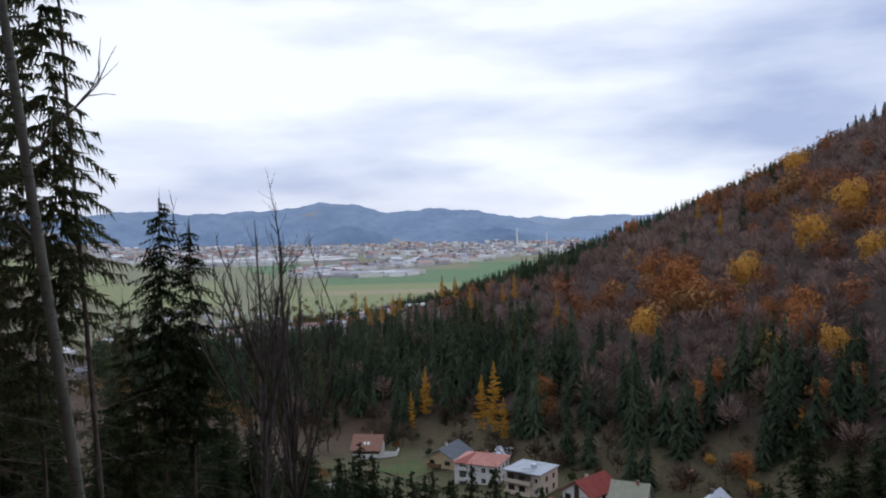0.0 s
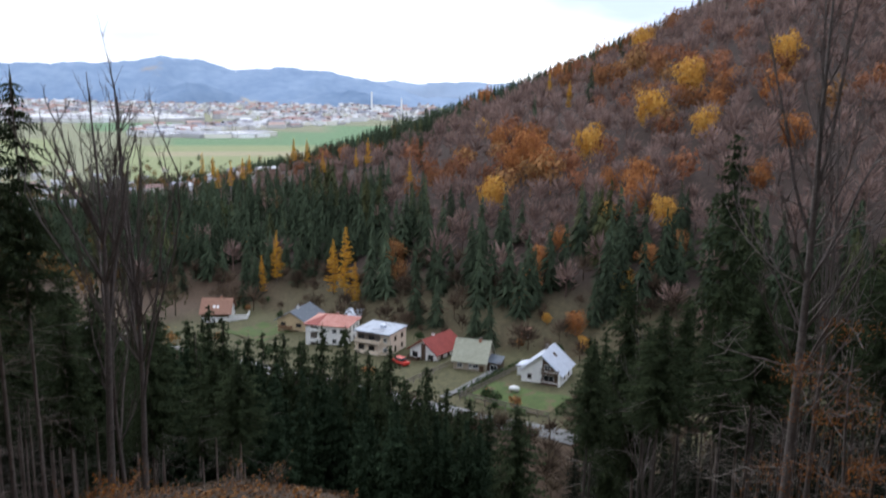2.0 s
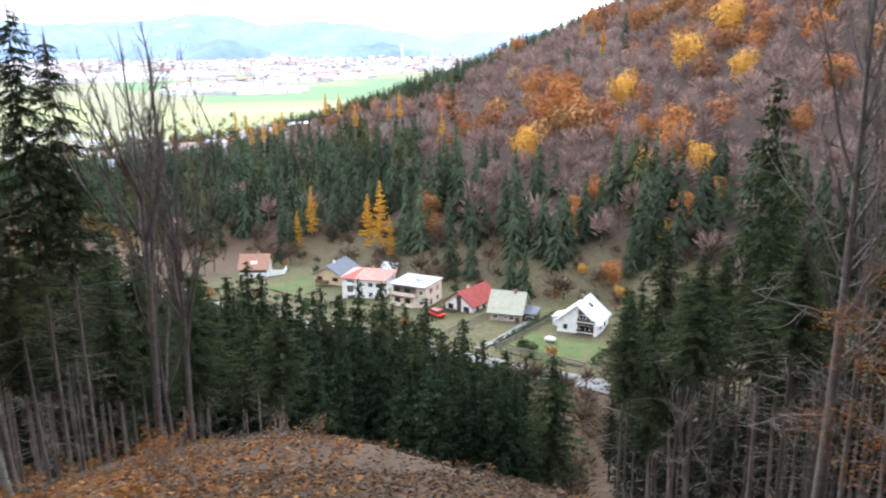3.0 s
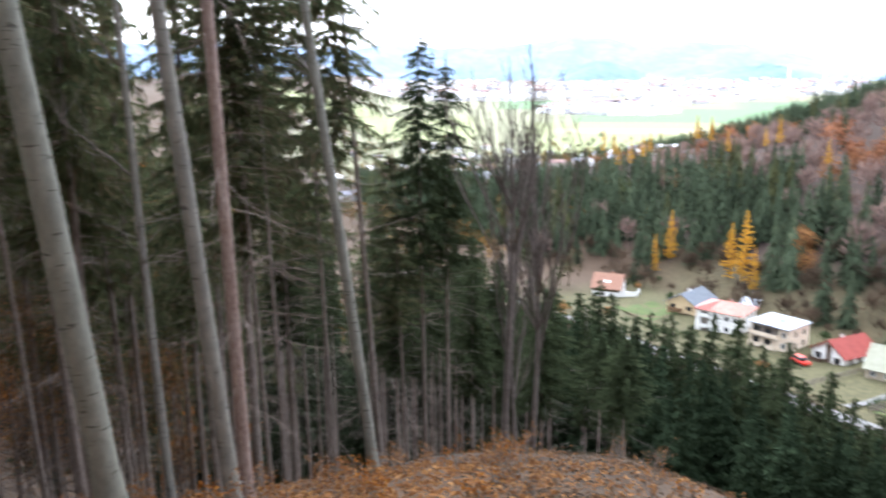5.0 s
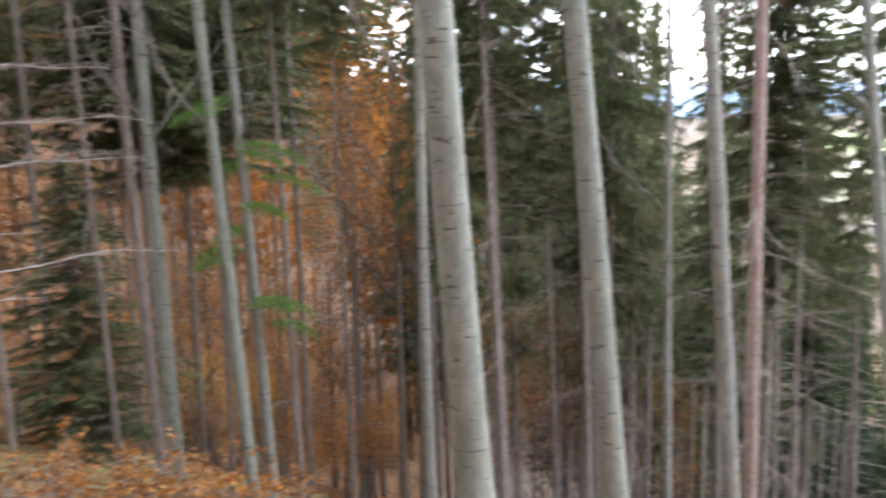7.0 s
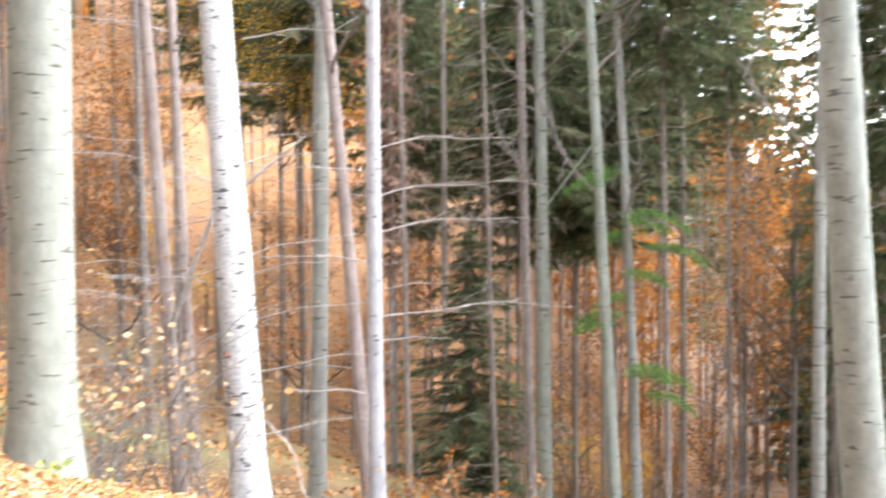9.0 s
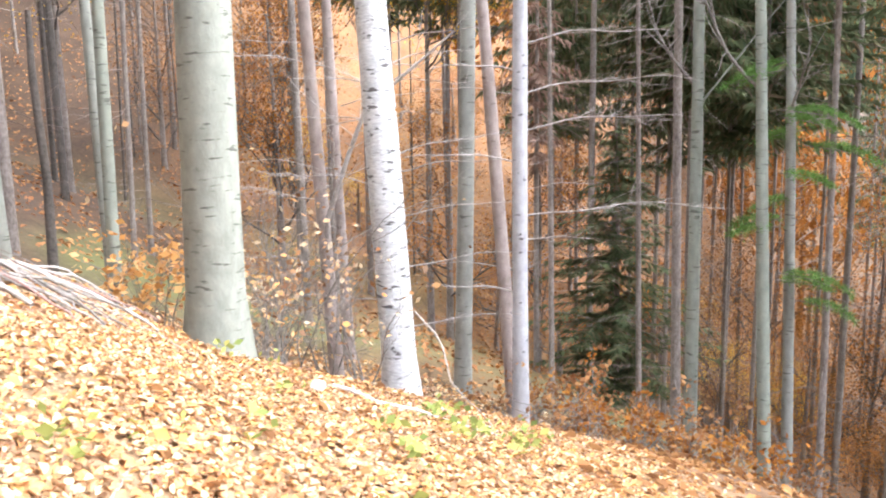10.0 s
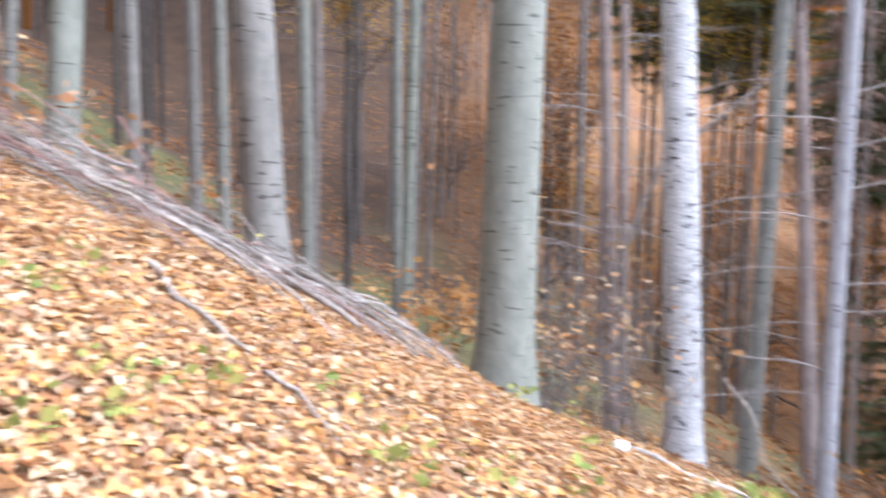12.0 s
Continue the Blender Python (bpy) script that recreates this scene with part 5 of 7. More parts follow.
def house_at(x, y, turn, label):
    az = math.degrees(math.atan2(-x, y))
    low = min(ground_z(x + a, y + b) for a in (-3, 3) for b in (-3, 3))
    return thing("house", (x, y, low + 0.15), label, "house", "houses in the valley", Matrix.Rotation(radians(az + turn), 4, "Z") @ Matrix.Scale(0.87, 4))


def window(house, x, z, w, h, y, side="front", frame=None):
    """A framed window proud of a wall: side is front (-y) or right (+x)."""
    m = Matrix.Translation((x, y, z)) if side == "front" else Matrix.Translation((x, y, z)) @ Matrix.Rotation(radians(90), 4, "Z")
    b = 0.09
    fr = part("window", mesh_of("window", *boxes((-w / 2, -w / 2 + b, -0.06, 0.02, -h / 2, h / 2), (w / 2 - b, w / 2, -0.06, 0.02, -h / 2, h / 2), (-w / 2 + b, w / 2 - b, -0.06, 0.02, -h / 2, -h / 2 + b), (-w / 2 + b, w / 2 - b, -0.06, 0.02, h / 2 - b, h / 2), (-0.03, 0.03, -0.05, 0.02, -h / 2 + b, h / 2 - b)), frame or FRAME_PAINT), house, m=m)
    part("pane", mesh_of("pane", *boxes((-w / 2 + b, w / 2 - b, -0.025, 0.01, -h / 2 + b, h / 2 - b)), GLASS), fr)
    return fr


def gable_body(w, d, wall, rise, along, below=1.5):
    """Walls with gables; the ridge runs along x or y. The front lies at y = 0."""
    if along == "x":
        v = [(-w / 2, 0, -below), (w / 2, 0, -below), (w / 2, d, -below), (-w / 2, d, -below), (-w / 2, 0, wall), (w / 2, 0, wall), (w / 2, d, wall), (-w / 2, d, wall), (-w / 2, d / 2, wall + rise), (w / 2, d / 2, wall + rise)]
        f = [(0, 1, 5, 4), (2, 3, 7, 6), (1, 2, 6, 5), (5, 6, 9, 9), (3, 0, 4, 7), (7, 4, 8, 8), (4, 5, 9, 8), (6, 7, 8, 9)]
    else:
        v = [(-w / 2, 0, -below), (w / 2, 0, -below), (w / 2, d, -below), (-w / 2, d, -below), (-w / 2, 0, wall), (w / 2, 0, wall), (w / 2, d, wall), (-w / 2, d, wall), (0, 0, wall + rise), (0, d, wall + rise)]
        f = [(0, 1, 5, 4), (4, 5, 8, 8), (2, 3, 7, 6), (6, 7, 9, 9), (1, 2, 6, 5), (3, 0, 4, 7), (5, 6, 9, 8), (7, 4, 8, 9)]
    return v, [tuple(dict.fromkeys(q)) for q in f]


def walls(house, w, d, wall, rise, along, material, name="wall"):
    v, f = gable_body(w, d, wall, rise, along)
    me = bpy.data.meshes.new(name)
    me.from_pydata(v, [], f)
    me.materials.append(material)
    return part(name, me, house)


def roof(house, w, d, wall, rise, along, material, over=0.5, t=0.18):
    """Two roof slopes with eaves, a part each."""
    if along == "x":
        k = rise / (d / 2)
        e = over * k
        a = slab([(-w / 2 - over, -over, wall - e + 0.2), (w / 2 + over, -over, wall - e + 0.2), (w / 2 + over, d / 2, wall + rise + 0.2), (-w / 2 - over, d / 2, wall + rise + 0.2)], t)
        b = slab([(w / 2 + over, d + over, wall - e + 0.2), (-w / 2 - over, d + over, wall - e + 0.2), (-w / 2 - over, d / 2, wall + rise + 0.2), (w / 2 + over, d / 2, wall + rise + 0.2)], t)
    else:
        k = rise / (w / 2)
        e = over * k
        a = slab([(w / 2 + over, -over, wall - e + 0.2), (w / 2 + over, d + over, wall - e + 0.2), (0, d + over, wall + rise + 0.2), (0, -over, wall + rise + 0.2)], t)
        b = slab([(-w / 2 - over, d + over, wall - e + 0.2), (-w / 2 - over, -over, wall - e + 0.2), (0, -over, wall + rise + 0.2), (0, d + over, wall + rise + 0.2)], t)
    for s in (a, b):
        part("roof", mesh_of("roof", *s, material), house)


def chimney(house, x, y, z, h=1.3, w=0.55, material=None):
    c = part("chimney", soft(mesh_of("chimney", *boxes((x - w / 2, x + w / 2, y - w / 2, y + w / 2, z, z + h)), material or BRICK_RED)), house)
    part("cap", mesh_of("cap", *boxes((x - w / 2 - 0.08, x + w / 2 + 0.08, y - w / 2 - 0.08, y + w / 2 + 0.08, z + h, z + h + 0.1)), PLINTH), c)


def balcony(house, x0, x1, z, depth, material, posts=True):
    b = part("balcony", mesh_of("balcony", *boxes((x0, x1, -depth, 0, z - 0.15, z)), PLINTH), house)
    part("parapet", mesh_of("parapet", *boxes((x0, x1, -depth - 0.06, -depth, z, z + 0.95), (x0 - 0.06, x0, -depth, -0.02, z, z + 0.95), (x1, x1 + 0.06, -depth, -0.02, z, z + 0.95)), material), b)
    if posts:
        for x in (x0 + 0.1, x1 - 0.1):
            part("post", mesh_of("post", *boxes((x - 0.08, x + 0.08, -depth, -depth + 0.16, -1.5, z - 0.15)), material), b)


# clay-roofed cottage with a white terrace, at the end of the row
h = house_at(-20.8, 200.0, -12, "white cottage with faded clay roof and dark timber upper wall")
walls(h, 8.0, 8.5, 2.6, 3.3, "x", WHITE_WALL)
roof(h, 8.0, 8.5, 2.6, 3.3, "x", SALMON_ROOF, 0.6)
part("timber_front", mesh_of("timber_front", *boxes((-3.95, 3.95, -0.05, -0.01, 1.4, 2.5)), DARK_WOOD), h, "dark timber boarding")
part("terrace_wall", mesh_of("terrace_wall", *boxes((4.1, 9.0, 0.5, 0.7, -1.0, 1.9), (8.8, 9.0, 0.72, 5, -1.0, 1.9))
, WHITE_WALL), h, "long white rendered terrace wall")
part("terrace_base", mesh_of("terrace_base", *boxes((4.1, 8.9, 0.72, 5, -1.5, 0.6)), STONE_WALL), h)
for x in (-2.6, -0.6, 1.6):
    window(h, x, 0.5, 1.1, 1.1, 0.0)
for x in (-0.6, 0.5):
    part("skylight", mesh_of("skylight", *slab([(x - 0.35, 1.2, 3.78), (x + 0.35, 1.2, 3.78), (x + 0.35, 2.0, 4.40), (x - 0.35, 2.0, 4.40)], 0.1), FRAME_PAINT), h)
chimney(h, 1.0, 4.6, 5.2, 1.5)

# slate-grey gabled house with a beige front
h = house_at(-1.9, 182.8, -28, "beige house with blue-grey low gable roof")
walls(h, 8.2, 10.5, 3.6, 2.3, "y", BEIGE_WALL)
roof(h, 8.2, 10.5, 3.6, 2.3, "y", SLATE_ROOF, 0.7)
balcony(h, -3.4, 0.2, 1.3, 0.9, RAIL)
for x, w in ((-2.4, 1.5), (2.2, 1.6)):
    window(h, x, 2.4, w, 1.1, 0.0, frame=DARK_WOOD)
for y in (2.2, 5.0, 7.8):
    window(h, 4.1, 2.2, 1.1, 1.2, y, "right", frame=DARK_WOOD)
part("garage_door", mesh_of("garage_door", *boxes((0.8, 3.2, -0.06, 0.0, -1.1, 0.9)), DARK_WOOD), h)
chimney(h, 0.0, 4.0, 5.6, 1.2, material=WHITE_WALL)

# wide two-storey white house, low pale-red roof
h = house_at(5.7, 168.8, -22, "two-storey white house with pale red hipped roof and balcony")
W, D, Z, R = 11.0, 9.5, 5.3, 1.7
part("wall", mesh_of("wall", *boxes((-W / 2, W / 2, 0, D, -2.0, Z)), WHITE_WALL), h)
o = 0.6
c = [(-W / 2 - o, -o, Z), (W / 2 + o, -o, Z), (W / 2 + o, D + o, Z), (-W / 2 - o, D + o, Z)]
a, b = (-W / 2 + 4.2, D / 2, Z + R), (W / 2 - 4.2, D / 2, Z + R)
for q, m in (((c[0], c[1], b, a), PINK_ROOF), ((c[2], c[3], a, b), PINK_ROOF)):
    part("roof", mesh_of("roof", *slab(q, 0.14), m), h)
for q in ((c[1], c[2], b, b), (c[3], c[0], a, a)):
    me = bpy.data.meshes.new("roof")
    n = Vector((0, 0, 0.12))
    p = [Vector(k) for k in q[:3]]
    me.from_pydata([tuple(k) for k in p] + [tuple(k - n) for k in p], [], [(0, 1, 2), (5, 4, 3), (0, 3, 4, 1), (1, 4, 5, 2), (2, 5, 3, 0)])
    me.materials.append(PINK_ROOF)
    part("roof", me, h)
part("red_roof_field", mesh_of("red_roof_field", *slab([(-W / 2 - o, -o, Z + 0.03), (-W / 2 + 3.4, -o, Z + 0.03), (-W / 2 + 4.2, D / 2 - 0.1, Z + R + 0.03), (-W / 2 + 4.1, D / 2 - 0.1, Z + R + 0.03)], 0.02), RED_ROOF), h, "newer red roofing")
# dark sheet on the wall paints the shade of a stair and balcony
part("shade_panel", mesh_of("shade_panel", *boxes((-4.2, -2.4, -0.04, 0.0, -0.6, 4.8)), PLINTH), h, "dark panel painting the shade of a stair and balcony")
for z in (1.0, 3.6):
    balcony(h, -4.2, -2.3, z, 0.9, WHITE_WALL, posts=False)
for z in (1.3, 3.9):
    for x in (-0.6, 2.2, 4.2):
        window(h, x, z, 1.25, 1.3, 0.0)
    for y in (2.2, 5.2, 7.6):
        window(h, W / 2, z, 1.1, 1.25, y, "right")
chimney(h, 1.2, 5.0, 6.4, 1.1, material=PINK_ROOF)

# flat-roofed cream house with two long balconies
h = house_at(15.0, 158.4, -30, "cream flat-roofed house with two long balconies")
part("wall", mesh_of("wall", *boxes((-4.6, 4.6, 0, 8.2, -2.0, 5.6)), CREAM_WALL), h)
part("roof", soft(mesh_of("roof", *boxes((-4.95, 4.95, -1.1, 8.5, 5.62, 5.9)), FLAT_ROOF), 0.04), h, "flat grey-white metal roof")
part("roof_hatch", mesh_of("roof_hatch", *boxes((0.2, 1.3, 3.2, 4.2, 5.9, 6.7)), SILVER_ROOF), h)
# dark sheet behind the balconies stands in for their shade
part("upper_shade_panel", mesh_of("upper_shade_panel", *boxes((-4.3, 2.0, -0.04, 0.0, 2.9, 5.2)), PLINTH), h)
for z in (0.4, 3.0):
    balcony(h, -4.5, 2.1, z, 1.0, CREAM_WALL, posts=True)
for z in (1.6, 4.1):
    for x in (-3.2, -0.4):
        window(h, x, z, 1.6, 1.4, -0.05, frame=DARK_WOOD)
    window(h, 3.3, z, 1.0, 1.2, 0.0)
    for y in (2.6, 6.0):
        window(h, 4.6, z, 0.9, 1.2, y, "right", frame=DARK_WOOD)

# red-roofed bungalow with white gable
h = house_at(24.5, 151.6, -38, "white bungalow with bright red metal roof")
walls(h, 7.8, 9.8, 2.7, 2.6, "y", WHITE_WALL)
roof(h, 7.8, 9.8, 2.7, 2.6, "y", RED_ROOF, 0.7)
part("plinth", mesh_of("plinth", *boxes((-3.95, 3.95, -0.06, 9.86, -1.5, -0.1)), PLINTH), h)
part("timber_strip", mesh_of("timber_strip", *boxes((-0.6, 0.7, -0.05, -0.01, 0.0, 4.4)), DARK_WOOD), h, "dark timber gable strip")
for x in (-2.4, 2.2):
    window(h, x, 1.4, 1.6, 1.3, 0.0, frame=DARK_WOOD)
for y in (2.0, 4.6, 7.2, 8.7):
    window(h, 3.9, 1.5, 0.9, 1.2, y, "right", frame=DARK_WOOD)
balcony(h, -3.9, -0.8, 0.2, 1.2, DARK_WOOD)
chimney(h, -0.4, 4.2, 4.9, 1.0, material=WHITE_WALL)

# cottage with a steep lichened roof and stone walls
h = house_at(31.8, 141.4, -14, "stone-walled cottage with steep lichened grey roof")
walls(h, 7.2, 7.4, 2.5, 3.7, "x", STONE_WALL)
roof(h, 7.2, 7.4, 2.5, 3.7, "x", OLIVE_ROOF, 0.55)
for x, w in ((-2.2, 1.2), (0.2, 0.7), (1.4, 1.3)):
    window(h, x, 1.3, w, 1.1, 0.0)
part("door", mesh_of("door", *boxes((2.3, 3.2, -0.05, 0.0, -0.6, 1.5)), DARK_WOOD), h)
part("annex", mesh_of("annex", *boxes((3.7, 6.6, 1.5, 5.5, -1.5, 2.1)), DARK_WOOD), h, "dark timber lean-to")
part("annex_roof", mesh_of("annex_roof", *slab([(3.6, 1.2, 2.2), (6.8, 1.2, 2.0), (6.8, 5.8, 2.4), (3.6, 5.8, 2.7)], 0.12), SLATE_ROOF), h)
window(h, 5.2, 0.9, 1.6, 1.3, 1.5)
chimney(h, 1.6, 3.4, 5.6, 1.1)

# white chalet with a zinc roof and a dark timber balcony bay
h = house_at(42.6, 130.4, -17, "white gabled chalet with zinc roof and dark timber balcony")
walls(h, 8.6, 8.4, 2.5, 3.6, "y", WHITE_WALL)
roof(h, 8.6, 8.4, 2.5, 3.6, "y", SILVER_ROOF, 0.55)
part("plinth", mesh_of("plinth", *boxes((-4.35, 4.35, -0.06, 8.46, -1.6, -0.2)), PLINTH), h)
bay = bpy.data.meshes.new("timber_bay")
bay.from_pydata([(0.2, -0.05, -0.2), (3.8, -0.05, -0.2), (3.8, -0.05, 2.75), (0.2, -0.05, 5.75), (0.2, -0.01, -0.2), (3.8, -0.01, -0.2), (3.8, -0.01, 2.75), (0.2, -0.01, 5.75)], [], [(0, 1, 2, 3), (7, 6, 5, 4), (0, 4, 5, 1), (1, 5, 6, 2), (2, 6, 7, 3), (3, 7, 4, 0)])
bay.materials.append(DARK_WOOD)
part("timber_bay", bay, h, "dark timber gable bay")
balcony(h, 0.2, 3.8, 2.5, 0.9, DARK_WOOD, posts=False)
balcony(h, 0.2, 3.8, 0.3, 0.9, DARK_WOOD, posts=False)
part("white_rail", mesh_of("white_rail", *boxes((0.2, 3.8, -1.0, -0.97, 2.95, 3.1)), FRAME_PAINT), h)
part("white_rail", mesh_of("white_rail", *boxes((0.2, 3.8, -1.0, -0.97, 0.75, 0.9)), FRAME_PAINT), h)
part("corner_post", mesh_of("corner_post", *boxes((3.88, 4.26, -0.96, -0.02, -0.4, 2.7)), WHITE_WALL), h)
window(h, -2.5, 1.2, 0.9, 1.1, 0.0, frame=DARK_WOOD)
window(h, 1.3, 3.6, 1.3, 1.3, -0.05)
window(h, 1.7, 1.3, 2.2, 1.5, -0.05)
for y in (2.4, 5.4):
    window(h, 4.3, 1.3, 1.0, 1.1, y, "right", frame=DARK_WOOD)
part("roof_window", mesh_of("roof_window", *slab([(1.9, 4.2, 4.86), (1.9, 5.1, 4.86), (1.1, 5.1, 5.53), (1.1, 4.2, 5.53)], 0.1), DARK_WOOD), h)
part("side_wing", mesh_of("side_wing", *boxes((-6.4, -4.35, 3.5, 6.8, -1.5, 1.7)), WHITE_WALL), h)
part("wing_roof", mesh_of("wing_roof", *slab([(-6.7, 3.2, 1.75), (-4.35, 3.2, 2.5), (-4.35, 7.1, 2.5), (-6.7, 7.1, 1.75)], 0.12), SILVER_ROOF), h)
part("terrace", mesh_of("terrace", *boxes((-5.4, 4.2, -1.6, -0.06, -1.6, -0.3)), STONE_WALL), h, "low stone terrace")
chimney(h, -0.5, 5.2, 5.4, 1.4, material=PLINTH)

# sheds behind the houses
s = thing("garden_shed", (12.4, 187.5, ground_z(12.4, 187.5)), "small white shed with pale sheet roof", "shed", turn=Matrix.Rotation(radians(-24), 4, "Z"))
part("wall", mesh_of("wall", *boxes((-1.7, 1.7, 0, 3, -0.8, 1.8)), WHITE_WALL), s)
part("roof", mesh_of("roof", *slab([(-2.1, -0.4, 1.7), (2.1, -0.4, 1.7), (2.1, 3.4, 3.0), (-2.1, 3.4, 3.0)], 0.12), SILVER_ROOF), s)
# dark panel on the wall paints the shade inside an open front
part("opening_panel", mesh_of("opening_panel", *boxes((-1.2, 1.2, -0.05, 0, -0.5, 1.2)), DARK_WOOD), s)
s = thing("garden_hut", (47.0, 155.5, ground_z(47, 155.5)), "little red-brown garden hut with white window frames", "hut", turn=Matrix.Rotation(radians(-20), 4, "Z"))
part("wall", mesh_of("wall", *boxes((-1.0, 1.0, 0, 1.8, -0.6, 1.6)), BRICK_RED), s)
part("roof", mesh_of("roof", *slab([(-1.3, -0.3, 1.6), (1.3, -0.3, 1.6), (1.3, 2.1, 2.1), (-1.3, 2.1, 2.1)], 0.1), SALMON_ROOF), s)
window(s, 0.1, 0.8, 1.1, 0.9, 0.0)
s = thing("woodshed", (24.0, 196.0, ground_z(24, 196)), "low grey weathered woodshed on the slope", "shed", turn=Matrix.Rotation(radians(-30), 4, "Z"))
part("wall", mesh_of("wall", *boxes((-1.6, 1.6, 0, 2.2, -0.8, 1.4)), PALE_WOOD), s)
part("roof", mesh_of("roof", *slab([(-1.9, -0.3, 1.4), (1.9, -0.3, 1.4), (1.9, 2.5, 1.9), (-1.9, 2.5, 1.9)], 0.1), OLIVE_ROOF), s)


# ---- the red car, tank, road, lawns and fences between the houses ----
def ellipsoid(rx, ry, rz, n=12, m=8):
    i, j = np.meshgrid(np.linspace(0, np.pi, m + 1), np.arange(n) * 2 * np.pi / n, indexing="ij")
    v = np.stack([rx * np.sin(i) * np.cos(j), ry * np.sin(i) * np.sin(j), rz * np.cos(i)], -1).reshape(-1, 3)
    a, b = np.meshgrid(np.arange(m), np.arange(n), indexing="ij")
    c = (b + 1) % n
    return v, np.stack([a * n + b, (a + 1) * n + b, (a + 1) * n + c, a * n + c], -1).reshape(-1, 4)


CAR_RED = mat("red_car_paint", (0.42, 0.025, 0.015), (0.5, 0.035, 0.02), 1, 0.3, 0.0)
RUBBER = mat("rubber", (0.012, 0.012, 0.012), (0.03, 0.03, 0.03), 5, 0.8, 0.1)
car = thing("car", (19.6, 149.5, ground_z(19.6, 149.5) + 0.05), "small bright red parked car in a drive", "car", turn=Matrix.Rotation(radians(35), 4, "Z"))
cv, cf = boxes((-0.85, 0.85, -2.0, 2.0, 0.3, 0.85))
part("body", soft(mesh_of("body", cv, cf, CAR_RED), 0.12), car)
cab = mesh_of("cabin", *boxes((-0.75, 0.75, -1.2, 1.3, 0.84, 1.45)), GLASS)
part("cabin", soft(cab, 0.2), car, "dark glazed cabin")
part("cabin_roof", soft(mesh_of("cabin_roof", *boxes((-0.66, 0.66, -0.9, 1.0, 1.44, 1.5)), CAR_RED), 0.02), car)
for x in (-0.8, 0.62):
    for y in (-1.25, 1.25):
        wv, wf = tube([(x, y, 0.3), (x + 0.09, y, 0.3), (x + 0.18, y, 0.3)], [0.31, 0.33, 0.31], 14)
        wheel = part("wheel", mesh_of("wheel", wv, wf, RUBBER, smooth=True), car)
        part("rim", mesh_of("rim", *tube([(x - 0.01, y, 0.3), (x + 0.19, y, 0.3)], [0.2, 0.2], 10), SILVER_ROOF), wheel)

tank = thing("gas_tank", (36.6, 126.5, ground_z(36.6, 126.5)), "white rounded gas tank standing in the garden", "tank", turn=Matrix.Rotation(radians(-30), 4, "Z"))
tv, tf = ellipsoid(1.0, 0.5, 0.5)
part("vessel", mesh_of("vessel", tv + (0, 0, 0.8), tf, FRAME_PAINT, smooth=True), tank)
for x in (-0.6, 0.6):
    part("foot", mesh_of("foot", *boxes((x - 0.1, x + 0.1, -0.35, 0.35, -0.4, 0.4)), PLINTH), tank)


def strip(name, s0, s1, w0, w1, material, label, category, lift=0.06, n=60, kind="structure"):
    """A band on the valley floor between two offsets from the row of houses."""
    S, Wd = np.meshgrid(np.linspace(s0, s1, n), np.linspace(w0, w1, 5), indexing="ij")
    x, y = WX + S * AX + Wd * AY, WY + S * AY - Wd * AX
    z = height(x, y) + lift
    i, j = np.meshgrid(np.arange(n - 1), np.arange(4), indexing="ij")
    f = np.stack([i * 5 + j, i * 5 + j + 1, i * 5 + j + 6, i * 5 + j + 5], -1).reshape(-1, 4)
    return tagged(new(name, mesh_of(name, np.stack([x, y, z], -1).reshape(-1, 3), f, material, smooth=True)), label, category, kind=kind)


strip("road", -16, 170, -21, -17, ASPHALT, "pale grey asphalt lane below the houses", "road", 0.25)
strip("lawn", -7, 9, -13, -3, LAWN, "fresh green lawn before the white chalet", "lawn", 0.2)
strip("lawn", 70, 84, -4, 8, LAWN, "fresh green lawn between the houses", "lawn", 0.2)
strip("path", 12, 13.4, -14, 6, ASPHALT, "pale concrete garden path", "path", 0.3)


def fence(s0, w0, s1, w1, label):
    """A board fence: posts and two rails from one place of the floor to another."""
    x0, y0 = WX + s0 * AX + w0 * AY, WY + s0 * AY - w0 * AX
    x1, y1 = WX + s1 * AX + w1 * AY, WY + s1 * AY - w1 * AX
    L = math.hypot(x1 - x0, y1 - y0)
    fn = thing("garden_fence", (x0, y0, ground_z(x0, y0)), label, "fence", "garden fences")
    a = math.degrees(math.atan2(y1 - y0, x1 - x0))
    z1 = ground_z(x1, y1) - ground_z(x0, y0)
    m = Matrix.Rotation(radians(a), 4, "Z") @ Matrix(((1, 0, 0, 0), (0, 1, 0, 0), (z1 / L, 0, 1, 0), (0, 0, 0, 1)))
    post = mesh_of("post", *boxes((-0.06, 0.06, -0.06, 0.06, -0.4, 1.2)), PALE_WOOD)
    for k in range(int(L / 2) + 1):
        part("post", post, fn, m=m @ Matrix.Translation((k * 2.0, 0, 0)))
    for z in (0.45, 0.95):
        part("rail", mesh_of("rail", *boxes((0, L, -0.09, -0.06, z, z + 0.22)), PALE_WOOD), fn, m=m)


fence(9.5, -13, 9.5, 8, "grey board fence between two gardens")
fence(-8, -13.5, 9, -13.5, "grey board fence along the lawn")
fence(22, -12, 22, 8, "grey board fence beside the cottage")


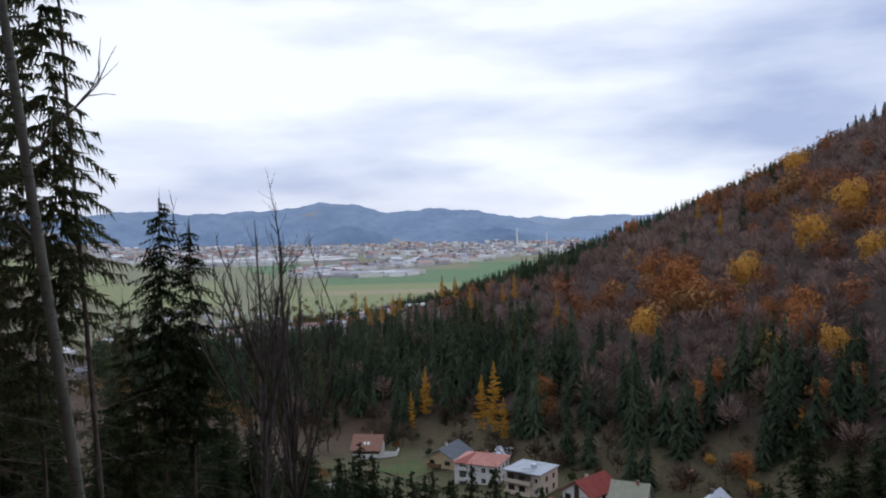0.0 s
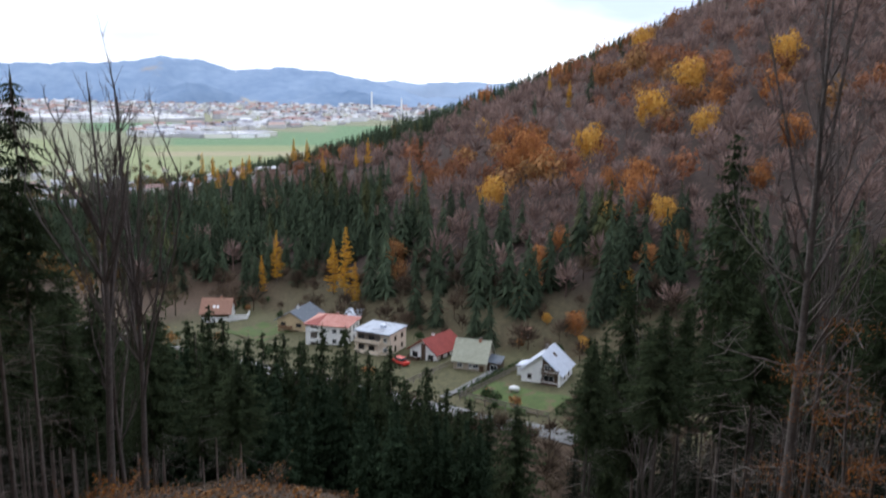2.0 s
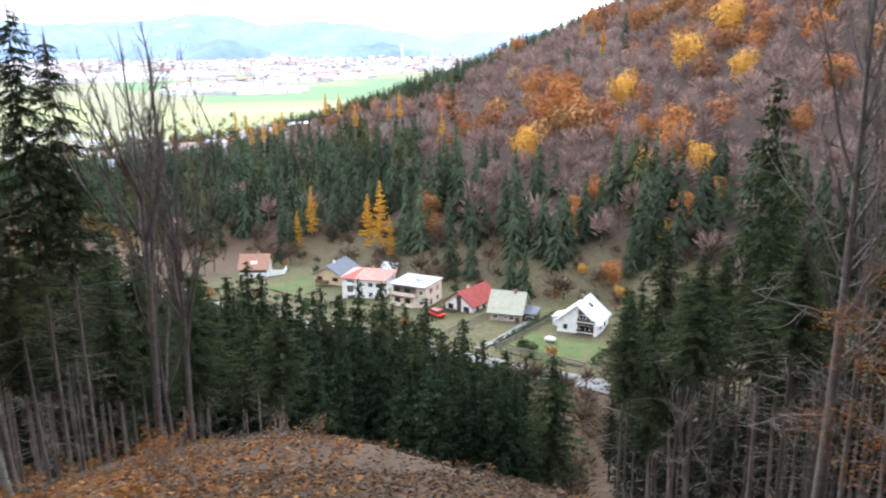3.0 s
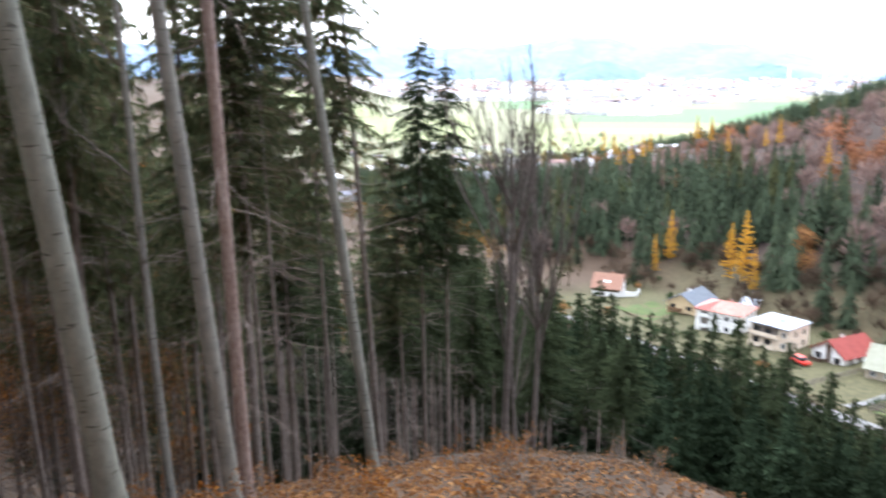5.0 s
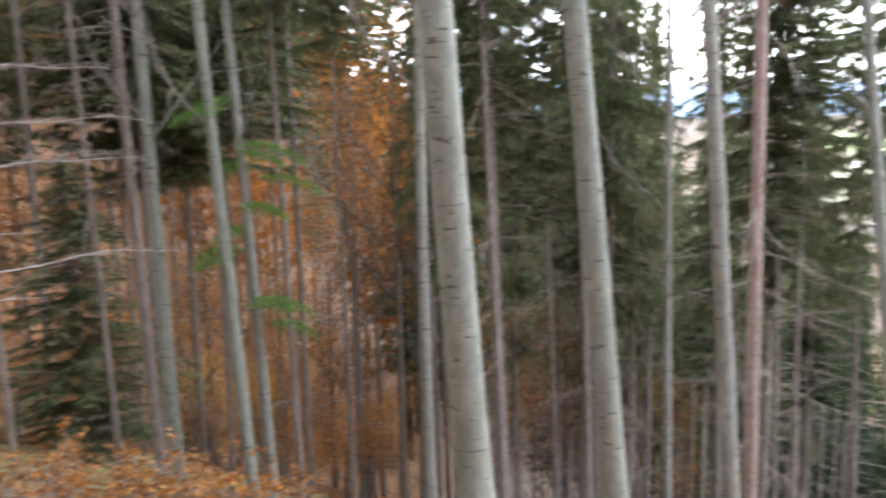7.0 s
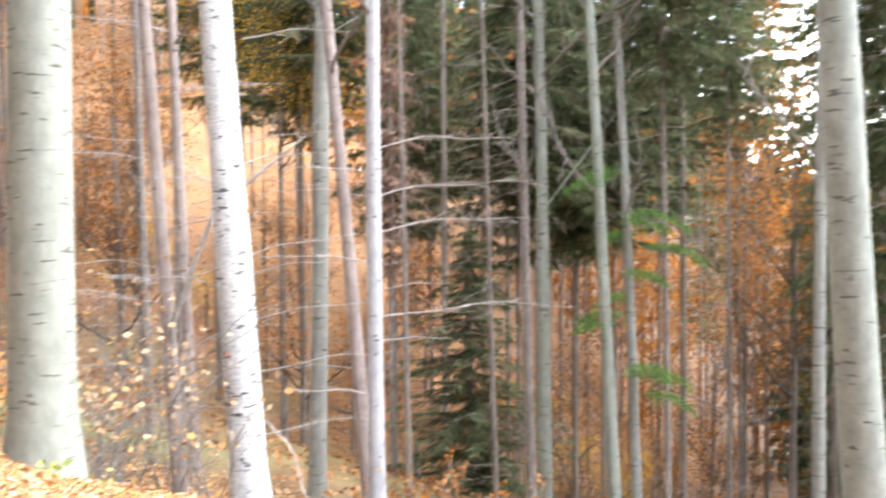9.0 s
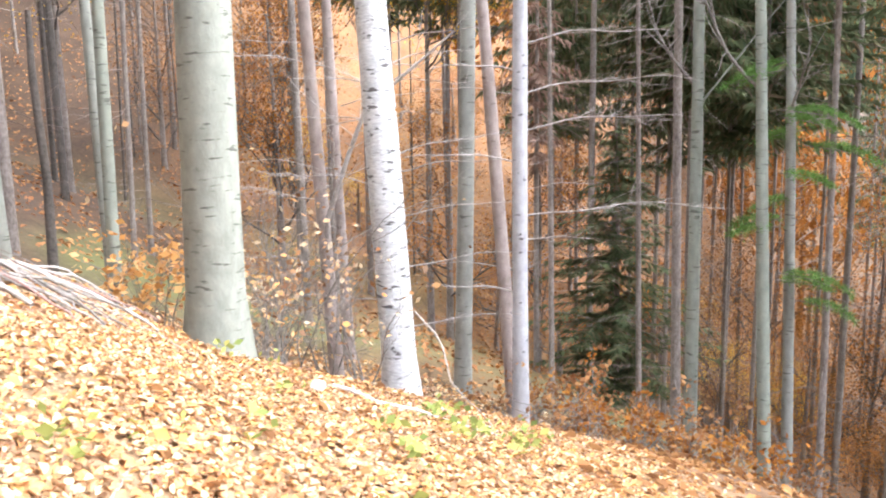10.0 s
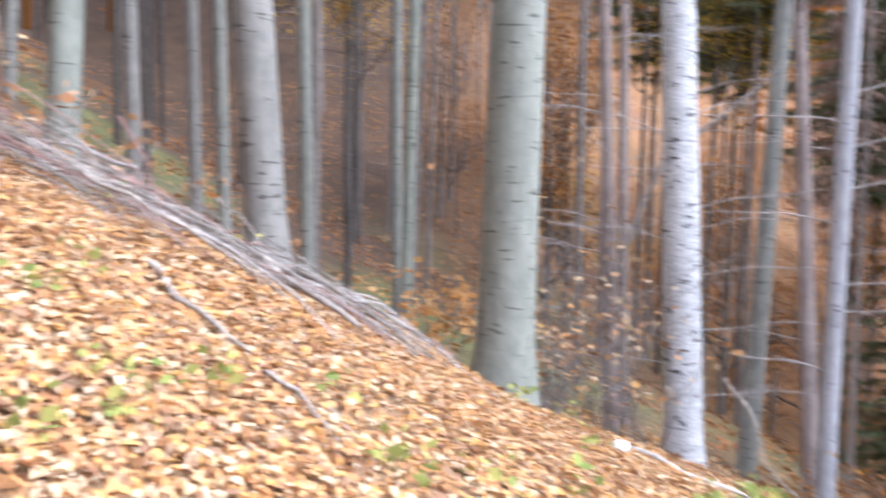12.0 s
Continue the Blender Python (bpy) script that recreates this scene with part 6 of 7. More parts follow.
def hedge(s0, w0, s1, w1, h, label):
    rng = np.random.default_rng(next(seeds))
    n = int(220 * math.hypot(s1 - s0, w1 - w0) / 4)
    t = rng.uniform(0, 1, n)
    S, Wd = s0 + (s1 - s0) * t + rng.normal(0, 0.3, n), w0 + (w1 - w0) * t + rng.normal(0, 0.3, n)
    x, y = WX + S * AX + Wd * AY, WY + S * AY - Wd * AX
    p = np.stack([x, y, height(x, y) + rng.uniform(0, h, n) * (0.8 + 0.2 * np.sin(S * 2))], -1)
    v, f = leaf_cloud(rng, p, 0.06, n, 0.34)
    o = p.mean(0)
    ob = new("hedge", mesh_of("hedge", v - o, f, HEDGE))
    ob.location = o
    return tagged(ob, label, "hedge", "garden hedges")


hedge(10.5, -12, 10.5, 8, 1.6, "dark clipped hedge beside the garden path")
hedge(-8.5, -12, -8.5, -3, 1.3, "low dark hedge closing the lawn")
hedge(30, -9, 44, -9, 1.2, "straggling dark hedge along the drive")
hedge(52, -8, 68, -8, 1.6, "straggling dark garden hedge")
rng = np.random.default_rng(12)
for k in range(46):
    S, Wd = rng.uniform(-30, 115), rng.choice([rng.uniform(-16, -9), rng.uniform(11, 22)])
    x, y = WX + S * AX + Wd * AY, WY + S * AY - Wd * AX
    sz = rng.uniform(0.7, 1.7)
    v, f = far_crown(np.random.default_rng(500 + k), 150, 1.0)
    b = thing("garden_bush", (x, y, ground_z(x, y)), "small rounded garden bush" if k % 3 else "small bare brown garden shrub", "bush", "garden bushes")
    part("foliage", mesh_of("foliage", v, f, HEDGE if k % 3 else BROWN_LEAF), b, m=Matrix.Diagonal((sz * 1.6, sz * 1.6, sz * 1.5, 1)))


# ---- the leaf bank beside the camera ----
RUST_LITTER = leaf_mat("rust_litter", [(0.22, 0.10, 0.05), (0.36, 0.17, 0.08), (0.45, 0.235, 0.10), (0.27, 0.13, 0.065)], through=0.1)
DEBRIS = leaf_mat("slope_debris", [(0.045, 0.034, 0.026), (0.085, 0.064, 0.047), (0.13, 0.10, 0.075), (0.17, 0.09, 0.045)], through=0.1)
def fallen_leaves(name, count, seed, r_low, r_high, az_low, az_high, size, label, material=LITTER, lift=0.05, bare=0.0):
    """Leaves lying at all angles on the ground of a sector."""
    rng = np.random.default_rng(seed)
    r = np.sqrt(rng.uniform(r_low ** 2, r_high ** 2, count))
    a = np.radians(rng.uniform(az_low, az_high, count)) + rng.normal(0, 0.07, count)
    r = np.abs(r + rng.normal(0, 0.06 * (r_high - r_low), count) * (rng.random(count) < 0.3))
    x, y = -r * np.sin(a), r * np.cos(a)
    if bare:
        # the cover thins out in patches
        k = 1.0 if r_high < 8 else 0.22
        x, y = x * k, y * k
        patch = np.sin(x * 2.3 + 1.7 * np.sin(y * 3.1 + 0.4)) * np.sin(y * 2.7 + 1.3 * np.sin(x * 3.7)) + 0.5 * np.sin(x * 7.1 + y * 5.3) * np.sin(y * 8.3 - x * 3.1)
        keep = rng.random(count) > bare * np.clip(patch * 2.2 - 0.35, 0, 1)
        x, y, count = x[keep] / k, y[keep] / k, int(keep.sum())
    z = height(x, y) + rng.uniform(0.0, lift, count)
    e = 0.05
    n = np.stack([-(height(x + e, y) - height(x - e, y)) / (2 * e), -(height(x, y + e) - height(x, y - e)) / (2 * e), np.ones(count)], -1)
    n = n + rng.normal(0, 0.3, (count, 3))
    d = np.cross(n, rng.normal(0, 1, (count, 3)))
    d /= np.linalg.norm(d, axis=1)[:, None]
    side = np.cross(n, d)
    side /= np.linalg.norm(side, axis=1)[:, None]
    up = n / np.linalg.norm(n, axis=1)[:, None]
    s = (size * rng.uniform(0.5, 1.45, count))[:, None]
    w = s * rng.uniform(0.28, 0.42, (count, 1))
    curl = rng.uniform(-0.25, 0.45, (count, 1)) * s
    p = np.stack([x, y, z + 0.01], -1)
    b, t = p - d * s * 0.5, p + d * s * 0.5 + up * curl * 0.4
    m1, m2 = p - d * s * 0.12, p + d * s * 0.22
    v = np.stack([b, m1 + side * w + up * curl, m2 + side * w * 0.85 + up * curl, t, m2 - side * w * 0.85 + up * curl, m1 - side * w + up * curl], 1).reshape(-1, 3)
    o = np.arange(count) * 6
    f = np.concatenate([np.stack([o, o + 1, o + 2, o + 3], 1), np.stack([o, o + 3, o + 4, o + 5], 1)])
    ob = new(name, mesh_of(name, v, f, material))
    return tagged(ob, label, "leaves", kind="stuff")


fallen_leaves("fallen_leaves", 9000, 7, 0.2, 8, 0, 360, 0.05, "scattered brown fallen leaves about the camera", BROWN_LEAF)
fallen_leaves("fallen_leaves", 135000, 1, 1.4, 6.4, 80, 160, 0.034, "pale tan and yellow fallen beech leaves covering the bank", lift=0.03, bare=0.6)
fallen_leaves("fallen_leaves", 13000, 4, 6.0, 11, 82, 158, 0.065, "tan fallen beech leaves on the farther bank")
fallen_leaves("fallen_leaves", 9000, 2, 3.0, 13, 2, 82, 0.09, "brown fallen leaves on the slope below", BROWN_LEAF)
fallen_leaves("fallen_leaves", 26000, 3, 11, 40, 58, 150, 0.11, "rust-coloured fallen leaves on the slope across the gully", RUST_LITTER, 0.1, bare=0.85)
fallen_leaves("fallen_leaves", 16000, 5, 9, 24, -28, 14, 0.06, "scattered grey-brown leaves and debris on the bare slope", DEBRIS, 0.08)
fallen_leaves("fallen_leaves", 15000, 6, 3.2, 9.5, -28, 14, 0.05, "brown fallen leaves and twigs on the brow of the slope", DEBRIS, 0.06)
GREEN_LEAF = leaf_mat("green_weeds", [(0.16, 0.20, 0.06), (0.28, 0.30, 0.09), (0.42, 0.38, 0.12)], through=0.35)
rng = np.random.default_rng(31)
tufts = []
for k in range(26):
    a, r = math.radians(rng.uniform(88, 140)), rng.uniform(2.6, 5.6)
    if k < 14:
        a, r = math.radians(rng.uniform(86, 97)), rng.uniform(4.0, 5.1)
    x, y = -r * math.sin(a), r * math.cos(a)
    v, f = leaf_cloud(rng, [(0, 0, 0.06), (0.08, 0.03, 0.05), (-0.06, 0.05, 0.04)], 0.05, 16, 0.065)
    tufts.append((v + (x, y, ground_z(x, y)), f))
for x, y in ((-2.18, -2.67), (-1.6, -1.9), (-2.07, -2.0), (-2.39, -1.54), (-1.3, -1.9), (-1.92, -2.54), (-1.75, -2.1), (-2.6, -1.9)):
    v, f = leaf_cloud(rng, [(0, 0, 0.05), (0.06, 0.03, 0.04), (-0.05, 0.04, 0.04)], 0.04, 18, 0.05)
    tufts.append((v + (x, y, ground_z(x, y)), f))
tagged(new("weeds", mesh_of("weeds", *stack(tufts), GREEN_LEAF)), "small yellow-green weeds among the fallen leaves", "weeds", kind="stuff")


def stick(name, points, r, label, category="stick", group="", parent=None, material=None, seed=0):
    """A crooked dead branch along points."""
    rng = np.random.default_rng(seed)
    p = np.asarray(points, float)
    t = np.linspace(0, 1, 9)
    q = np.stack([np.interp(t, np.linspace(0, 1, len(p)), p[:, k]) for k in range(3)], -1)
    q += rng.normal(0, min(r * 0.9, 0.007), q.shape)
    o = q[0].copy()
    tb = [tube(q - o, np.linspace(r, r * 0.4, 9) * rng.uniform(0.9, 1.1, 9), 7)]
    me = mesh_of(name, *stack(tb), material or STICK, smooth=True)
    if parent:
        return part(name, me, parent, m=Matrix.Translation(o))
    ob = new(name, me)
    ob.location = o
    return tagged(ob, label, category, group)


RUDDY_TWIG = mat("ruddy_twig", (0.16, 0.085, 0.07), (0.34, 0.21, 0.18), 7, 0.9, 0.3)
# brushwood heaped along the crest of the bank
crest = np.array([(-2.95, -4.75), (-3.15, -4.3), (-3.35, -3.95), (-3.6, -3.65), (-3.95, -3.3), (-4.3, -3.0), (-4.7, -2.75)])
pile = thing("brushwood_pile", (0, 0, 0), "heap of grey-brown dead branches along the bank", "brushwood")
rng = np.random.default_rng(44)
for k in range(185):
    thick = k % 6 == 0
    t = rng.uniform(0, 1) ** 1.1 * 0.92 * (len(crest) - 1)
    x0 = np.interp(t, range(len(crest)), crest[:, 0]) + rng.normal(0, 0.24)
    y0 = np.interp(t, range(len(crest)), crest[:, 1]) + rng.normal(0, 0.24)
    way = math.radians(rng.normal(97, 16) if k % 4 else rng.uniform(60, 190)) + (math.pi if k % 7 == 0 else 0)
    ln = (rng.uniform(0.9, 1.7) if thick else rng.uniform(0.35, 1.3)) * (1 - 0.05 * t)
    high = 1.05 - 0.11 * t
    z0, z1, bow = abs(rng.normal(0.05, 0.17)) * high, abs(rng.normal(0.0, 0.09)) * high, rng.normal(0, 0.15)
    pts = []
    for j in range(7):
        f = j / 6
        x = x0 + math.cos(way + bow * f * 2) * ln * f + rng.normal(0, 0.012)
        y = y0 + math.sin(way + bow * f * 2) * ln * f + rng.normal(0, 0.012)
        pts.append((x, y, ground_z(x, y) + 0.015 + z0 * (1 - f) + z1 * f + 0.04 * math.sin(3.1 * f)))
    stick("dead_branch", pts, rng.uniform(0.010, 0.017) if thick else rng.uniform(0.003, 0.007), "", parent=pile, material=(STICK, TWIG, PALE_TWIG, TWIG, RUDDY_TWIG)[k % 5], seed=k)


def on_ground(*xy, lift=0.025):
    return [(x, y, ground_z(x, y) + lift) for x, y in xy]


stick("fallen_branch", on_ground((-2.73, -2.8), (-2.52, -2.51), (-2.45, -2.26), (-2.4, -2.1), lift=0.05), 0.016, "thin pale fallen branch on the leaf bank", seed=306)
stick("fallen_branch", on_ground((-2.41, -2.06), (-2.35, -1.95), (-2.29, -1.80), (-2.20, -1.62), lift=0.04), 0.012, "thin grey fallen branch on the leaf bank", seed=301)
stick("fallen_branch", on_ground((-4.05, -3.22), (-3.93, -2.98), (-3.75, -2.67), (-3.58, -2.28), lift=0.09), 0.033, "crooked mossy fallen branch under the brushwood", seed=302)
stick("fallen_branch", on_ground((-4.95, -1.1), (-4.75, -0.7), (-4.8, -0.36), (-4.75, 0.0), lift=0.04), 0.018, "bleached fallen branch at the edge of the bank", seed=303, material=PALE_TWIG)
stick("fallen_branch", on_ground((-5.6, -0.75), (-5.3, -0.45), (-5.0, -0.1), (-4.8, 0.15)), 0.022, "bleached fallen branch below the birch", seed=304, material=PALE_TWIG)
stick("leaning_branch", [(-5.95, -0.62, ground_z(-5.95, -0.62) + 0.75), (-5.8, -0.42, ground_z(-5.8, -0.42) + 0.55), (-5.55, -0.33, ground_z(-5.55, -0.33) + 0.2), (-5.1, 0.0, ground_z(-5.1, 0.0) + 0.02)], 0.009, "bent dead branch leaning by the birch", seed=305)
rng = np.random.default_rng(61)
for k in range(34):
    a, r, w, ln = math.radians(rng.uniform(88, 140)), rng.uniform(2.2, 5.2), rng.uniform(0, 6.28), rng.uniform(0.12, 0.5)
    x, y = -r * math.sin(a), r * math.cos(a)
    stick("twig", on_ground(*((x + math.cos(w) * ln * f, y + math.sin(w) * ln * f) for f in (0, 0.4, 0.7, 1.0)), lift=0.03), rng.uniform(0.003, 0.006), "thin dead twig lying on the leaves", "twig", "twigs on the bank", seed=400 + k, material=(TWIG, STICK)[k % 2])
stone_m = mat("pale_limestone", (0.55, 0.53, 0.5), (0.75, 0.73, 0.7), 9, 0.85, 0.3)
sv, sf = ellipsoid(0.062, 0.05, 0.042, 14, 9)
sv = sv * (1 + 0.16 * np.sin(sv[:, :1] * 70 + 1) * np.cos(sv[:, 1:2] * 60))
st = new("stone", mesh_of("stone", sv, sf, stone_m, smooth=True))
st.location = (-4.67, -1.14, ground_z(-4.67, -1.14) + 0.05)
tagged(st, "pale limestone lump lying on the leaves", "stone")


# ---- saplings and shrubs with withered leaves ----
def sapling(x, y, h, leaves, colour=BROWN_LEAF, stems=3, label="beech sapling with withered tan leaves", size=0.075, wide=0.35):
    sd = next(seeds)
    rng = np.random.default_rng(sd)
    sp = thing("sapling", (x, y, ground_z(x, y)), label, "sapling", "saplings with withered leaves")
    tb, ends = [], []
    for _ in range(stems):
        a = rng.uniform(0, 6.28)
        t, e = twigs(rng, (rng.normal(0, 0.06), rng.normal(0, 0.06), -0.05), (wide * math.cos(a), wide * math.sin(a), 1), h * rng.uniform(0.6, 1.05), 0.010, 2 if h > 1.1 else 1, 4, 0.25)
        tb += t
        ends += [q[0] for q in e]
    tagged(part("stemwork", mesh_of("stemwork", *stack(tb), TWIG), sp), kind="stuff")
    tagged(part("foliage", mesh_of("foliage", *leaf_cloud(rng, ends, 0.05 * h, leaves, size), colour), sp), kind="stuff")
    return sp


sapling(-7.56, -3.37, 0.85, 190, PEACH_LEAF, 4, label="low sapling with pale orange leaves", size=0.10)
sapling(-7.2, -3.6, 0.65, 90, PEACH_LEAF, label="low sapling with pale peach leaves", size=0.09)
for x, y, h, n in ((-7.9, -1.75, 1.7, 90), (-8.3, -2.1, 2.3, 110), (-7.7, -1.35, 1.2, 60), (-8.7, -2.5, 2.0, 80), (-7.5, -2.2, 1.0, 60), (-6.9, -2.0, 0.8, 50)):
    sapling(x, y, h, n + 30, LITTER, 6, size=0.08)
for k in range(26):
    a, r = math.radians(88 - 0.8 * k), 9.6 + 1.5 * math.sin(k * 2.1)
    sapling(-r * math.sin(a), r * math.cos(a), 0.75, 150, AUTUMN if k % 2 else BROWN_LEAF, label="low withered bramble below the bank", size=0.07, wide=0.9)
for x, y in ((-3.25, -4.75), (-3.6, -4.5), (-4.0, -4.25), (-4.3, -3.9)):
    sapling(x, y, 0.55, 22, LITTER, label="twig with a few pale yellow leaves at the brushwood", size=0.085, wide=0.8)
rng = np.random.default_rng(52)
for k in range(44):
    a, r = math.radians(rng.uniform(7, 44) if k % 5 else rng.uniform(-8, 8)), rng.uniform(8.2, 14.5)
    x, y = -r * math.sin(a), r * math.cos(a)
    sapling(x, y, rng.uniform(0.3, 0.6) if k % 5 else 0.22, 150 if k % 5 else 60, BROWN_LEAF if k % 3 else AUTUMN, label="low beech scrub with rust-brown leaves on the slope", size=0.045, wide=0.9)
for k in range(26):
    a, r = math.radians(rng.uniform(-16, 6)), rng.uniform(12, 32)
    x, y = -r * math.sin(a), r * math.cos(a)
    sapling(x, y, rng.uniform(0.3, 0.8), 45, BROWN_LEAF, size=0.045, label="sparse withered scrub on the bare slope", wide=0.7)
SPRAY_LEAF = leaf_mat("rust_brown_leaves", [(0.13, 0.05, 0.02), (0.24, 0.10, 0.035), (0.34, 0.15, 0.05)], through=0.35)


def young_beech(x, y, h, limbs, reach):
    """A slim stem with flat layered sprays of withered leaves."""
    rng = np.random.default_rng(next(seeds))
    tree = thing("young_beech", (x, y, ground_z(x, y)), "young beech with flat layered sprays of orange-brown leaves", "tree", "young beeches in withered leaf")
    _, _, body = stem(h, 0.045, 0.01, int(rng.integers(999)), 7, 0.08, 0.2)
    part("trunk", mesh_of("trunk", *body, GREY_WOOD, smooth=True), tree)
    tb, ends = [], []
    for t in np.linspace(0.22, 0.95, limbs):
        a = rng.uniform(0, 6.28)
        q, e = twigs(rng, (0, 0, t * h), (math.cos(a), math.sin(a), 0.12), reach * (1.25 - 0.8 * t) * rng.uniform(0.7, 1.2), 0.012, 2, 3, 0.02, 0.11)
        tb += q
        ends += [p[0] * (1, 1, 0) + (0, 0, p[0][2] * 0.35 + t * h * 0.65) for p in e]
    tagged(part("branchwork", mesh_of("branchwork", *stack(tb), GREY_WOOD), tree), kind="stuff")
    v, f = leaf_cloud(rng, ends, 0.07, 2600, 0.042)
    tagged(part("foliage", mesh_of("foliage", v, f, SPRAY_LEAF), tree), kind="stuff")


for x, y, h, n, reach in ((8.9, 10.6, 5.2, 12, 1.9), (7.9, 8.3, 2.6, 8, 1.3), (12.6, 13.6, 6.5, 12, 2.2)):
    young_beech(x, y, h, n, reach)
for x, y, h in ((3.0, 29.5, 3.0), (-2.6, 26.0, 2.4), (6.5, 44, 4.0), (12, 52, 4)):
    sapling(x, y, h, 160, BROWN_LEAF, 3, "young beech in rust-brown leaf below the slope", 0.12)


# ---- low limbs and green sprigs on the stems beside the bank ----
for z, a, L in ((4.5, 2, 1.7), (3.95, -2, 2.0), (3.55, -4, 1.9), (2.55, -2, 2.3), (2.3, -10, 0.8), (3.2, 175, 1.3), (1.7, 170, 1.1), (4.2, 178, 1.0)):
    limb_on(LIMBED, z, a, L, 0.021, 2 if L > 1.5 else 1, 0.05)
for z, a, L in ((2.2, 0, 1.3), (1.6, 10, 1.6), (3.2, 185, 1.1), (1.2, 180, 1.2), (4.1, -10, 1.0), (2.7, -20, 1.2)):
    limb_on(BIRCH, z, a, L, 0.015, 1, 0.1)
for z, a, L, rise in ((0.9, -30, 2.0, 0.9), (1.6, -20, 1.4, 0.5), (2.4, 170, 0.9, 0.2)):
    limb_on(ARCHED, z, a, L, 0.017, 2, rise)
for z, a, L in ((2.9, 5, 1.5), (3.6, 170, 1.2), (4.6, 160, 1.3), (5.2, 10, 1.2), (0.9, 5, 1.4), (3.9, 30, 1.0), (2.5, 175, 1.5)):
    limb_on(BIRCH, z, a, L, 0.014, 2, 0.12)
for z, a, L in ((2.2, 175, 1.6), (3.1, 0, 1.4), (3.8, 170, 1.5), (4.6, 5, 1.3), (5.3, 175, 1.2), (1.4, 170, 1.3)):
    limb_on(ARCHED, z, a, L, 0.013, 2, 0.1)
    limb_on(TWIGGY, z + 0.5, a + 10, L, 0.012, 1, 0.1)
for z, a, L in ((2.0, 170, 1.0), (3.0, 10, 1.1), (4.2, 175, 1.2)):
    limb_on(RUDDY, z, a, L, 0.012, 1, 0.05)
arch = np.array([(0.0, -0.06, 1.7), (0.19, -0.02, 2.0), (0.14, 0.28, 2.82), (0.1, 0.52, 3.4), (0.07, 0.82, 3.58), (0.02, 1.5, 4.14)])
tb = [tube(arch, [0.034, 0.032, 0.028, 0.024, 0.019, 0.010], 7)]
rng = np.random.default_rng(72)
for k in range(14):
    q = rng.uniform(1.0, 5.0)
    start = np.array([np.interp(q, range(6), arch[:, j]) for j in range(3)])
    tb += twigs(rng, start, (rng.normal(0, 0.4), rng.uniform(-0.6, 1.2), rng.uniform(-0.1, 0.7)), rng.uniform(0.5, 1.1), 0.007, 1, 3, 0.1, 0.1)[0]
part("arched_limb", mesh_of("arched_limb", *stack(tb), PALE_TWIG, smooth=True), ARCHED, "bare pale limb arching upward with fine twigs")
limb_on(BIG, 5.2, -40, 0.75, 0.02, 0, 0.9)
limb_on(FORKED, 5.4, -20, 1.8, 0.03, 0, 1.2, BEECH_BARK)


def green_sprig(tree, z, az, length):
    """A living side branch with fresh green needles."""
    rng = np.random.default_rng(next(seeds))
    d = np.array([-math.sin(radians(az)), math.cos(radians(az)), -0.05])
    side = np.cross(d, (0, 0, 1))
    base, tip, wid = [], [], []
    for t in np.arange(0.08, 1.02, 0.045):
        p = d * length * t + (0, 0, 0.10 * math.sin(3 * t) * length - 0.22 * t * t * length)
        for sgn in (-1, 1):
            ln = rng.uniform(0.12, 0.42) * (1.2 - 0.8 * t)
            q = d * rng.uniform(0.25, 0.7) + sgn * side * rng.uniform(0.4, 1.0)
            for e in np.linspace(0.1, 1.0, 9):
                m = p + q * ln * e + (0, 0, -ln * rng.uniform(0.15, 0.55) * e * e + rng.normal(0, 0.012))
                for _ in range(4):
                    base.append(m), tip.append(m + rng.normal(0, 0.026, 3) + q * 0.03), wid.append(0.0035)
    v, f = kites(base, tip, wid, rng.normal(0, 1, (len(base), 3)))
    br = part("green_branch", mesh_of("green_branch", v, f, NEEDLE_GREEN), tree, "drooping branch with fresh green needles", m=Matrix.Translation((0, 0, z)))
    part("shoot", mesh_of("shoot", *tube([(0, 0, 0), tuple(d * length * 0.5 + (0, 0, -0.05 * length)), tuple(d * length + (0, 0, -0.18 * length))], [0.010, 0.007, 0.003], 5), TWIG), br)


for z, a, L in ((6.0, 100, 0.9), (5.9, 150, 0.7), (5.4, -40, 0.9), (5.3, 10, 0.7), (4.6, -30, 0.6), (3.3, -30, 0.9), (3.2, 15, 0.8), (4.0, 110, 0.8), (3.9, 140, 0.6)):
    green_sprig(SPRIGGED, z, a, L)
for z, a, L in ((5.2, -40, 0.9), (5.4, 130, 0.6), (3.1, -35, 0.7), (4.5, 150, 0.6)):
    green_sprig(SPRIGGED_TOO, z, a, L)
# a broken snag across the hollow
gx, gy = -10.3, -5.9
snag = thing("snag", (gx, gy, ground_z(gx, gy)), "short broken dead trunk with mossy foot", "snag")
part("trunk", mesh_of("trunk", *tube([(0, 0, -0.2), (-0.04, 0.02, 1.2), (0.03, 0, 2.6), (0.02, 0.02, 3.4)], [0.075, 0.06, 0.05, 0.035], 8), DARK_BARK, smooth=True), snag)


# ---- the plain: town and village ----
TOWN = leaf_mat("town_walls", [(1, 1, 1), (0.8, 0.8, 0.8), (1.1, 1.1, 1.1)], tint=True, through=0.0)


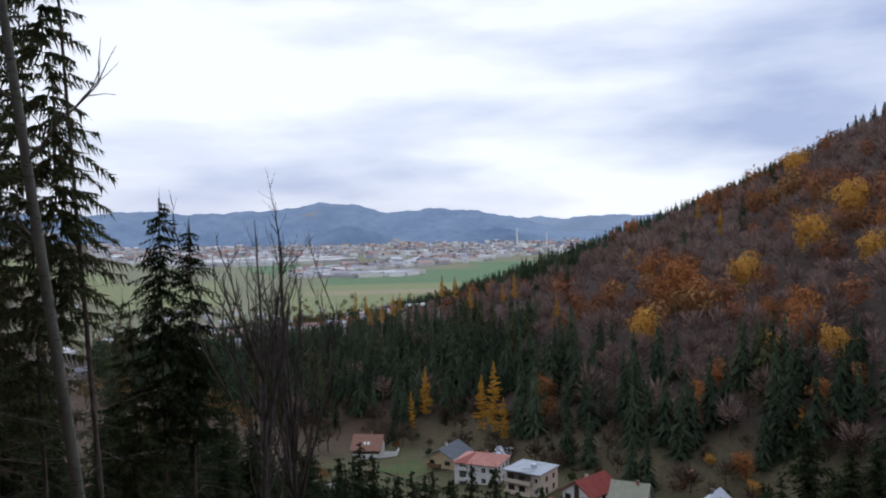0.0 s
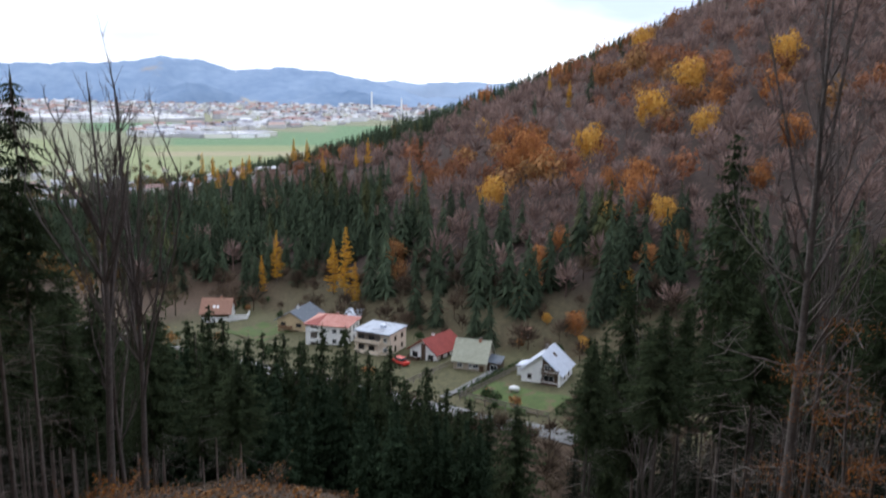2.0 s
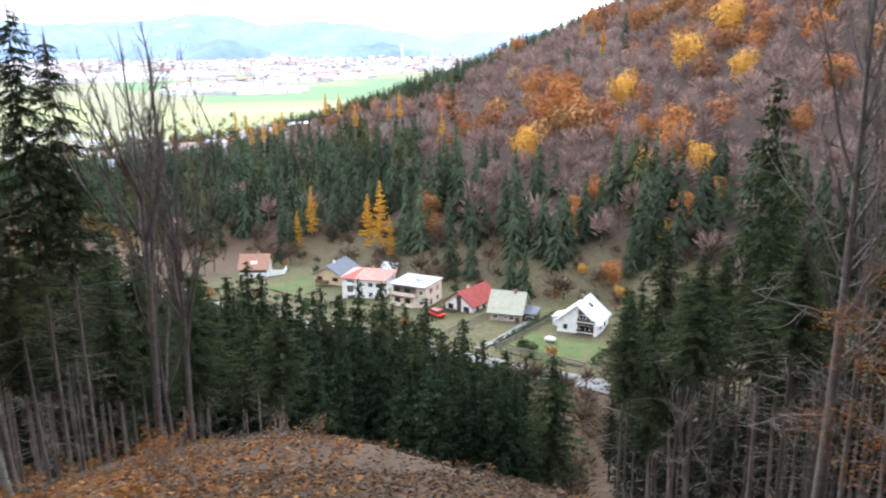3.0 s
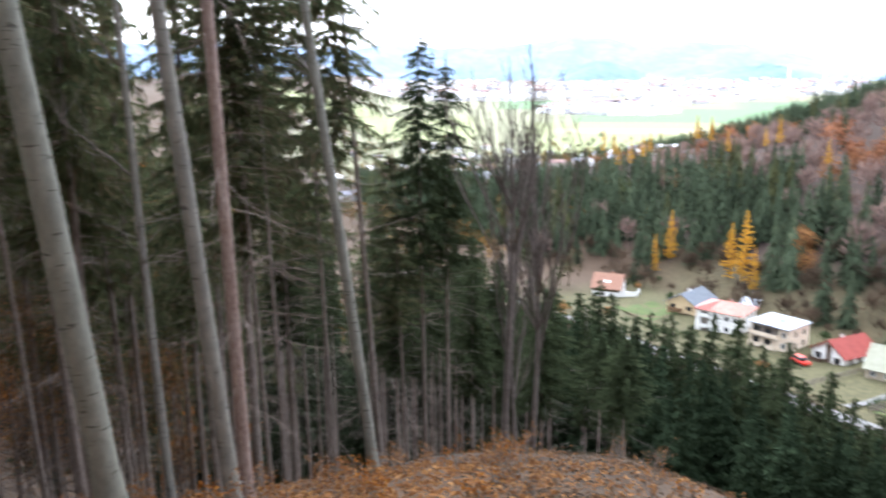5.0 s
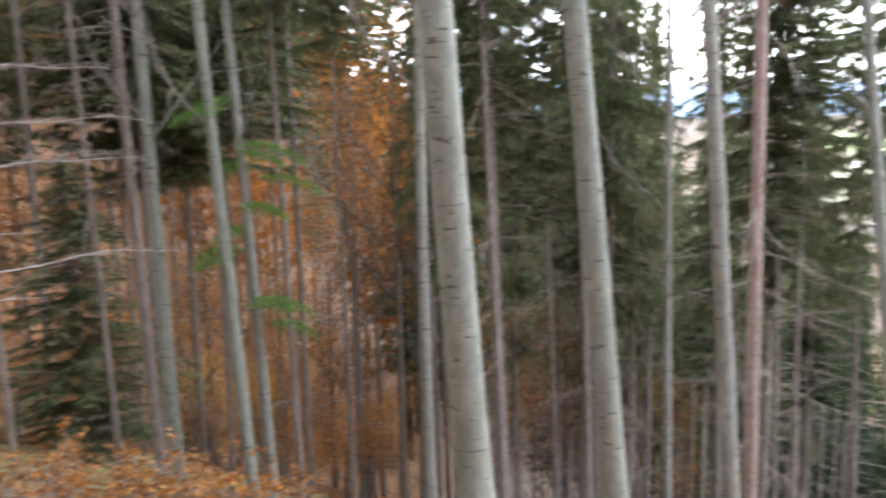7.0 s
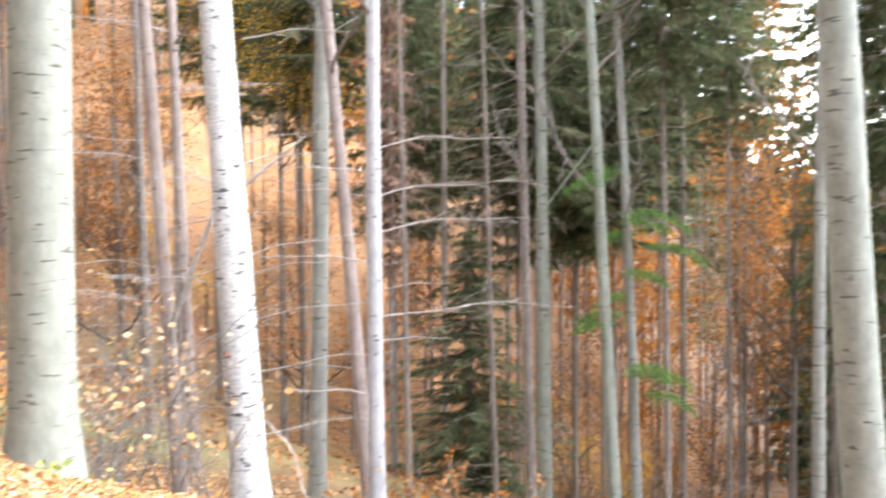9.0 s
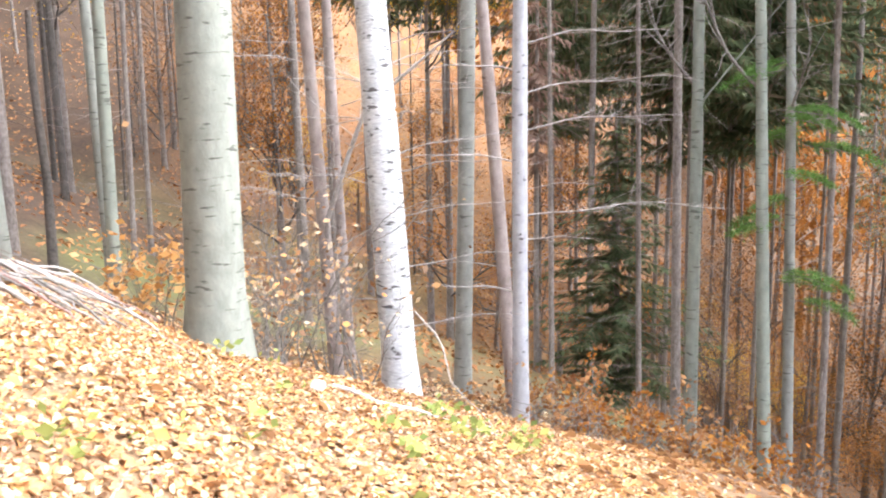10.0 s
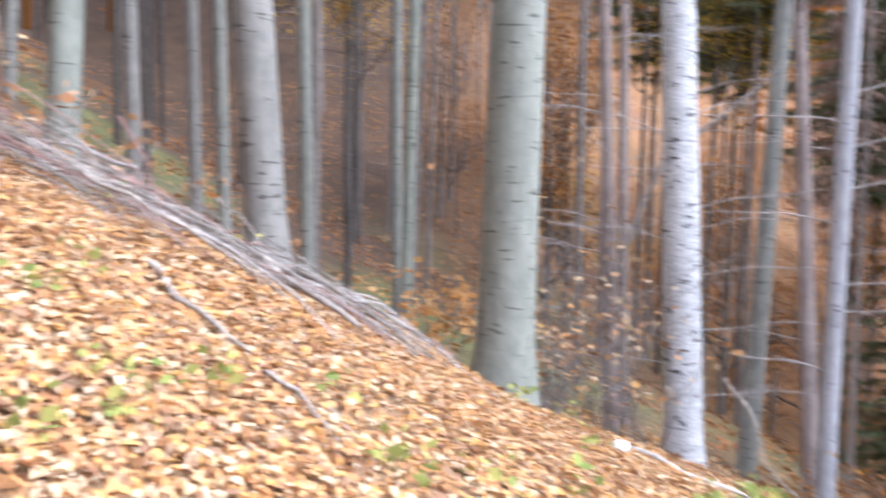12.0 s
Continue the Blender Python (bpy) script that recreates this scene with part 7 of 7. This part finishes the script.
def town(name, spots, label):
    """Many small buildings in one mesh. spots: x, y, width, depth, height, turn, wall tint, roof tint, pitched or not."""
    vs, fs, ts, n = [], [], [], 0
    for x, y, w, d, h, a, wall, top, pitched in spots:
        rise = h * 0.45 if pitched else 0.0
        v = np.array([(-w / 2, -d / 2, -2), (w / 2, -d / 2, -2), (w / 2, d / 2, -2), (-w / 2, d / 2, -2), (-w / 2, -d / 2, h), (w / 2, -d / 2, h), (w / 2, d / 2, h), (-w / 2, d / 2, h),
                      (-w / 2, -d / 2, h + 0.1), (w / 2, -d / 2, h + 0.1), (w / 2, 0, h + 0.1 + rise), (-w / 2, 0, h + 0.1 + rise), (w / 2, d / 2, h + 0.1), (-w / 2, d / 2, h + 0.1)])
        c, s = math.cos(a), math.sin(a)
        q = np.stack([v[:, 0] * c - v[:, 1] * s + x, v[:, 0] * s + v[:, 1] * c + y, v[:, 2] + ground_z(x, y)], -1)
        f = np.array([(0, 1, 5, 4), (1, 2, 6, 5), (2, 3, 7, 6), (3, 0, 4, 7), (8, 9, 10, 11), (11, 10, 12, 13)])
        vs.append(q), fs.append(f + n), ts.append(np.concatenate([np.tile(wall, (8, 1)), np.tile(top, (6, 1))]))
        n += 14
    ob = new(name, mesh_of(name, np.concatenate(vs), np.concatenate(fs), TOWN, np.concatenate(ts)))
    return tagged(ob, label, "buildings", kind="stuff")


rng = np.random.default_rng(90)
WALLS = np.array([(0.8, 0.8, 0.8), (0.75, 0.72, 0.66), (0.6, 0.58, 0.58), (0.85, 0.85, 0.87), (0.45, 0.44, 0.46)])
ROOFS = np.array([(0.38, 0.26, 0.24), (0.40, 0.40, 0.43), (0.7, 0.7, 0.72), (0.45, 0.32, 0.28), (0.28, 0.28, 0.32)])


def spot(a, r, lo, hi, tall, pitched):
    x, y = -r * math.sin(radians(a)), r * math.cos(radians(a))
    w = rng.uniform(lo, hi)
    return (x, y, w, w * rng.uniform(0.35, 0.8), rng.uniform(*tall), rng.choice([0.3, 0.35, 1.87, 0.9]), WALLS[rng.integers(5)], ROOFS[rng.integers(5)] if pitched else ROOFS[rng.choice([1, 2, 2])], pitched)


spots = []
for _ in range(1500):
    a = rng.uniform(-10, 24)
    spots.append(spot(a, rng.uniform(2500, 4250), 12, 38, (6, 16), rng.random() < 0.6))
for _ in range(330):
    t = rng.uniform(0, 1)
    a, r = 10 - 14 * t + rng.normal(0, 0.6), 1740 + 700 * t ** 1.2 + rng.normal(0, 1) * 80 + 60
    spots.append(spot(a, max(r, 1690 + 600 * t), 14, 45, (5, 12), rng.random() < 0.4))
for _ in range(46):
    spots.append(spot(rng.uniform(7.5, 19), rng.choice([2330, 2420, 2520]) + rng.normal(0, 20), 60, 150, (8, 13), False))
for _ in range(26):
    spots.append(spot(rng.uniform(2.0, 9), 1720 + rng.normal(0, 25), 40, 90, (6, 9), False))
town("far_town", spots, "white and red-roofed buildings of the far town on the plain")
spots = []
for _ in range(90):
    spots.append(spot(rng.uniform(2, 28), rng.uniform(430, 1050), 7, 13, (3, 5), True))
town("village", spots, "small village houses among trees at the valley mouth")


def smokestack(az, r, h, rad, label):
    x, y = -r * math.sin(radians(az)), r * math.cos(radians(az))
    t = thing("smokestack", (x, y, ground_z(x, y)), label, "chimney", "factory chimneys")
    part("shaft", mesh_of("shaft", *tube([(0, 0, -2), (0, 0, h * 0.5), (0, 0, h)], [rad, rad * 0.8, rad * 0.65], 12), FRAME_PAINT, smooth=True), t)
    part("boiler_house", mesh_of("boiler_house", *boxes((-26, 14, -10, 12, -2, 17)), FRAME_PAINT), t)


smokestack(-5.3, 3300, 82, 4.0, "tall white factory chimney with a boiler house")
smokestack(-7.4, 3300, 60, 3.2, "shorter pale factory chimney with a boiler house")
